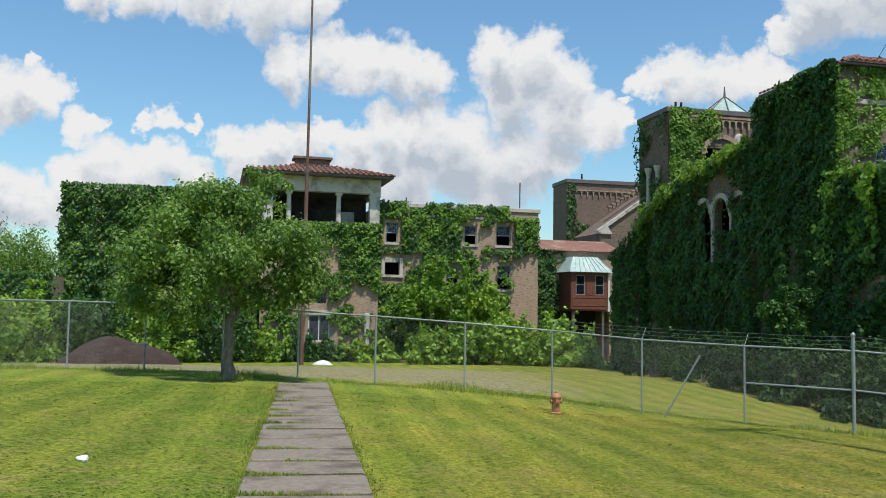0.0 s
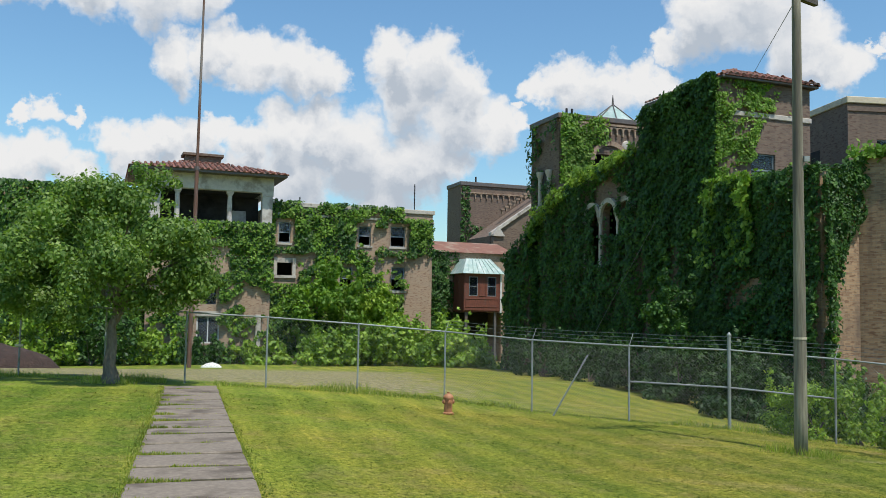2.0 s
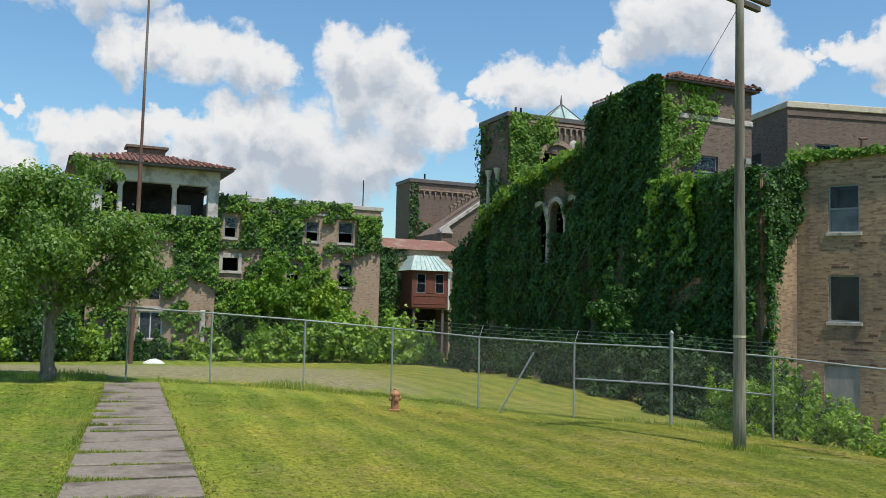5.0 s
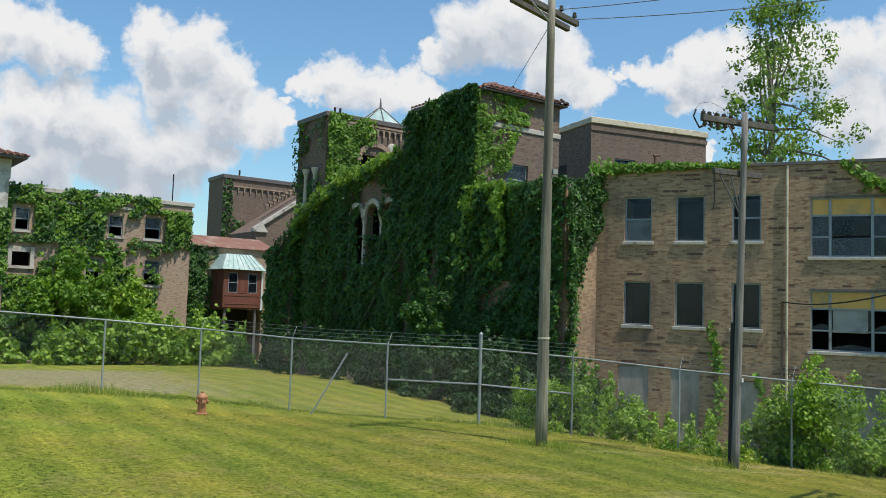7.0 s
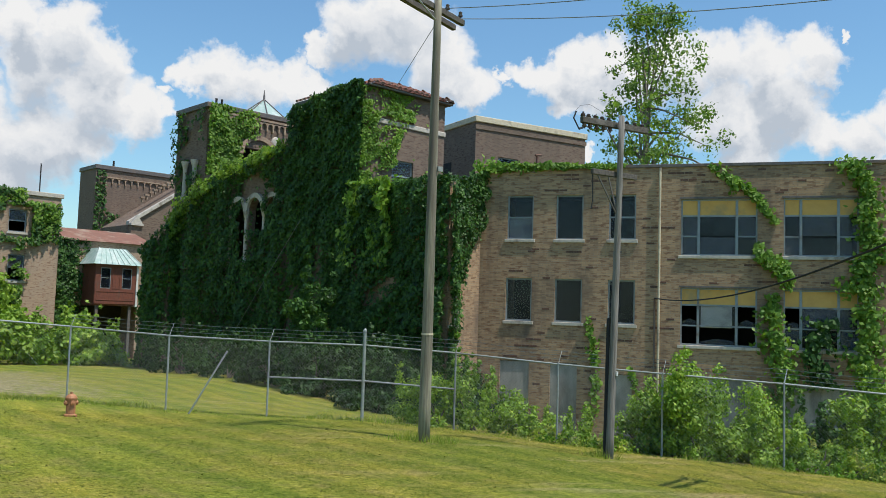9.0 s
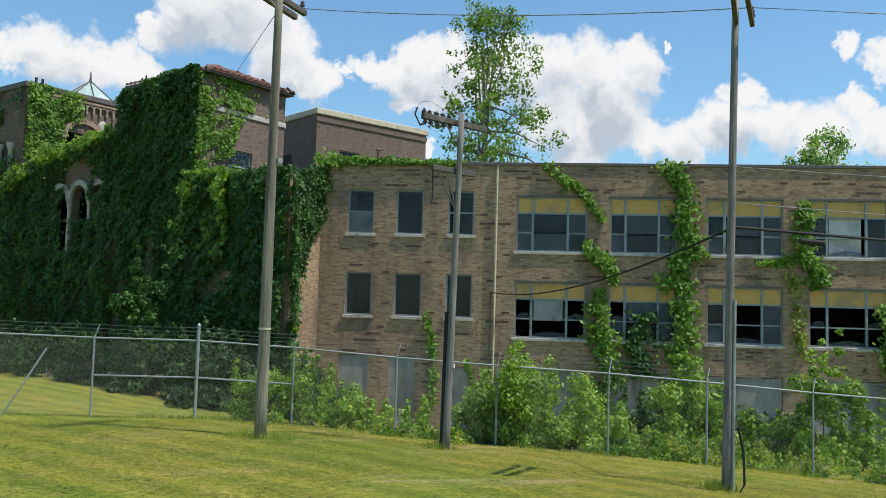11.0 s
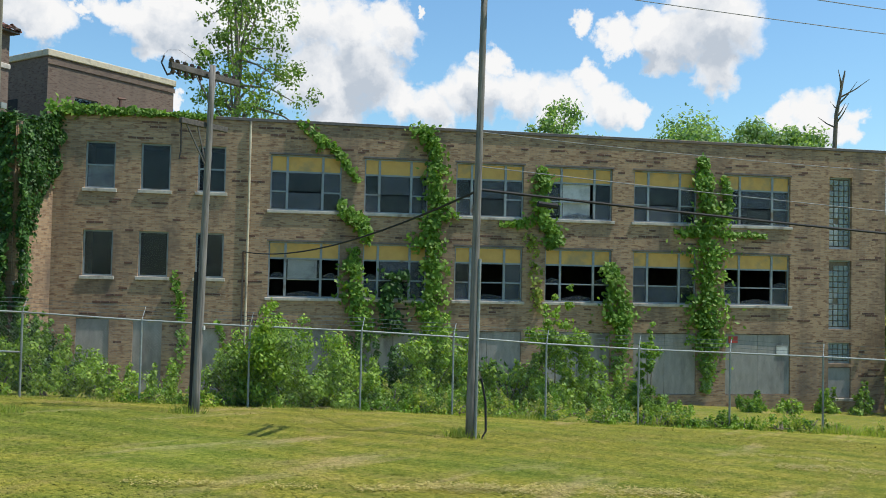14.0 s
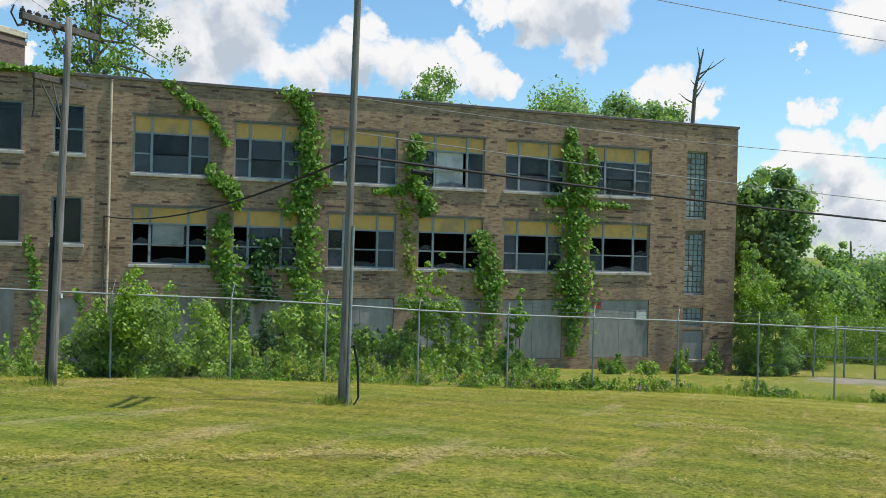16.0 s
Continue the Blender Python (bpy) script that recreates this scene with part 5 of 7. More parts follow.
part("roof_hatch", boxes((5.1, 6.0, -0.35, -0.05, 8.9, 9.6), bevel=0.02), "paper", backb, "pale panel on the wall")

# ---- footpath ----
path = thing("footpath", pose(0, 0, 0), "old concrete slab footpath with grassy joints", "path", kind="structure")
g = random.Random(3)
pa, pb = Vector((-0.95, 6.2)), Vector((-3.44, 21.3))
pd = (pb - pa).normalized()
length, dist = (pb - pa).length, -9.0
joints = []
while dist < length:
    run = g.uniform(0.82, 1.05)
    c = pa + pd * (dist + run / 2)
    z = gz(c.x, c.y)
    rise = (gz(*(c + pd * 0.5)) - gz(*(c - pd * 0.5)))
    bm = bmesh.new()
    joints.append(dist)
    box(bm, -0.61, 0.61, -run / 2 + 0.065, run / 2 - 0.065, -0.08, 0.035, bevel=0.015)
    for v in bm.verts:
        if v.co.z > 0:
            v.co += Vector((g.uniform(-0.012, 0.012), g.uniform(-0.015, 0.015), g.uniform(-0.004, 0.004)))
    ob = part("slab", bm, "concrete", path)
    ob.matrix_local = pose(c.x, c.y, z + 0.012, math.degrees(rise) + g.uniform(-0.7, 0.7), g.uniform(-0.8, 0.8), math.degrees(math.atan2(-pd.x, pd.y)) + g.uniform(-0.6, 0.6))
    dist += run

# ---- chain-link fence ----
posts = [(22.95 * math.tan(radians(az)), 22.95) for az in (-44.5, -41.0, -37.2, -33.0, -28.3, -23.61, -19.13, -14.35, -9.54, -4.45, 1.51)]
for az, r in ((7.3, 23.2), (13.1, 22.2), (19.4, 21.4), (25.6, 20.9), (31.7, 20.6), (38.5, 20.1), (45.2, 19.75), (52.5, 19.8), (58.65, 20.05), (64.85, 20.6), (70.85, 21.3), (76.5, 21.9), (81.9, 22.5), (86.8, 23.2), (91.2, 24.0), (95.5, 25.0), (99.6, 26.1)):
    posts.append((r * math.sin(radians(az)), r * math.cos(radians(az))))
fence = thing("chain_link_fence", pose(0, 0, 0), "galvanised chain-link fence topped with barbed wire", "fence")
FH = 1.83
corner = 14
bases = [Vector((x, y, gz(x, y))) for x, y in posts]
for i, b in enumerate(bases):
    tall = i == corner
    r = 0.04 if tall else 0.024
    bm = bmesh.new()
    tube(bm, [b + Vector((0, 0, -0.3)), b + Vector((0, 0, FH + (0.32 if tall else 0.03)))], r, 10)
    if tall:
        lathe(bm, [(0.05, b.z + FH + 0.32), (0.05, b.z + FH + 0.36), (0.01, b.z + FH + 0.41)], 10, (b.x, b.y))
    post = part("post", bm, "galvanised", fence, "tall corner post" if tall else "")
    if not tall:
        away = Vector((b.x, b.y, 0)).normalized()
        if i > 10:
            part("arm", tubes(((b + Vector((0, 0, FH)), b + away * 0.2 + Vector((0.1, 0, FH + 0.3))), 0.012 if i > corner + 3 else 0.006), sides=6), "galvanised", post, "angled barbed wire arm")
tb = bases[6]
tag = part("tag", boxes((tb.x - 0.1, tb.x + 0.1, tb.y - 0.05, tb.y - 0.035, tb.z + 0.76, tb.z + 0.82)), "coping", fence, "small yellowish tag")
for i, (a, b) in enumerate(zip(bases, bases[1:])):
    up = Vector((0, 0, FH))
    part("top_rail", tubes(((a + up, b + up), 0.021)), "galvanised", fence)
    if i in (corner - 1, corner):
        part("mid_rail", tubes(((a + up * 0.53, b + up * 0.53), 0.021)), "galvanised", fence)
    # woven wire: two families of slanting wires, sheared to follow the slope
    wide = (b - a).length
    step = 0.075
    verts, faces = [], []
    side = (b - a).normalized()
    out = Vector((-side.y, side.x, 0)).normalized()
    for fam in (1, -1):
        k = -FH if fam > 0 else 0.0
        while k < (wide if fam > 0 else wide + FH):
            s0, s1 = k, k + fam * FH
            t0, t1 = 0.0, 1.0
            lo, hi = min(s0, s1), max(s0, s1)
            for edge in (0.0, wide):
                if lo < edge < hi:
                    f = (edge - s0) / (s1 - s0)
                    if (edge == 0.0) == (fam > 0):
                        t0 = max(t0, f)
                    else:
                        t1 = min(t1, f)
            if t1 > t0 + 0.01:
                p = [a + (b - a) * ((s0 + (s1 - s0) * t) / wide) + Vector((0, 0, FH * t + 0.02)) + out * (0.006 * fam) for t in (t0, t1)]
                n0 = len(verts)
                w_ = 0.0016
                for q in p:
                    verts += [tuple(q + side * w_), tuple(q - side * w_ * 0.5 + out * w_ * 0.9), tuple(q - side * w_ * 0.5 - out * w_ * 0.9)]
                faces += [(n0, n0 + 1, n0 + 4, n0 + 3), (n0 + 1, n0 + 2, n0 + 5, n0 + 4), (n0 + 2, n0, n0 + 3, n0 + 5)]
            k += step
    raw("mesh_panel", verts, faces, "wire", fence, "woven wire mesh")["kind"] = "stuff"
for h, o in ((0.12, 0.08), (0.21, 0.14), (0.3, 0.2)):
    run = []
    for a, b in zip(bases[11:], bases[12:]):
        for t in (0, 0.5):
            q = a + (b - a) * t
            away = Vector((q.x, q.y, 0)).normalized()
            run.append(q + away * o + Vector((0, 0, FH + h - 0.02 * (t > 0))))
    part("barbed_wire", tubes((run, 0.006), sides=4), "wire", fence)
stick = tagged(part("leaning_pipe", tubes((((5.31, 20.75, gz(5.31, 20.75) - 0.1), (6.15, 20.45, 0.58)), 0.022)), "galvanised"), "thin galvanised pipe leaning on the fence", "pipe")

# a second fence far off beyond the wing
far_f = thing("rear_fence", pose(0, 0, 0), "distant chain-link fence and gate behind the wing", "fence")
fb = [Vector((41.5 + 0.2 * i, 1.25 - 1.25 * i, gz(41.5 + 0.2 * i, 1.25 - 1.25 * i))) for i in range(6)]
for b in fb:
    part("post", tubes(((b, b + Vector((0, 0, 2.3))), 0.04)), "galvanised", far_f)
for a, b in zip(fb, fb[1:]):
    for h in (2.25, 0.9):
        part("rail", tubes(((a + Vector((0, 0, h)), b + Vector((0, 0, h))), 0.025)), "galvanised", far_f)
    verts, faces = [], []
    for fam in (1, -1):
        for k in range(-20, 28):
            s0 = k * 0.1
            s1 = s0 + 2.2 if fam > 0 else s0 - 2.2
            e = (b - a).length
            t0 = max(0.0, min(1.0, (0 - s0) / (s1 - s0) if fam > 0 else (e - s0) / (s1 - s0)))
            t1 = max(0.0, min(1.0, (e - s0) / (s1 - s0) if fam > 0 else (0 - s0) / (s1 - s0)))
            if t1 > t0:
                n0 = len(verts)
                for t in (t0, t1):
                    q = a + (b - a) * ((s0 + (s1 - s0) * t) / e) + Vector((0, 0, 2.2 * t + 0.02))
                    verts += [tuple(q + Vector((0.006, 0, 0))), tuple(q - Vector((0.006, 0, 0)))]
                faces.append((n0, n0 + 1, n0 + 3, n0 + 2))
    raw("mesh_panel", verts, faces, "wire", far_f, "woven wire mesh")["kind"] = "stuff"

# the worn drive beyond the wing
verts, faces = [], []
for j in range(13):
    for i in range(21):
        x, y = 37.0 + 0.4 * j + 0.25 * math.sin(i * 1.3), 0.4 - 0.55 * i + 0.3 * math.sin(j * 1.7)
        verts.append((x, y, gz(x, y) + 0.03 * float(wavy(x, y, 0.6, 2.0)) + (0.012 if 0 < i < 20 and 0 < j < 12 else -0.03)))
faces = [(j * 21 + i, j * 21 + i + 1, (j + 1) * 21 + i + 1, (j + 1) * 21 + i) for j in range(12) for i in range(20)]
tagged(raw("drive", verts, faces, "gravel"), "worn gravel drive beyond the wing", "drive", kind="structure")

# ---- hydrant ----
hx, hy = 2.58, 19.4
hyd = thing("fire_hydrant", pose(hx, hy, gz(hx, hy) - 0.02, 0, 0, 12), "faded orange fire hydrant standing in the grass", "hydrant")
bm = bmesh.new()
lathe(bm, [(0.13, 0), (0.13, 0.04), (0.095, 0.06), (0.092, 0.33), (0.11, 0.34), (0.11, 0.37)], 16)
part("barrel", bm, "hydrant_red", hyd, smooth=False)
bm = bmesh.new()
lathe(bm, [(0.12, 0.37), (0.12, 0.395), (0.1, 0.43), (0.06, 0.465), (0.03, 0.475), (0.03, 0.51)], 16)
part("bonnet", bm, "hydrant_red", hyd, "faded orange bonnet with a nut")
for ang in (0, 180, 270):
    bm = bmesh.new()
    lathe(bm, [(0.045, 0.07), (0.045, 0.105), (0.052, 0.105), (0.052, 0.13), (0.018, 0.135), (0.018, 0.15)], 10)
    bmesh.ops.rotate(bm, verts=bm.verts, matrix=Matrix.Rotation(radians(90), 3, "Y"))
    bmesh.ops.rotate(bm, verts=bm.verts, matrix=Matrix.Rotation(radians(ang), 3, "Z"))
    bmesh.ops.translate(bm, verts=bm.verts, vec=(0, 0, 0.29))
    part("outlet_cap", bm, "hydrant_red", hyd)


# ---- utility poles ----
def insulator(bm, p, h=0.14):
    lathe(bm, [(0.02, p[2]), (0.02, p[2] + h * 0.3), (0.05, p[2] + h * 0.35), (0.055, p[2] + h * 0.6), (0.035, p[2] + h * 0.7), (0.045, p[2] + h), (0.02, p[2] + h + 0.02)], 8, (p[0], p[1]))


def pole(name, x, y, top, r0, r1, mat, label, lean=(0, 0)):
    z = gz(x, y)
    ob = thing(name, pose(x, y, z), label, "utility pole", "poles along the fence")
    bm = bmesh.new()
    n = 9
    tube(bm, [(lean[0] * k / n, lean[1] * k / n, -0.3 + (top - z + 0.3) * k / n) for k in range(n + 1)], [r0 + (r1 - r0) * k / n for k in range(n + 1)], 14)
    part("shaft", bm, mat, ob, smooth=True)
    return ob, z


def crossarm(ob, z0, a, b, z, w=0.05, h=0.06, y=0.0):
    """A timber arm between two world points at height z."""
    o = ob.matrix_world.translation
    a, b = Vector((a[0] - o.x, a[1] - o.y, z - z0)), Vector((b[0] - o.x, b[1] - o.y, z - z0))
    bm = bmesh.new()
    ln = (b - a).length
    box(bm, -ln / 2, ln / 2, -w, w, -h, h, bevel=0.008)
    ob2 = part("crossarm", bm, "dark_wood", ob)
    d = b - a
    ob2.matrix_local = Matrix.Translation((a + b) / 2) @ Matrix.Rotation(math.atan2(d.y, d.x), 4, "Z")
    return a, b


def at(az, r):
    return (r * math.sin(radians(az)), r * math.cos(radians(az)))


p1, z1 = pole("utility_pole", 8.35, 14.61, 8.15, 0.12, 0.075, "pole_wood", "tall weathered wooden pole with a double crossarm")
a1, b1 = crossarm(p1, z1, at(27.3, 16.0), at(31.5, 17.8), 7.83)
crossarm(p1, z1, at(27.0, 16.3), at(30.9, 18.1), 7.83)
for t in (0.06, 0.3, 0.72, 0.95):
    bm = bmesh.new()
    q = a1 + (b1 - a1) * t
    insulator(bm, (q.x, q.y, q.z + 0.06))
    part("insulator", bm, "porcelain", p1)
part("bracket", boxes((0.06, 0.16, -0.12, -0.06, 5.3, 5.4)), "galvanised", p1)
part("band", tubes((((0, 0, 2.06), (0, 0, 2.1)), 0.117), sides=14), "coping", p1, "pale yellow band")
part("brace", tubes(((a1 * 0.65 + Vector((0, 0, 7.83 - z1)) * 0.35, (0, 0, 7.3 - z1 + 0.2)), 0.018), sides=5), "galvanised", p1)

p2, z2 = pole("utility_pole", 11.62, 12.96, 5.75, 0.085, 0.058, "grey_wood", "shorter grey pole with crowded crossarms and conduit", (0.09, -0.12))
a2, b2 = crossarm(p2, z2, at(39.7, 16.9), at(44.0, 18.1), 5.58)
a3, b3 = crossarm(p2, z2, at(40.45, 17.0), at(43.35, 17.85), 4.56, 0.04, 0.055)
for t in (0.02, 0.1, 0.2, 0.3, 0.4, 0.58, 0.68, 0.8, 0.92):
    bm = bmesh.new()
    q = a2 + (b2 - a2) * t
    insulator(bm, (q.x, q.y, q.z + 0.04), 0.075)
    part("insulator", bm, "porcelain", p2)
    if t < 0.45:
        bm = bmesh.new()
        insulator(bm, (q.x + 0.04, q.y, q.z - 0.17), 0.1)
        part("insulator", bm, "porcelain", p2)
d2 = (b2 - a2).normalized()
part("fuse_cutout", tubes(((a2 - d2 * 0.2, a2 - d2 * 0.14 + Vector((0, 0, 0.14))), 0.016), ((a2 - d2 * 0.2, a2 - d2 * 0.06 + Vector((0, 0, -0.2))), 0.015), ((a2 - d2 * 0.06 + Vector((0, 0, -0.2)), a2 + d2 * 0.03 + Vector((0, 0, -0.16))), 0.022), ((a2 + d2 * 0.02, a2 + d2 * 0.04 + Vector((0, 0, 0.16))), 0.018)), "black", p2, "dark fuse cutout")
part("jumper", tubes(([a2 - d2 * 0.2 + Vector((0, 0, 0.1)), a2 - d2 * 0.05 + Vector((0, 0, 0.27)), a2 + d2 * 0.2 + Vector((0, 0, 0.33)), a2 + d2 * 0.5 + Vector((0, 0, 0.24)), a2 + d2 * 0.62 + Vector((0, 0, 0.06))], 0.0035), sides=5), "black", p2, "looped jumper wire")
for q in (a3 + (b3 - a3) * 0.1, a3 + (b3 - a3) * 0.35):
    part("brace", tubes(((q, (0.05, -0.08, 3.7 - z2)), 0.018), sides=5), "flashing", p2)
part("brace", tubes(((a2 + (b2 - a2) * 0.33, (0.08, -0.1, 5.0 - z2)), 0.016), sides=5), "flashing", p2)
part("brace", tubes(((a2 + (b2 - a2) * 0.67, (0.08, -0.1, 5.0 - z2)), 0.016), sides=5), "flashing", p2)
part("conduit", tubes((((-0.06, 0.055, -0.2), (-0.035, 0.03, 2.75)), 0.042)), "black", p2, "black conduit up the side")
part("drop_wire", tubes(([a3 + (b3 - a3) * 0.02, a3 + (b3 - a3) * 0.03 + Vector((0, 0, -0.6)), a3 + (b3 - a3) * 0.0 + Vector((0, 0, -0.75))], 0.014), sides=5), "black", p2)
part("tag", boxes((0.04, 0.08, -0.14, -0.1, 1.62, 1.7)), "white_paint", p2, "small white tag")

p3, z3 = pole("utility_pole", 12.66, 7.36, 7.0, 0.075, 0.056, "grey_wood", "grey wooden pole with steel conduit and cables", (0.14, -0.05))
a4, b4 = crossarm(p3, z3, at(60.85, 13.0), at(61.3, 14.8), 6.6, 0.036, 0.05)
crossarm(p3, z3, at(60.0, 13.0), at(60.3, 14.7), 6.64, 0.036, 0.05)
for t in (0.08, 0.85, 0.97):
    bm = bmesh.new()
    q = a4 + (b4 - a4) * t
    insulator(bm, (q.x, q.y, q.z + 0.05))
    part("insulator", bm, "porcelain", p3)
part("conduit", tubes((((0.04, -0.09, -0.1), (0.07, -0.1, 3.05)), 0.03)), "galvanised", p3, "grey steel conduit")
part("ground_cable", tubes(([(0.2, -0.1, 1.0), (0.26, -0.16, 0.6), (0.22, -0.2, 0.1), (0.12, -0.15, -0.05)], 0.02), sides=6), "black", p3, "black cable looping to the ground")


# ---- wires ----
def cable(label, points, r, sag=0.0, mat="black", name="cable"):
    run = []
    for a, b in zip(points, points[1:]):
        a, b = Vector(a), Vector(b)
        for k in range(12):
            t = k / 12
            run.append(a + (b - a) * t + Vector((0, 0, -4 * sag * t * (1 - t))))
    run.append(Vector(points[-1]))
    return tagged(part(name, tubes((run, r), sides=5), mat), label, "cable")


for (f0, r0), (f1, r1), end in (((30.2, 17.2), (60.9, 13.3), (29.3, -7.6, 7.3)), ((31.4, 17.8), (61.28, 14.7), (30.6, -6.8, 7.4))):
    x0, y0 = at(f0, r0)
    x1, y1 = at(f1, r1)
    cable("thin overhead wire between the poles", [(x0, y0, 7.93), (x1, y1, 6.85), end], 0.009, 0.14, "cable_grey", "overhead_wire")
cable("thin service wire to the hall roof", [(8.33, 14.6, 7.5), (17.0, 33.6, 11.35)], 0.008, 0.0, "wire", "overhead_wire")
wl_end = WING @ Vector((6.78, -0.05, 2.42))
cable("thin slack wire before the ivy-grown hall wall", [tuple(ARC @ Vector((10.72, -0.8, 5.56))), tuple(ARC @ Vector((5.47, -0.8, 0.41)))], 0.009, 0.0, "cable_grey", "guy_wire")
cable("thick black cable from the wing to the pole", [tuple(wl_end), (12.75, 7.36, 3.17)], 0.022, 0.45)
cable("thick black cable sagging along the fence line", [(12.75, 7.36, 3.2), (29.8, -7.2, 2.35)], 0.026, 0.12)
cable("pale service cable on the pole line", [(12.75, 7.36, 3.6), (29.9, -7.1, 2.9)], 0.009, 0.12, "cable_grey")
cable("thin upper service wire", [(12.75, 7.36, 4.2), (29.9, -7.0, 4.5)], 0.007, 0.3, "cable_grey")
q = Vector((13.6, 6.6, 3.0))
part("splice_box", tubes(((q, q + Vector((0.28, -0.24, -0.03))), 0.05)), "black")
tagged(bpy.data.objects["splice_box"], "black cable splice closure on the wire", "splice")
p4, z4 = pole("utility_pole", 30.1, -7.3, 7.9, 0.15, 0.1, "grey_wood", "wooden pole further down the fence")
crossarm(p4, z4, (29.2, -7.8), (30.9, -6.7), 7.3)

# ---- flagpole ----
fx, fy = -8.1, 49.4
flag = thing("flagpole", pose(fx, fy, gz(fx, fy), 0, 0.25), "tall rusty bare flagpole", "flagpole")
zz = gz(fx, fy)
part("lower_shaft", tubes((((0, 0, -0.2), (0, 0, 9.3 - zz)), [0.13, 0.11]), sides=12), "rust", flag)
part("upper_shaft", tubes((((0, 0, 9.28 - zz), (0, 0, 14.0 - zz), (0, 0, 22.5 - zz)), [0.085, 0.075, 0.05]), sides=10), "rust", flag)
part("collar", tubes((((0, 0, 9.2 - zz), (0, 0, 9.4 - zz)), 0.14), sides=12), "flashing", flag)


# ---- trees ----
def tree(name, x, y, height, trunk_r, clumps, leaves, size, leaf, label, trunk_to, seed=1, lean=(0, 0), limbs=9, fine=0):
    g = random.Random(seed)
    z = gz(x, y)
    ob = thing(name, pose(x, y, z), label, "tree")
    top = Vector((lean[0], lean[1], trunk_to))
    pts = [Vector((0, 0, -0.2)), Vector((0, 0, 0.0)), Vector((0, 0, 0.25))]
    for k in range(1, 6):
        pts.append(top * (k / 5) + Vector((g.uniform(-1, 1), g.uniform(-1, 1), 0)) * trunk_r * 0.5)
    rad = [trunk_r * 1.7, trunk_r * 1.5, trunk_r * 1.05] + [trunk_r * (1 - 0.13 * k) for k in range(1, 6)]
    part("trunk", tubes((pts, rad), sides=10), "bark", ob, smooth=True)
    picks = sorted(clumps, key=lambda c: -c[3])[:limbs * 3:3] if limbs else []
    for c in picks:
        t = g.uniform(0.55, 1.0)
        a = pts[2] + (top - pts[2]) * t
        b = Vector((c[0] - x, c[1] - y, c[2] - z))
        m1 = a + (b - a) * 0.45 + Vector((g.uniform(-0.2, 0.2), g.uniform(-0.2, 0.2), 0.25)) * (b - a).length * 0.3
        part("limb", tubes(([a, m1, b], [trunk_r * 0.45, trunk_r * 0.25, trunk_r * 0.06]), sides=6), "bark", ob)
    p, n = clump_points(clumps, leaves, 0.85)
    p = p - np.array([x, y, z])
    crown = leaf_mesh("crown", p, n, size, leaf, ob)
    crown["kind"] = "stuff"
    return ob


cl = crown_clumps(-5.55, 21.6, 2.95, 2.75, 2.2, 1.6, 78, 0.52, 4)
cl += crown_clumps(-4.6, 21.5, 4.3, 0.6, 0.6, 0.9, 7, 0.3, 5) + crown_clumps(-6.3, 21.5, 4.2, 0.9, 0.8, 0.5, 8, 0.42, 6) + crown_clumps(-3.7, 21.4, 2.2, 0.6, 0.8, 0.5, 7, 0.36, 8)
cl += crown_clumps(-7.5, 21.6, 2.0, 0.9, 0.9, 0.7, 12, 0.4, 12) + crown_clumps(-6.6, 21.4, 1.6, 0.8, 0.8, 0.4, 8, 0.3, 13)
tree("crab_apple_tree", -5.37, 21.57, 5, 0.17, cl, 44000, 0.105, "tree_leaf", "broad low tree with dense dull green leaves", 2.3, 4, (0.1, 0.0), 12)

# tall thin tree behind the wing
bx, by = 42.4, 43.4
g = random.Random(17)
cl = []
for k in range(330):
    h = g.uniform(0, 1) ** 1.25
    w_ = 6.0 * (1 - 0.72 * h) * g.uniform(0.6, 1.15)
    cl.append((bx + g.uniform(-1, 1) * w_, by + g.uniform(-0.8, 0.8) * w_, 10.3 + 13.4 * h, g.uniform(0.45, 1.0)))
tree("poplar_tree", bx, by, 24, 0.24, cl[:230], 9500, 0.26, "tree_leaf", "tall airy poplar rising behind the flat roof", 24, 9, (-0.8, 0.2), 30)

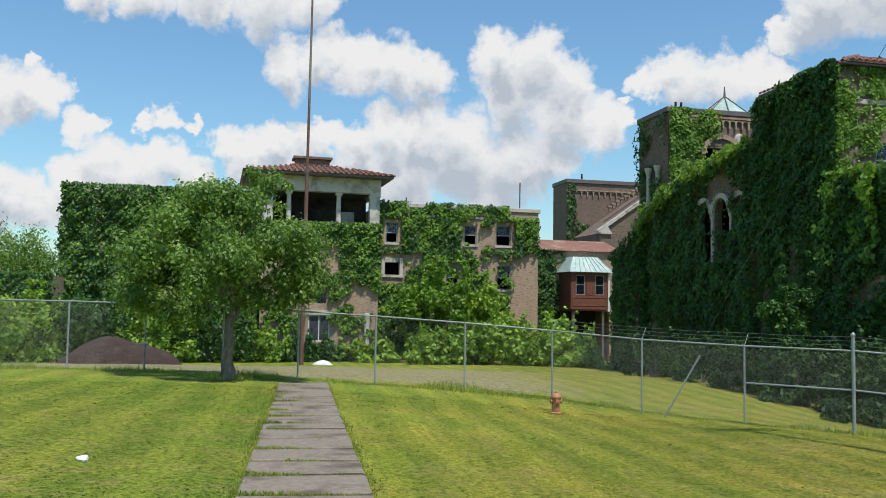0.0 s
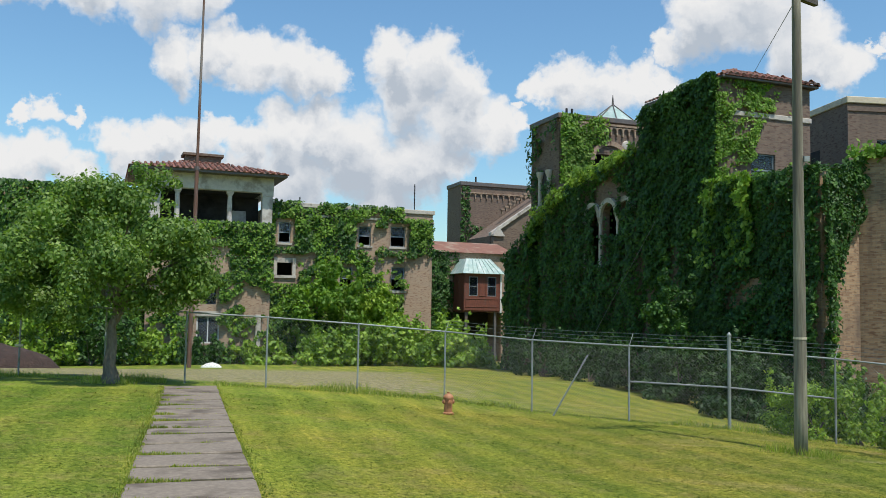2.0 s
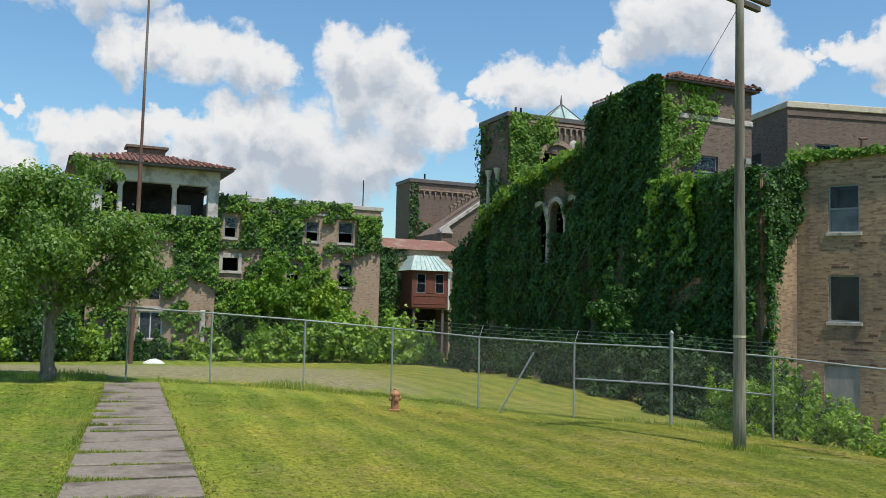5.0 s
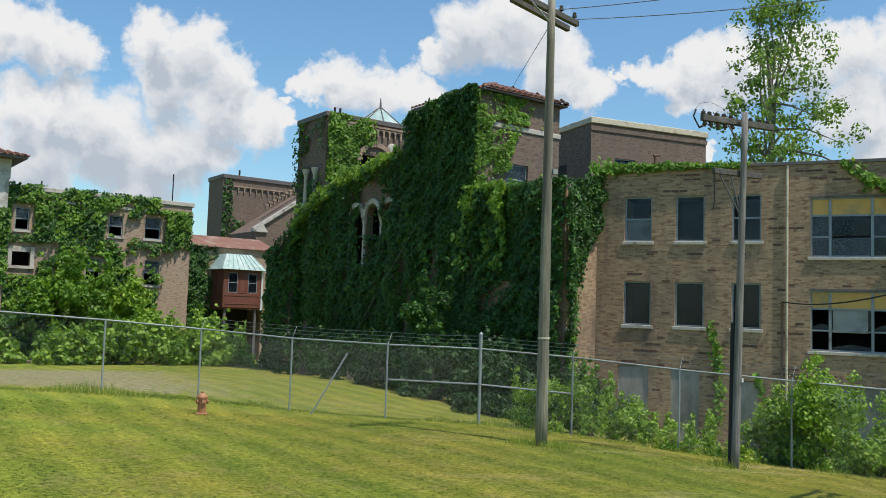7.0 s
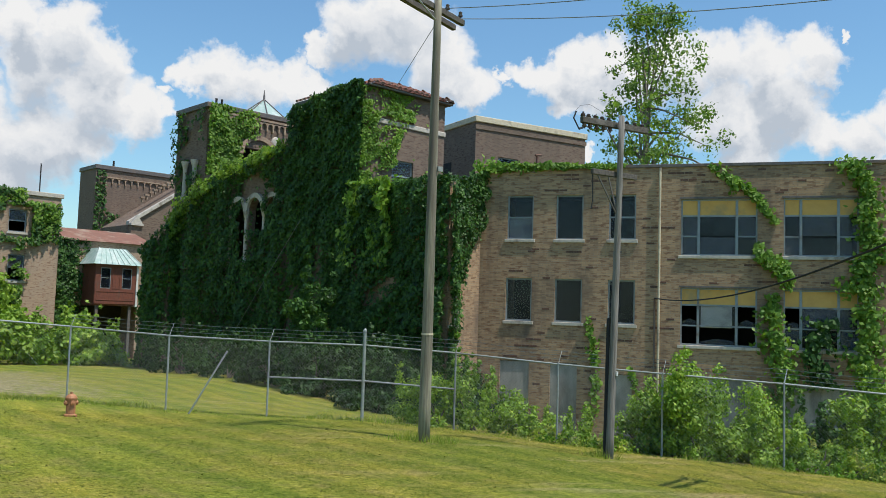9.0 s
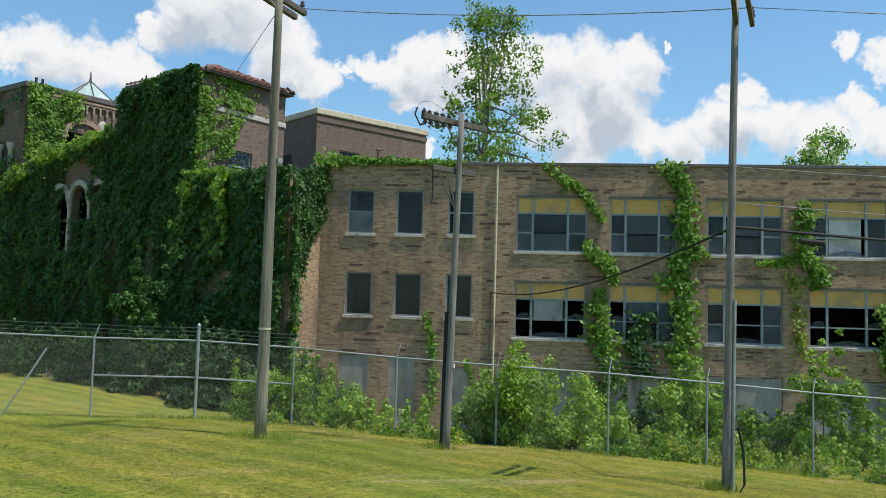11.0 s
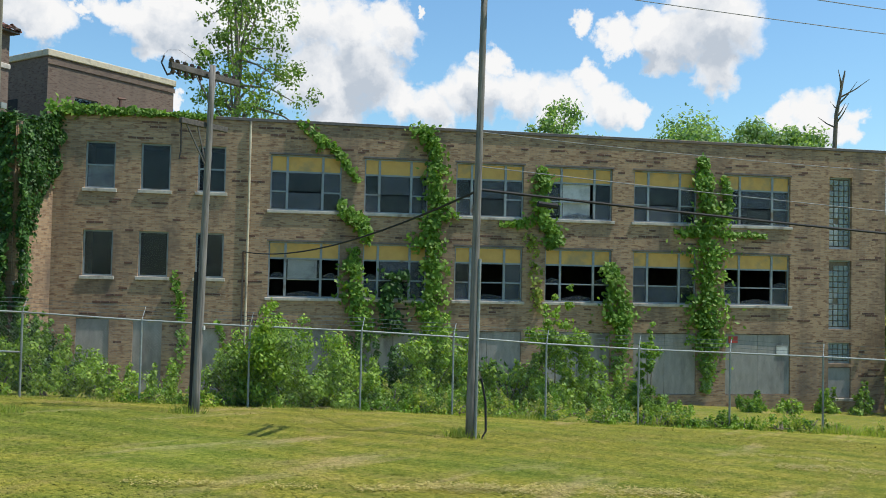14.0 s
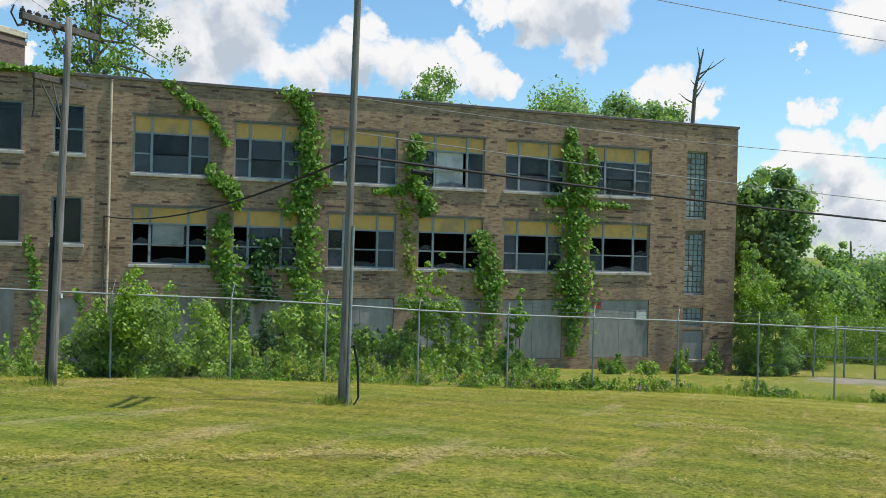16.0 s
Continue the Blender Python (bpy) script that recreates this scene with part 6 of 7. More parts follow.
for name, x, y, z0, z1, rx, n, leaves, label, seed in (
        ("roadside_tree", 50.2, 2.6, -3.2, 6.9, 2.2, 80, 24000, "leafy tree beside the wing's end wall", 21),
        ("roadside_tree", 59.0, -0.2, -3.4, 0.7, 2.4, 60, 12000, "broad scrubby tree near the far fence", 22),
        ("roadside_tree", 72.0, -4.6, -3.4, 1.0, 4.5, 60, 11000, "low scrubby trees in the distance", 23),
        ("pine_tree", 78.0, -1.4, -2.4, 3.0, 1.5, 26, 2600, "thin dark pine far behind the fence", 24),
        ("young_tree", 52.8, 24.0, 8.4, 13.6, 2.1, 30, 2400, "young tree top above the roof parapet", 25),
        ("garden_tree", -42.5, 82.0, -1.0, 9.6, 4.6, 60, 13000, "rounded tree far behind the ivy wall", 26),
        ("garden_tree", -52.0, 86.0, -1.0, 8.4, 5.0, 60, 11000, "rounded tree far behind the ivy wall", 27),
        ("roof_side_tree", 66.0, 18.2, 2.0, 14.3, 4.6, 80, 16000, "dense tree showing above the roof", 28),
        ("roof_side_tree", 65.5, 21.0, 2.0, 13.6, 3.4, 60, 9000, "dense tree showing above the roof", 29),
        ("roof_side_tree", 68.0, 14.6, 2.0, 14.2, 2.8, 60, 9000, "dense tree showing above the roof", 31),
        ("roof_side_tree", 68.0, 11.6, 2.0, 14.9, 2.6, 54, 7000, "sparse half-dead tree above the roof", 30)):
    zc, rz = (z0 + z1) / 2, (z1 - z0) / 2
    r = rx * 0.42
    cl = crown_clumps(x, y, zc, rx, rx, rz * 0.93, n, r, seed)
    leaves = int(leaves * 1.8)
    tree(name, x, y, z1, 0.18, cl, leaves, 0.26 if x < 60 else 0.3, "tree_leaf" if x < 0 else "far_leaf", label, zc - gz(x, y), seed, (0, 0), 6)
snag = thing("leafless_tree", pose(67.0, 9.2, gz(67, 9.2)), "bare dead branches above the roof", "tree")
g = random.Random(8)
zb = gz(67, 9.2)
trunk = [(0, 0, 0), (0.2, 0, 9), (0.1, -0.4, 14 - zb), (0.5, -0.9, 17.2 - zb)]
part("trunk", tubes((trunk, [0.3, 0.22, 0.14, 0.05]), sides=7), "bark", snag)
for k in range(9):
    h = 13.0 + k * 0.45 - zb
    a = Vector((0.12 + 0.03 * k, -0.4 - 0.05 * k, h))
    d = Vector((g.uniform(-1, 1), g.uniform(-1.6, 1.0), g.uniform(0.5, 1.3))) * g.uniform(0.7, 1.5)
    part("branch", tubes(([a, a + d * 0.5 + Vector((0, 0, -0.1)), a + d], [0.07, 0.045, 0.015]), sides=5), "bark", snag)
stub = thing("bare_tree", pose(78, -2.8, gz(78, -2.8)), "bare dead trunk standing far off", "tree")
part("trunk", tubes((((0, 0, 0), (0.1, 0.1, 3.6), (-0.1, 0.25, 6.4)), [0.25, 0.18, 0.06]), sides=7), "bark", stub)


# ---- shrubs ----
def shrub(x, y, rx, h, leaves, size=0.16, leaf="shrub", label="overgrown leafy shrub", seed=1, ry=None, name="shrub", r=None):
    z = gz(x, y)
    g = random.Random(seed)
    ob = thing(name, pose(x, y, z), label, "shrub")
    n = max(6, int(5 * rx * h))
    cl = [(c[0], c[1], max(c[2], z + 0.1), c[3]) for c in crown_clumps(x, y, z + h * 0.46, rx, ry or rx * 0.8, h * 0.5, min(n, 40), r or 0.23 * min(rx, h) + 0.08, seed)]
    for k in range(int(6 + 8 * rx)):
        cl.append((x + g.uniform(-1, 1) * rx, y + g.uniform(-0.8, 0.8) * (ry or rx * 0.8), z + g.uniform(0.08, 0.3) * h, 0.16 * min(rx, h) + 0.1))
    for k in range(int(3 + 3 * rx)):
        sx_, sy_, top = x + g.uniform(-0.9, 0.9) * rx, y + g.uniform(-0.6, 0.6) * rx, h * g.uniform(0.8, 1.28)
        for q in range(4):
            cl.append((sx_ + g.uniform(-0.05, 0.05) * h, sy_, z + top * (0.55 + 0.15 * q), (0.17 - 0.03 * q) * min(rx, h) + 0.04))
    bm = bmesh.new()
    for k in range(5):
        c = cl[k % len(cl)]
        tube(bm, [(g.uniform(-0.15, 0.15), g.uniform(-0.15, 0.15), -0.05), ((c[0] - x) * 0.5, (c[1] - y) * 0.5, (c[2] - z) * 0.6), (c[0] - x, c[1] - y, c[2] - z)], [0.03, 0.02, 0.008], 5)
    part("woody_base", bm, "bark", ob)
    p, nn = clump_points(cl, leaves, 0.9)
    p[:, 2] = np.maximum(p[:, 2], z + 0.02)
    f = leaf_mesh("foliage", p - np.array([x, y, z]), nn, size, leaf, ob)
    f["kind"] = "stuff"
    return ob


# before the wing, behind the fence
for k, (az, r, rx, h, n, leaf) in enumerate((
        (47.5, 21.2, 1.5, 2.3, 9000, "shrub"), (51.0, 21.0, 1.0, 1.3, 2600, "shrub"), (44.0, 20.9, 0.6, 1.3, 1500, "shrub"), (34.5, 22.6, 0.75, 1.5, 1700, "shrub"), (32.8, 23.0, 0.45, 2.5, 1300, "ivy_bright"),
        (30.6, 22.6, 0.9, 1.6, 2200, "shrub"), (37.0, 22.5, 0.5, 1.0, 900, "shrub"), (40.0, 21.6, 0.45, 0.9, 700, "shrub"),
        (57.0, 25.0, 1.2, 2.5, 4200, "shrub"), (59.5, 24.8, 0.6, 1.9, 1200, "shrub"), (54.6, 26.0, 0.9, 1.7, 2200, "ivy"), (62.5, 25.4, 0.8, 1.5, 1900, "shrub"), (65.5, 25.5, 1.0, 3.4, 3200, "shrub"),
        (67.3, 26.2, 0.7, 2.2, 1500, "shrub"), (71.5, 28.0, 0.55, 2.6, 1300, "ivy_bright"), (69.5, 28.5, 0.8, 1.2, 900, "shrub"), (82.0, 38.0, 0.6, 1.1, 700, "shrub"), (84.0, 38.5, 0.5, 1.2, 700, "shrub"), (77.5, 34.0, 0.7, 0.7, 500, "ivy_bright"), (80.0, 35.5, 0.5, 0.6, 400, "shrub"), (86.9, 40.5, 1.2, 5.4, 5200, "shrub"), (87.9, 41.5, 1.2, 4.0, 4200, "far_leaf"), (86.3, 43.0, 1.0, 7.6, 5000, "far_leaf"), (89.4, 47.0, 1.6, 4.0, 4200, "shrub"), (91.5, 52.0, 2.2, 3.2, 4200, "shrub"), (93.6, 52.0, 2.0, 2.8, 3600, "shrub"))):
    x, y = at(az, r)
    shrub(x, y, rx * 1.15, h * 0.86, int(n * 2.1), 0.095 if r < 24 else 0.12, leaf, "overgrown leafy shrub behind the fence", 40 + k)
# before the hall; shade is put into the darker leaf colour
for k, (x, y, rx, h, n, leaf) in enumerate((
        (12.6, 25.2, 1.2, 1.9, 2200, "shaded_leaf"), (13.8, 27.6, 1.6, 2.6, 3000, "shaded_leaf"), (12.3, 29.5, 1.3, 2.0, 2200, "shaded_leaf"), (11.6, 33.0, 1.3, 1.8, 2000, "shaded_leaf"), (11.0, 36.6, 1.4, 2.0, 2000, "shaded_leaf"), (12.6, 31.0, 1.2, 4.3, 6500, "ivy"),
        (10.0, 40.5, 1.4, 2.2, 2000, "shaded_leaf"), (15.3, 24.6, 1.3, 1.8, 2200, "shaded_leaf"), (16.6, 26.2, 1.4, 2.2, 2400, "shaded_leaf"))):
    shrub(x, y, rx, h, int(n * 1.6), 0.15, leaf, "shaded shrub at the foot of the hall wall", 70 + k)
# before the old house
for k, (x, y, rx, h, n, leaf) in enumerate((
        (-0.5, 62.5, 2.8, 7.4, 6500, "ivy_bright"), (2.6, 62.8, 2.4, 6.2, 5000, "shrub"), (4.6, 58.0, 3.2, 2.8, 6500, "shrub"), (0.5, 57.0, 2.8, 2.2, 5000, "shrub"), (7.6, 55.0, 2.6, 2.2, 4500, "shrub"),
        (8.4, 62.0, 1.3, 3.6, 2200, "shrub"), (-5.0, 61.0, 1.8, 1.6, 2000, "shrub"), (-9.5, 60.5, 2.0, 1.7, 2200, "ivy"), (-12.5, 59.5, 2.0, 2.3, 2400, "shrub"), (-15.5, 57.5, 2.4, 4.0, 4200, "ivy"),
        (-18.5, 56.0, 2.6, 4.4, 4600, "shrub"), (-22.5, 54.5, 2.8, 4.4, 4600, "ivy"), (-26.5, 53.0, 3.0, 4.2, 4600, "shrub"), (-30.5, 52.0, 3.0, 4.0, 4600, "ivy"), (-2.5, 63.4, 1.6, 4.6, 2600, "ivy"), (-7.0, 63.2, 0.8, 3.6, 1400, "shrub"))):
    shrub(x, y, rx, h, n, 0.3, leaf, "rank shrub against the old house", 90 + k)

# ---- low garden wall far off, under ivy ----
LOW = frame_at(-40, 54, 82)
loww = thing("garden_wall", LOW, "low garden building buried in ivy", "wall")
part("wall", boxes((0, 14.5, 0, 5, -3, 3.1)), "buff_brick", loww)
ivy("dense ivy over the garden wall", LOW, 0, 14.5, -2.5, 3.3, 14000, 0.25, None, 0.4, "ivy", 2.0, 3.0)

# ---- ivy on the buildings ----
ARCF = ARC
RIDGE_X, RIDGE_Z = (-5.0, -3.3, -1.2, 1.4, 3.2, 6.1, 8.3), (6.0, 6.3, 7.2, 8.1, 8.6, 8.9, 9.25)


def ridge(x):
    return np.interp(x, RIDGE_X, RIDGE_Z)


def arches_bare(x, z):
    """Where the arcade shows: brick over the arches, the slim columns under them."""
    out = (np.abs(x - 5.6) < 1.25) & (z > 7.15 + 0.25 * wavy(x * 3, z * 3, 1, 2)) & (z < 8.2 - 0.3 * np.abs(x - 5.4))
    out |= (np.abs(x - 5.5) < 1.15 + 0.2 * wavy(x * 2, z * 3, 1, 1)) & (z > 5.4) & (z < 7.3)
    out |= (x > 4.5) & (x < 5.5) & (z > 3.9) & (z < 5.6)
    out |= (x > 6.9) & (x < 7.4) & (z > 6.5) & (z < 7.3)
    return out


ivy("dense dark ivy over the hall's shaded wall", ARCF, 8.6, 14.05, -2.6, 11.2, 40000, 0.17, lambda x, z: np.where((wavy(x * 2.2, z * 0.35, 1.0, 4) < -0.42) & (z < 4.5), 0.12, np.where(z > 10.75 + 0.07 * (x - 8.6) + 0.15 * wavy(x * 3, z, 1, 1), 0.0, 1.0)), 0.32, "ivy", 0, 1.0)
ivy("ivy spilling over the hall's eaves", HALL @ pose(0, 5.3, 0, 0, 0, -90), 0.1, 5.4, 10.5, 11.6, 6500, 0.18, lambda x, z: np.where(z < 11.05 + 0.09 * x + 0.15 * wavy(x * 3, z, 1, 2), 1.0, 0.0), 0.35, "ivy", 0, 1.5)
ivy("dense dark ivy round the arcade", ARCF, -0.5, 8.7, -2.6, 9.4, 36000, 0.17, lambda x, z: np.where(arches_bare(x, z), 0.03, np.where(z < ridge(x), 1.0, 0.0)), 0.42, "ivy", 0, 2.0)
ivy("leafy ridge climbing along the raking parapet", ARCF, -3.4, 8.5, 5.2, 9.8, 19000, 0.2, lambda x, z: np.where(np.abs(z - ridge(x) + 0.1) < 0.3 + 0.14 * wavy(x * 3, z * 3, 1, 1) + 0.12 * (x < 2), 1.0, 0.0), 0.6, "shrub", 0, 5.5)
# sunlight painted as leaf colour: light copy on hall front, dark on its side
ivy("ivy over the hall's sunny front, sunlight put in its leaf colour", HALL, -0.2, 4.3, 5.5, 11.2, 11000, 0.16, lambda x, z: np.where(x < np.clip(1.15 + 0.6 * (z - 7.5), 0.9, 3.0) + 0.4 * wavy(x * 3, z * 3, 1, 2), 1.0, 0.01) * np.where(wavy(x * 1.5, z * 1.5, 1.6, 2) > -0.2, 1, 0.12) * np.where((np.abs(z - 9.83) < 0.2) & (x > 0.7), 0.1, 1.0), 0.1, "ivy_bright", 0, 5.0)
ivy("ivy over the connecting wall", JOIN, -0.2, 5.2, -2.8, 6.8, 24000, 0.17, lambda x, z: np.where((wavy(x, z, 0.8, 3) < -0.6) & (z < 3), 0.2, 1.0), 0.4, "ivy", 1.2, 6.0)
ivy("ivy round the corner beside the wing", NOOK, -0.2, 2.2, -2.8, 7.6, 11000, 0.17, lambda x, z: np.where(z > 6.45 + 0.42 * x, 0.0, np.where(x < 0.55 + 1.6 * np.clip((z - 3.0) / 2.2, 0, 1) + 0.25 * wavy(x * 2, z * 2, 1, 1), np.where((z > 1.1) & (z < 2.8) & (x > 0.1), 0.25, 0.95), 0.0)), 0.3, "ivy", 0, 2.2)
# the lit top of the ivy is painted with lighter leaves
ivy("ivy spilling over the wall top, sunlight put in its leaf colour", JOIN, -0.6, 2.0, 3.4, 7.0, 3000, 0.24, lambda x, z: np.clip(0.2 + (z - 3.5) * 0.25, 0, 1), 0.7, "ivy_bright", 1.0, 2.5)
# the tower's lit front has the light leaves, its shaded side the dark
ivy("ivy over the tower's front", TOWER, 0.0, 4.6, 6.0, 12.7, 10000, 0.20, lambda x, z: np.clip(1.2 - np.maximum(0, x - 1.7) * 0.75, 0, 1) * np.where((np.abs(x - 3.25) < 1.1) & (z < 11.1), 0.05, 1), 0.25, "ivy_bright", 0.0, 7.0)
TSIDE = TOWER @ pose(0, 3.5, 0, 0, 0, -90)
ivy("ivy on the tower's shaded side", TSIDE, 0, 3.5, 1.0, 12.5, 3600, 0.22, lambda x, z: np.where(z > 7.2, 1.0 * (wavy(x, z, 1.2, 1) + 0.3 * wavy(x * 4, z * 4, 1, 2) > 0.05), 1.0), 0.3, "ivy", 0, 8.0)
ivy("ivy burying the annex", ANNEX, -0.1, 2.8, -2.6, 8.3, 12000, 0.20, lambda x, z: np.where(z < 6.0 + 0.85 * x + 0.4 * wavy(x, z, 2, 1), 1.0, 0.0), 0.6, "ivy", 0, 9.0)
ivy("bright leaves along the annex roof", ANNEX, -0.2, 2.9, 2.6, 9.0, 8000, 0.22, lambda x, z: np.where(np.abs(z - 5.9 - 0.85 * x) < 0.5, 1.0, 0.02), 0.7, "ivy_bright", 0, 9.5)
ASIDE = ANNEX @ pose(0, 3.3, 0, 0, 0, -90)
ivy("ivy on the annex's end", ASIDE, 0, 3.4, -2.6, 6.2, 6000, 0.22, lambda x, z: np.where(z < 4.8 + 0.4 * x + 0.3 * wavy(x, z, 2, 1), 1.0, 0.0), 0.35, "ivy", 0, 3.3)


def house_keep(x, z):
    k = np.where(wavy(x, z, 0.9, 1.2) + 0.25 * wavy(x * 4, z * 4, 1, 2) > -0.5, 1.0, 0.0)
    for a, b, z0, z1 in hh:
        k = np.where((x > a - 0.3) & (x < b + 0.3) & (z > z0 - 0.35) & (z < z1 + 0.3), 0.0, k)
    k = np.where((x > 5.3) & (z < 5.6 + 0.5 * wavy(x, z, 2, 1)) & (z > -1.5), 0.0, k)
    k = np.where((x > 2.9) & (x < 4.2) & (z > 6.3) & (z < 7.8), 0.0, k)
    k = np.where((x > 3.3) & (x < 5.8) & (z > 2.6) & (z < 4.4), np.where(wavy(x * 2, z * 2, 1.5, 1) > 0.25, 1.0, 0.0), k)
    k = np.where((x > 5.2) & (z > 8.6), 0.0, k)
    k = np.where((x < -3.0) & (z > 3.2) & (z < 5.5), 0.0, k)
    return k


ivy("ivy spreading over the house front", HOUSE, -5.3, 7.9, -2.6, 9.5, 20000, 0.23, house_keep, 0.35, "ivy", 0, 1.0)
# lighter second layer puts the sun on the house front into leaf colour
ivy("lighter ivy layer on the house front, sunlight in its colour", HOUSE, -5.3, 7.7, -2.0, 9.4, 24000, 0.24, lambda x, z: house_keep(x, z) * np.where(wavy(x, z, 1.1, 6) > -0.1, 1.0, 0.25), 0.45, "ivy_bright", 0, 2.4)
ivy("ivy burying the side wing", HOUSE, -27.5, -13.8, -2.6, 9.7, 24000, 0.24, None, 0.7, "ivy", 2.5, 2.0)
# again a lighter layer, sunlight as leaf colour
ivy("lighter ivy layer over the side wing, sunlight in its colour", HOUSE, -27.5, -13.8, -2.6, 9.6, 12000, 0.24, lambda x, z: np.where(wavy(x, z, 0.9, 2.2) > -0.2, 1.0, 0.3), 0.75, "ivy_bright", 0, 2.0)
HSIDE = HOUSE @ pose(-27.2, 12, 0, 0, 0, -90)
ivy("ivy on the side wing's end", HSIDE, 0, 12, -2.6, 9.7, 6000, 0.32, None, 0.5, "ivy", 0, 4.0)
def loggia_keep(x, z):
    k = np.where(z > 6.5, 1.0, 1.0 * (wavy(x, z, 1.3, 3) + 0.3 * wavy(x * 4, z * 4, 1, 2) > 0.22))
    k = np.where((x > -8.2) & (z > 2.4 - 0.35 * (x + 5.2) + 0.5 * wavy(x * 2, z, 1, 1)), 1.0, k)
    return np.where(z < -1.4, 0.6, k)


ivy("ivy under the loggia", HOUSE @ pose(0, -0.8, 0), -13.9, -5.1, -2.6, 7.6, 11000, 0.24, loggia_keep, 0.3, "ivy", 0, 3.0)
# lighter layer over the same ivy, its sunlight painted in
ivy("lighter ivy layer under the loggia, sunlight in its colour", HOUSE @ pose(0, -0.8, 0), -13.9, -5.1, -2.6, 7.6, 9000, 0.24, loggia_keep, 0.36, "ivy_bright", 0, 3.0)
ivy("ivy on the link's front", HOUSE @ pose(0, 1.2, 0), 7.8, 10.6, -2.5, 6.3, 6000, 0.22, lambda x, z: np.where(x < 9.6 + 0.5 * wavy(x, z, 2, 1), 1.0, 0.2), 0.4, "ivy", 0, 2.0)
ivy("sparse creepers on the far block", BACK, 0, 4.5, 7.5, 13.8, 1500, 0.32, lambda x, z: np.where(x < 1.0, 0.8, np.where(np.abs(z - 9.6 + 0.15 * x) < 0.5, 0.8, 0.0)), 0.25, "ivy", 0, 2.0)


def strand(label, points, leaves, leaf="ivy_bright", size=0.185, thick=0.4):
    """Creeper on the wing's front along (x, z, half width)."""
    pts = np.array(points, float)
    seg = rng.integers(0, len(pts) - 1, leaves)
    t = rng.uniform(0, 1, leaves)
    c = pts[seg] + (pts[seg + 1] - pts[seg]) * t[:, None]
    half = 0.82 * c[:, 2] * (1 + 0.45 * wavy(c[:, 0] * 3, c[:, 1] * 3, 1.0, 2.0))
    off = rng.normal(0, 0.5, leaves) * half
    d = pts[seg + 1] - pts[seg]
    flat_run = np.abs(d[:, 0]) > np.abs(d[:, 1])
    x = c[:, 0] + np.where(flat_run, rng.normal(0, 0.05, leaves), off)
    z = c[:, 1] + np.where(flat_run, off, rng.normal(0, 0.05, leaves))
    gap = wavy(x * 5.5, z * 4.0, 1.0, 3.0) + 0.5 * wavy(x * 13, z * 11, 1.0, 1.0)
    far = np.abs(off) / (half + 0.01)
    ok = rng.uniform(0, 1, leaves) < np.clip(1.15 + 1.5 * gap - 0.45 * far, 0.04, 1)
    x, z, half = x[ok], z[ok], half[ok]
    leaves = len(x)
    y = -0.04 - thick * rng.uniform(0, 1, leaves) ** 1.5 * np.clip(half / 0.5, 0.3, 1)
    mm = np.array(WING)
    p = np.stack([x, y, z], 1) @ mm[:3, :3].T + mm[:3, 3]
    n = np.tile(np.array([0, -1, 0.2]) @ mm[:3, :3].T, (leaves, 1))
    return tagged(leaf_mesh("creeper", p, n, size, leaf), label, "creeper", "creepers on the brick wing", "stuff")


strand("thin creeper slanting down from the roof edge", [(8.7, 7.35, 0.3), (9.6, 6.7, 0.35), (10.3, 6.2, 0.3), (11.0, 5.2, 0.15)], 700)
strand("yellowing creeper between two windows", [(10.3, 4.2, 0.35), (11.0, 3.6, 0.6), (11.5, 3.2, 0.4)], 700)
strand("leafy creeper climbing beside a broken window", [(10.9, 2.6, 0.3), (10.8, 1.4, 0.5), (11.2, 0.5, 0.8), (11.3, -0.6, 0.7), (10.9, -2.4, 0.35)], 1800)
strand("tall dense creeper from ground to parapet", [(13.3, 7.4, 1.0), (13.9, 6.6, 0.55), (14.0, 5.2, 0.6), (14.2, 4.2, 0.7), (13.6, 3.2, 0.9), (14.1, 1.8, 0.7), (13.8, 0.4, 0.8), (14.3, -1.0, 1.0), (14.4, -2.8, 1.2)], 4600)
strand("dark creeper over a lower window", [(12.6, 1.8, 0.5), (12.3, 0.7, 0.7), (12.5, -0.6, 0.6)], 900, "ivy")
strand("hanging creeper over the window pier", [(18.2, 6.0, 0.25), (18.3, 5.2, 0.6), (18.2, 4.2, 0.75), (18.7, 3.4, 0.5), (18.7, 2.9, 0.2)], 1900)
strand("creeper tail along a sill", [(16.6, 3.75, 0.15), (17.4, 3.8, 0.25), (18.0, 4.0, 0.3)], 260)
strand("dry brown creeper stems", [(17.8, 3.4, 0.3), (18.0, 1.8, 0.35), (18.2, 0.4, 0.25)], 260, "weed")
strand("creeper lobed over a lower window corner", [(21.1, 2.3, 0.3), (21.3, 1.4, 0.7), (21.5, 0.5, 0.9), (21.6, -0.4, 0.7), (21.5, -2.6, 0.5)], 2000)
strand("broad leafy creeper spreading on the wall", [(25.0, 6.8, 0.2), (25.1, 5.8, 0.55), (25.4, 4.6, 0.8), (25.2, 3.6, 1.3), (25.4, 2.4, 0.9), (25.3, 1.0, 0.9), (25.3, 0.0, 1.5), (25.4, -1.0, 0.7), (25.3, -2.8, 0.3)], 4800)
strand("creeper arm along the sill", [(23.9, 3.7, 0.2), (25.0, 3.6, 0.3), (26.5, 3.65, 0.25), (27.9, 3.6, 0.12)], 500)
strand("creeper foot over the lower wall", [(26.0, 6.0, 0.25), (26.2, 5.0, 0.3), (26.0, 4.0, 0.4)], 450)
strand("yellow thin creeper between small windows", [(4.3, 1.6, 0.15), (4.6, 0.4, 0.25), (4.7, -0.9, 0.2), (4.5, -2.2, 0.25)], 420)
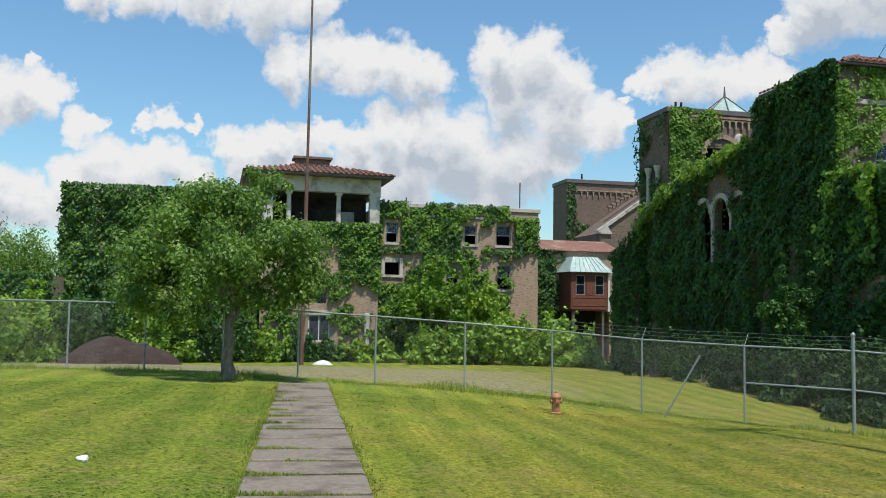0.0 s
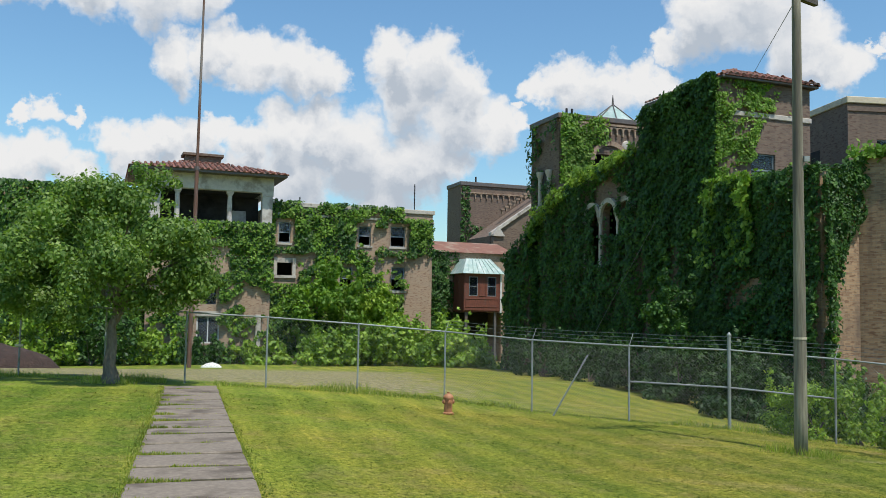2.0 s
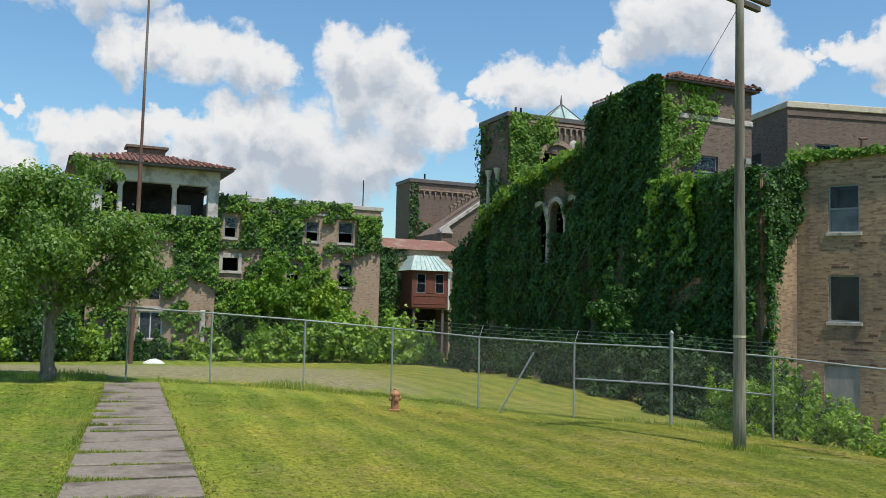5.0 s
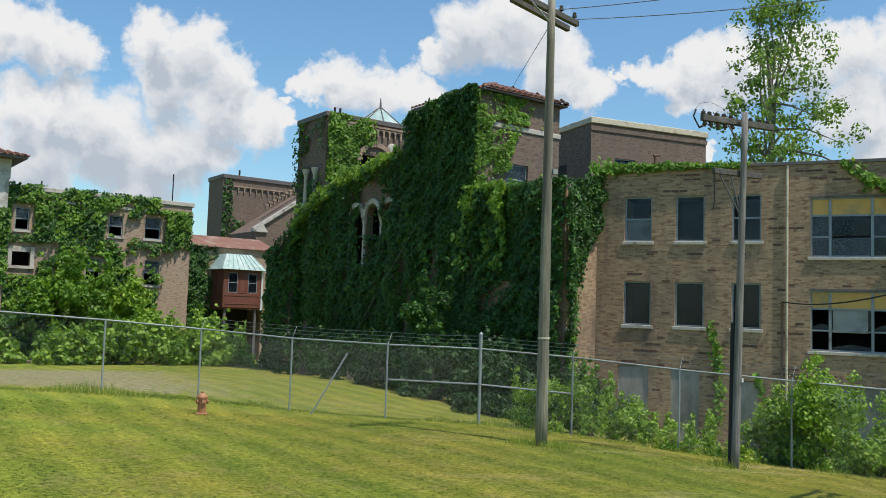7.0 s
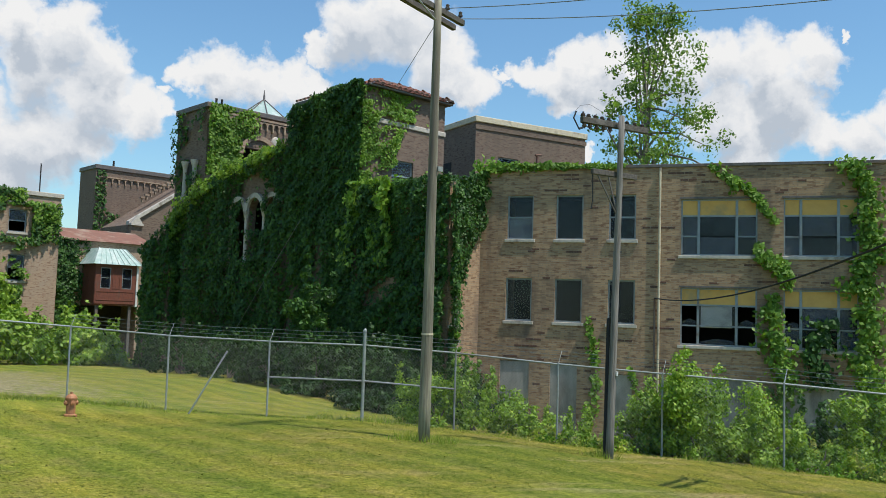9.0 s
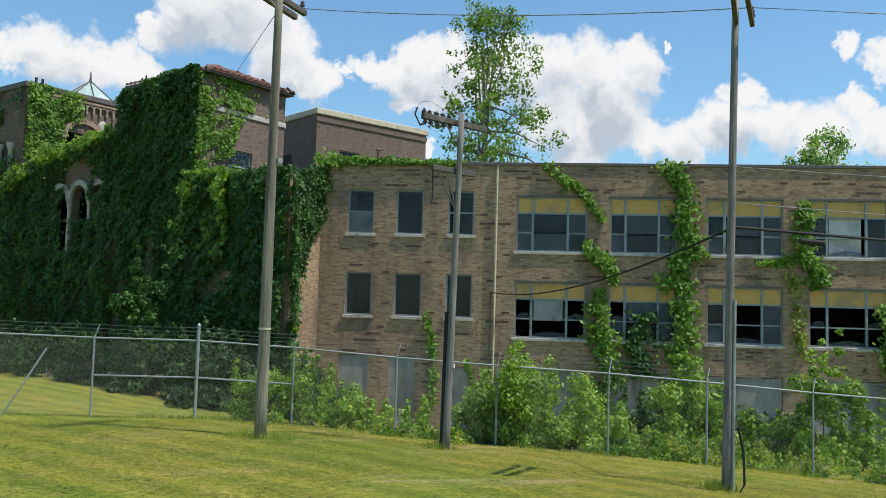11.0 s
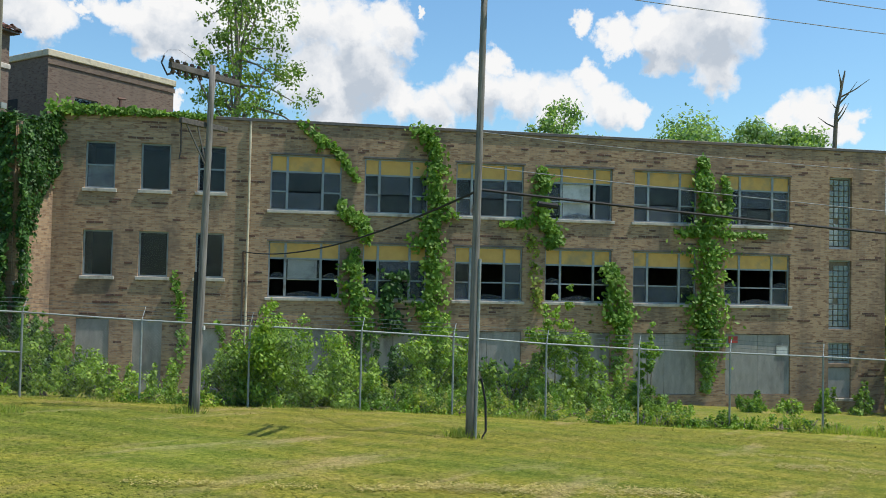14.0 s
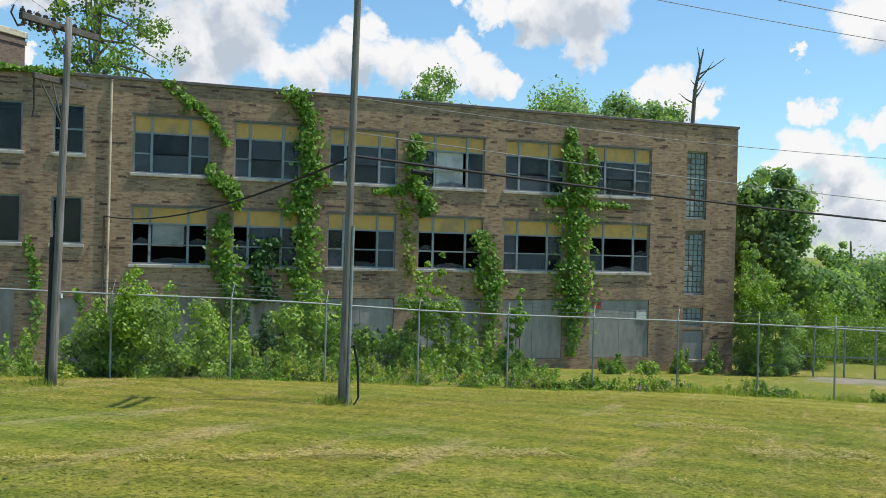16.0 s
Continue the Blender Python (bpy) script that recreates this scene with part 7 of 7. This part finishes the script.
strand("ivy fringe along the parapet", [(-0.2, 7.4, 0.6), (1.5, 7.45, 0.22), (3.5, 7.42, 0.14), (5.6, 7.4, 0.1)], 1300)
strand("ivy over the wing's corner", [(-0.2, 7.2, 0.6), (0.0, 6.4, 0.35), (-0.1, 5.2, 0.2), (-0.2, 4.4, 0.12)], 900, "ivy")
strand("thin creeper at the downpipe", [(5.9, -0.2, 0.12), (6.3, -1.2, 0.15), (6.2, -2.4, 0.3)], 260)
strand("creeper feet along the wall", [(8.0, -2.6, 0.5), (11.0, -2.5, 0.6), (15.5, -2.2, 0.9), (18.0, -2.4, 0.7)], 2200, "ivy")

# ---- mulch heap and litter ----
mx, my = -15.4, 41.0
verts, faces = [], []
n = 26
for j in range(n + 1):
    for i in range(n + 1):
        u, v = i / n * 2 - 1, j / n * 2 - 1
        x, y = mx + u * 3.0, my + v * 1.9
        r = math.hypot(u, v)
        hgt = 1.35 * max(0.0, 1 - r ** 1.7) ** 0.75 * (1 - 0.12 * math.sin(u * 5)) + 0.07 * noise.noise(Vector((x * 1.8, y * 1.8, 0)))
        verts.append((x, y, gz(x, y) - 0.1 + max(0, hgt)))
faces = [(j * (n + 1) + i, j * (n + 1) + i + 1, (j + 1) * (n + 1) + i + 1, (j + 1) * (n + 1) + i) for j in range(n) for i in range(n)]
tagged(raw("mulch_heap", verts, faces, "mulch"), "heap of dark brown mulch in the yard", "mulch heap")
bm = bmesh.new()
bmesh.ops.create_icosphere(bm, subdivisions=3, radius=1)
for v in bm.verts:
    v.co = Vector((v.co.x * 0.6, v.co.y * 0.4, max(0, v.co.z) * 0.3 * (1 - 0.3 * abs(v.co.x)))) + Vector((0, 0, 0.03)) * noise.noise(v.co * 3)
ob = tagged(part("gravel_pile", bm, "white_stuff"), "small pale gravel pile in the yard", "gravel pile")
ob.location = (-7.0, 50.3, gz(-7.0, 50.3))
bm = bmesh.new()
bmesh.ops.create_icosphere(bm, subdivisions=2, radius=0.07)
for v in bm.verts:
    v.co = Vector((v.co.x, v.co.y * 0.8, v.co.z * 0.55)) * (1 + 0.5 * noise.noise(v.co * 22))
ob = tagged(part("litter", bm, "white_stuff"), "crumpled white litter on the lawn", "litter")
ob.location = (-3.73, 9.03, gz(-3.73, 9.03) + 0.025)
steps = thing("entrance_steps", HOUSE @ pose(-3.5, -3.2, gz(-3, 62)), "worn concrete entrance steps among weeds", "steps")
for k in range(3):
    part("step", boxes((-1.6, 1.6, 0.35 * k, 0.35 * k + 0.4, 0.18 * k - 0.1, 0.18 * k + 0.18), bevel=0.02), "concrete", steps)
sx, sy = at(49.4, 20.9)
part("marker_post", tubes((((sx, sy, gz(sx, sy) - 0.1), (sx, sy, gz(sx, sy) + 0.55)), 0.05)), "hydrant_red")
tagged(bpy.data.objects["marker_post"], "short orange marker post among the bushes", "marker post")

# roof vents and masts seen against the sky
for x, y, z0, h, r in ((7.3, 3, 9.0, 2.9, 0.05), (-2.4, 3, 9.0, 1.2, 0.05), (-0.3, 4, 9.0, 0.9, 0.09), (-20.5, 3, 9.3, 0.9, 0.09)):
    ob = part("roof_vent", tubes((((x, y, z0), (x, y, z0 + h)), r), (((x, y, z0), (x, y, z0 + 0.35)), r * 2)), "black")
    ob.matrix_world = HOUSE
    tagged(ob, "thin dark vent pipe on the roof", "vent pipe")


# ---- rank grass along the fence, grass blades ----
def blades(name, x, y, h, width, leaf, label):
    n = len(x)
    z = ground_z(x, y)
    a = rng.uniform(0, 2 * math.pi, n)
    bend = rng.normal(0, 0.35, (n, 2)) * h[:, None]
    v = np.empty((n, 3, 3))
    v[:, 0] = np.stack([x - np.cos(a) * width, y - np.sin(a) * width, z - 0.01], 1)
    v[:, 1] = np.stack([x + np.cos(a) * width, y + np.sin(a) * width, z - 0.01], 1)
    v[:, 2] = np.stack([x + bend[:, 0], y + bend[:, 1], z + h], 1)
    me = bpy.data.meshes.new(name)
    me.vertices.add(n * 3)
    me.vertices.foreach_set("co", v.reshape(-1))
    me.loops.add(n * 3)
    me.loops.foreach_set("vertex_index", np.arange(n * 3))
    me.polygons.add(n)
    me.polygons.foreach_set("loop_start", np.arange(0, n * 3, 3))
    me.update(calc_edges=True)
    me.materials.append(M[leaf])
    return tagged(new(name, me), label, "grass", kind="stuff")


def on_path(x, y):
    d = (x - pa.x) * pd.y - (y - pa.y) * pd.x
    return np.abs(d) < 0.6


# mown lawn: cut blades lying every way
n = 170000
az, r = rng.uniform(-0.56, 1.75, n), 5.5 + 15.0 * rng.uniform(0, 1, n) ** 0.85
x, y = r * np.sin(az), r * np.cos(az)
ok = ~on_path(x, y)
x, y, r = x[ok], y[ok], r[ok]
p = np.stack([x, y, ground_z(x, y) + rng.uniform(0.005, 0.03, len(x))], 1)
tagged(leaf_mesh("lawn_grass", p, np.tile([0.0, 0.0, 3.6], (len(x), 1)), 0.02 + 0.0022 * r, "lawn", None, "", 0.45, 0.0, 0.0), "short mown grass and clippings", "grass", kind="stuff")
# rows of dry clippings left on the falling lawn: (x, y) ends and half width
for (x0, y0), (x1, y1), wide_, count in (((7.2, 5.56), (8.5, 4.6), 0.22, 1300), ((8.0, 4.95), (10.0, 2.75), 0.42, 3600), ((13.8, 2.65), (14.5, 0.9), 0.5, 2600), ((11.8, 0.8), (12.9, -0.9), 0.55, 3200), ((9.07, 1.36), (8.96, 0.69), 0.1, 500), ((5.8, 7.5), (7.0, 5.9), 0.2, 700), ((15.0, 3.4), (15.6, 1.6), 0.3, 800)):
    t = rng.uniform(0, 1, count)
    o = rng.normal(0, 0.5, count) * wide_ * (1 + 0.6 * wavy(t * 9, t * 5, 1.0, x0))
    d_ = np.array([x1 - x0, y1 - y0]) / math.hypot(x1 - x0, y1 - y0)
    x, y = x0 + (x1 - x0) * t - d_[1] * o, y0 + (y1 - y0) * t + d_[0] * o
    ok = rng.uniform(0, 1, count) < np.clip(0.62 + 1.1 * wavy(x * 4, y * 4, 1.0, 2.0) + 0.5 * wavy(x * 11, y * 11, 1.0, 1.0), 0.05, 1)
    x, y = x[ok], y[ok]
    p = np.stack([x, y, ground_z(x, y) + rng.uniform(0.02, 0.05, len(x))], 1)
    tagged(leaf_mesh("clippings", p, np.tile([0.0, 0.0, 2.2], (len(x), 1)), 0.045, "straw", None, "", 0.3, 0.0, 0.0), "dry straw-coloured grass clippings in a row", "clippings", kind="stuff")
# joints of the footpath
n = 16000
t, s = rng.integers(0, len(joints), n), rng.uniform(-0.62, 0.62, n)
u = np.array(joints)[t] + rng.normal(0, 0.035, n)
ok = wavy(s * 4 + t * 7.0, t * 3.0, 1.0, 1.0) > -0.15
u, s = u[ok], s[ok]
n = len(u)
x, y = pa.x + pd.x * u + pd.y * s, pa.y + pd.y * u - pd.x * s
blades("joint_grass", x, y, rng.uniform(0.025, 0.075, n), 0.016, "blade", "tufts of grass in the footpath joints")
# ragged edges of the footpath
n = 7000
u, s = rng.uniform(-3, 15.5, n), rng.choice([-1, 1], n) * (0.6 + np.abs(rng.normal(0, 0.07, n)) - 0.05 + 0.05 * wavy(rng.uniform(0, 1, n), rng.uniform(0, 1, n)))
x, y = pa.x + pd.x * u + pd.y * s, pa.y + pd.y * u - pd.x * s
blades("edge_grass", x, y, rng.uniform(0.015, 0.045, n), 0.012, "blade", "ragged grass along the footpath edges")
# rank strip along the fence
bx_, by_ = [], []
for a, b in zip(bases, bases[1:]):
    k = 1000
    t = rng.uniform(0, 1, k)
    out = np.array([a.x + b.x, a.y + b.y]) / 2
    out = out / np.linalg.norm(out)
    o = rng.normal(0.05, 0.3, k)
    bx_.append(a.x + (b.x - a.x) * t + out[0] * o)
    by_.append(a.y + (b.y - a.y) * t + out[1] * o)
x, y = np.concatenate(bx_), np.concatenate(by_)
ok = ~on_path(x, y)
x, y = x[ok], y[ok]
hgt = (0.04 + 0.22 * np.clip(wavy(x * 1.1, y * 1.1, 1.0, 1.0) + 0.1, 0, 1)) * rng.uniform(0.3, 1.5, len(x))
blades("rank_grass", x, y, hgt, 0.009, "weed", "rank unmown grass along the fence")
# low weeds along the fence foot
g = random.Random(11)
for k in range(44):
    i = g.randrange(15, len(bases) - 1)
    q = bases[i] + (bases[i + 1] - bases[i]) * g.uniform(0, 1)
    shrub(q.x * 1.01, q.y * 1.01, g.uniform(0.3, 0.7), g.uniform(0.18, 0.4), 420, 0.07, g.choice(["shrub", "weed", "ivy_bright"]), "low weed clump at the fence foot", 200 + k, None, "weed_clump", 0.12)
for k in range(34):
    q = at(g.uniform(46, 74), 1.0)
    d = (20.2 + 3.2 * abs(math.atan2(q[0], q[1]) - 1.0) ** 1.5 * 6) * g.uniform(1.0, 1.14)
    shrub(q[0] * d, q[1] * d, g.uniform(0.5, 0.95), g.uniform(0.3, 0.65), 900, 0.08, g.choice(["shrub", "shrub", "weed", "ivy_bright"]), "low weed clump between fence and wing", 300 + k, None, "weed_clump", 0.14)
for x, y, rr in ((8.1, 14.8, 0.4), (8.6, 14.4, 0.3), (11.5, 13.1, 0.3), (12.6, 7.5, 0.25), (-5.6, 21.5, 0.35), (-5.1, 21.6, 0.3)):
    k = 260
    xx, yy = x + rng.normal(0, rr * 0.5, k), y + rng.normal(0, rr * 0.5, k)
    blades("tuft", xx, yy, rng.uniform(0.04, 0.2, k), 0.01, "weed", "grass tuft left by the mower")

# ---- burnt bricks, a little proud of the wing's front ----
M["burnt_brick"] = surface("burnt_brick", (0.155, 0.075, 0.05), (0.085, 0.045, 0.034), 16, (0.06, 0.04, 0.035), 3.0, 0.58, 0.85, 0, 0.4, 0.006)
g = random.Random(31)
bm = bmesh.new()
box(bm, -0.142, 0.142, -0.006, 0.004, -0.036, 0.036, bevel=0.004)
ob = part("brick", bm, "burnt_brick", wing)
shared, made, first = ob.data, 0, True
while made < 296:
    cx, row = g.uniform(0.4, 33.1), g.randrange(-30, 85)
    for k in range(g.choice((1, 1, 1, 2, 2, 3))):
        bx_c, bz_c = round(cx / 0.3) * 0.3 + 0.3 * k + (0.15 if row % 2 else 0.0), row * 0.085 + 0.0425
        if bx_c > 33.2 or made >= 296 or any(a - 0.3 < bx_c < b + 0.3 and z0 - 0.25 < bz_c < z1 + 0.15 for a, b, z0, z1 in holes):
            continue
        if not first:
            ob = new("brick", shared)
            ob.parent = wing
        first = False
        ob.location = (bx_c, 0.0, bz_c)
        made += 1
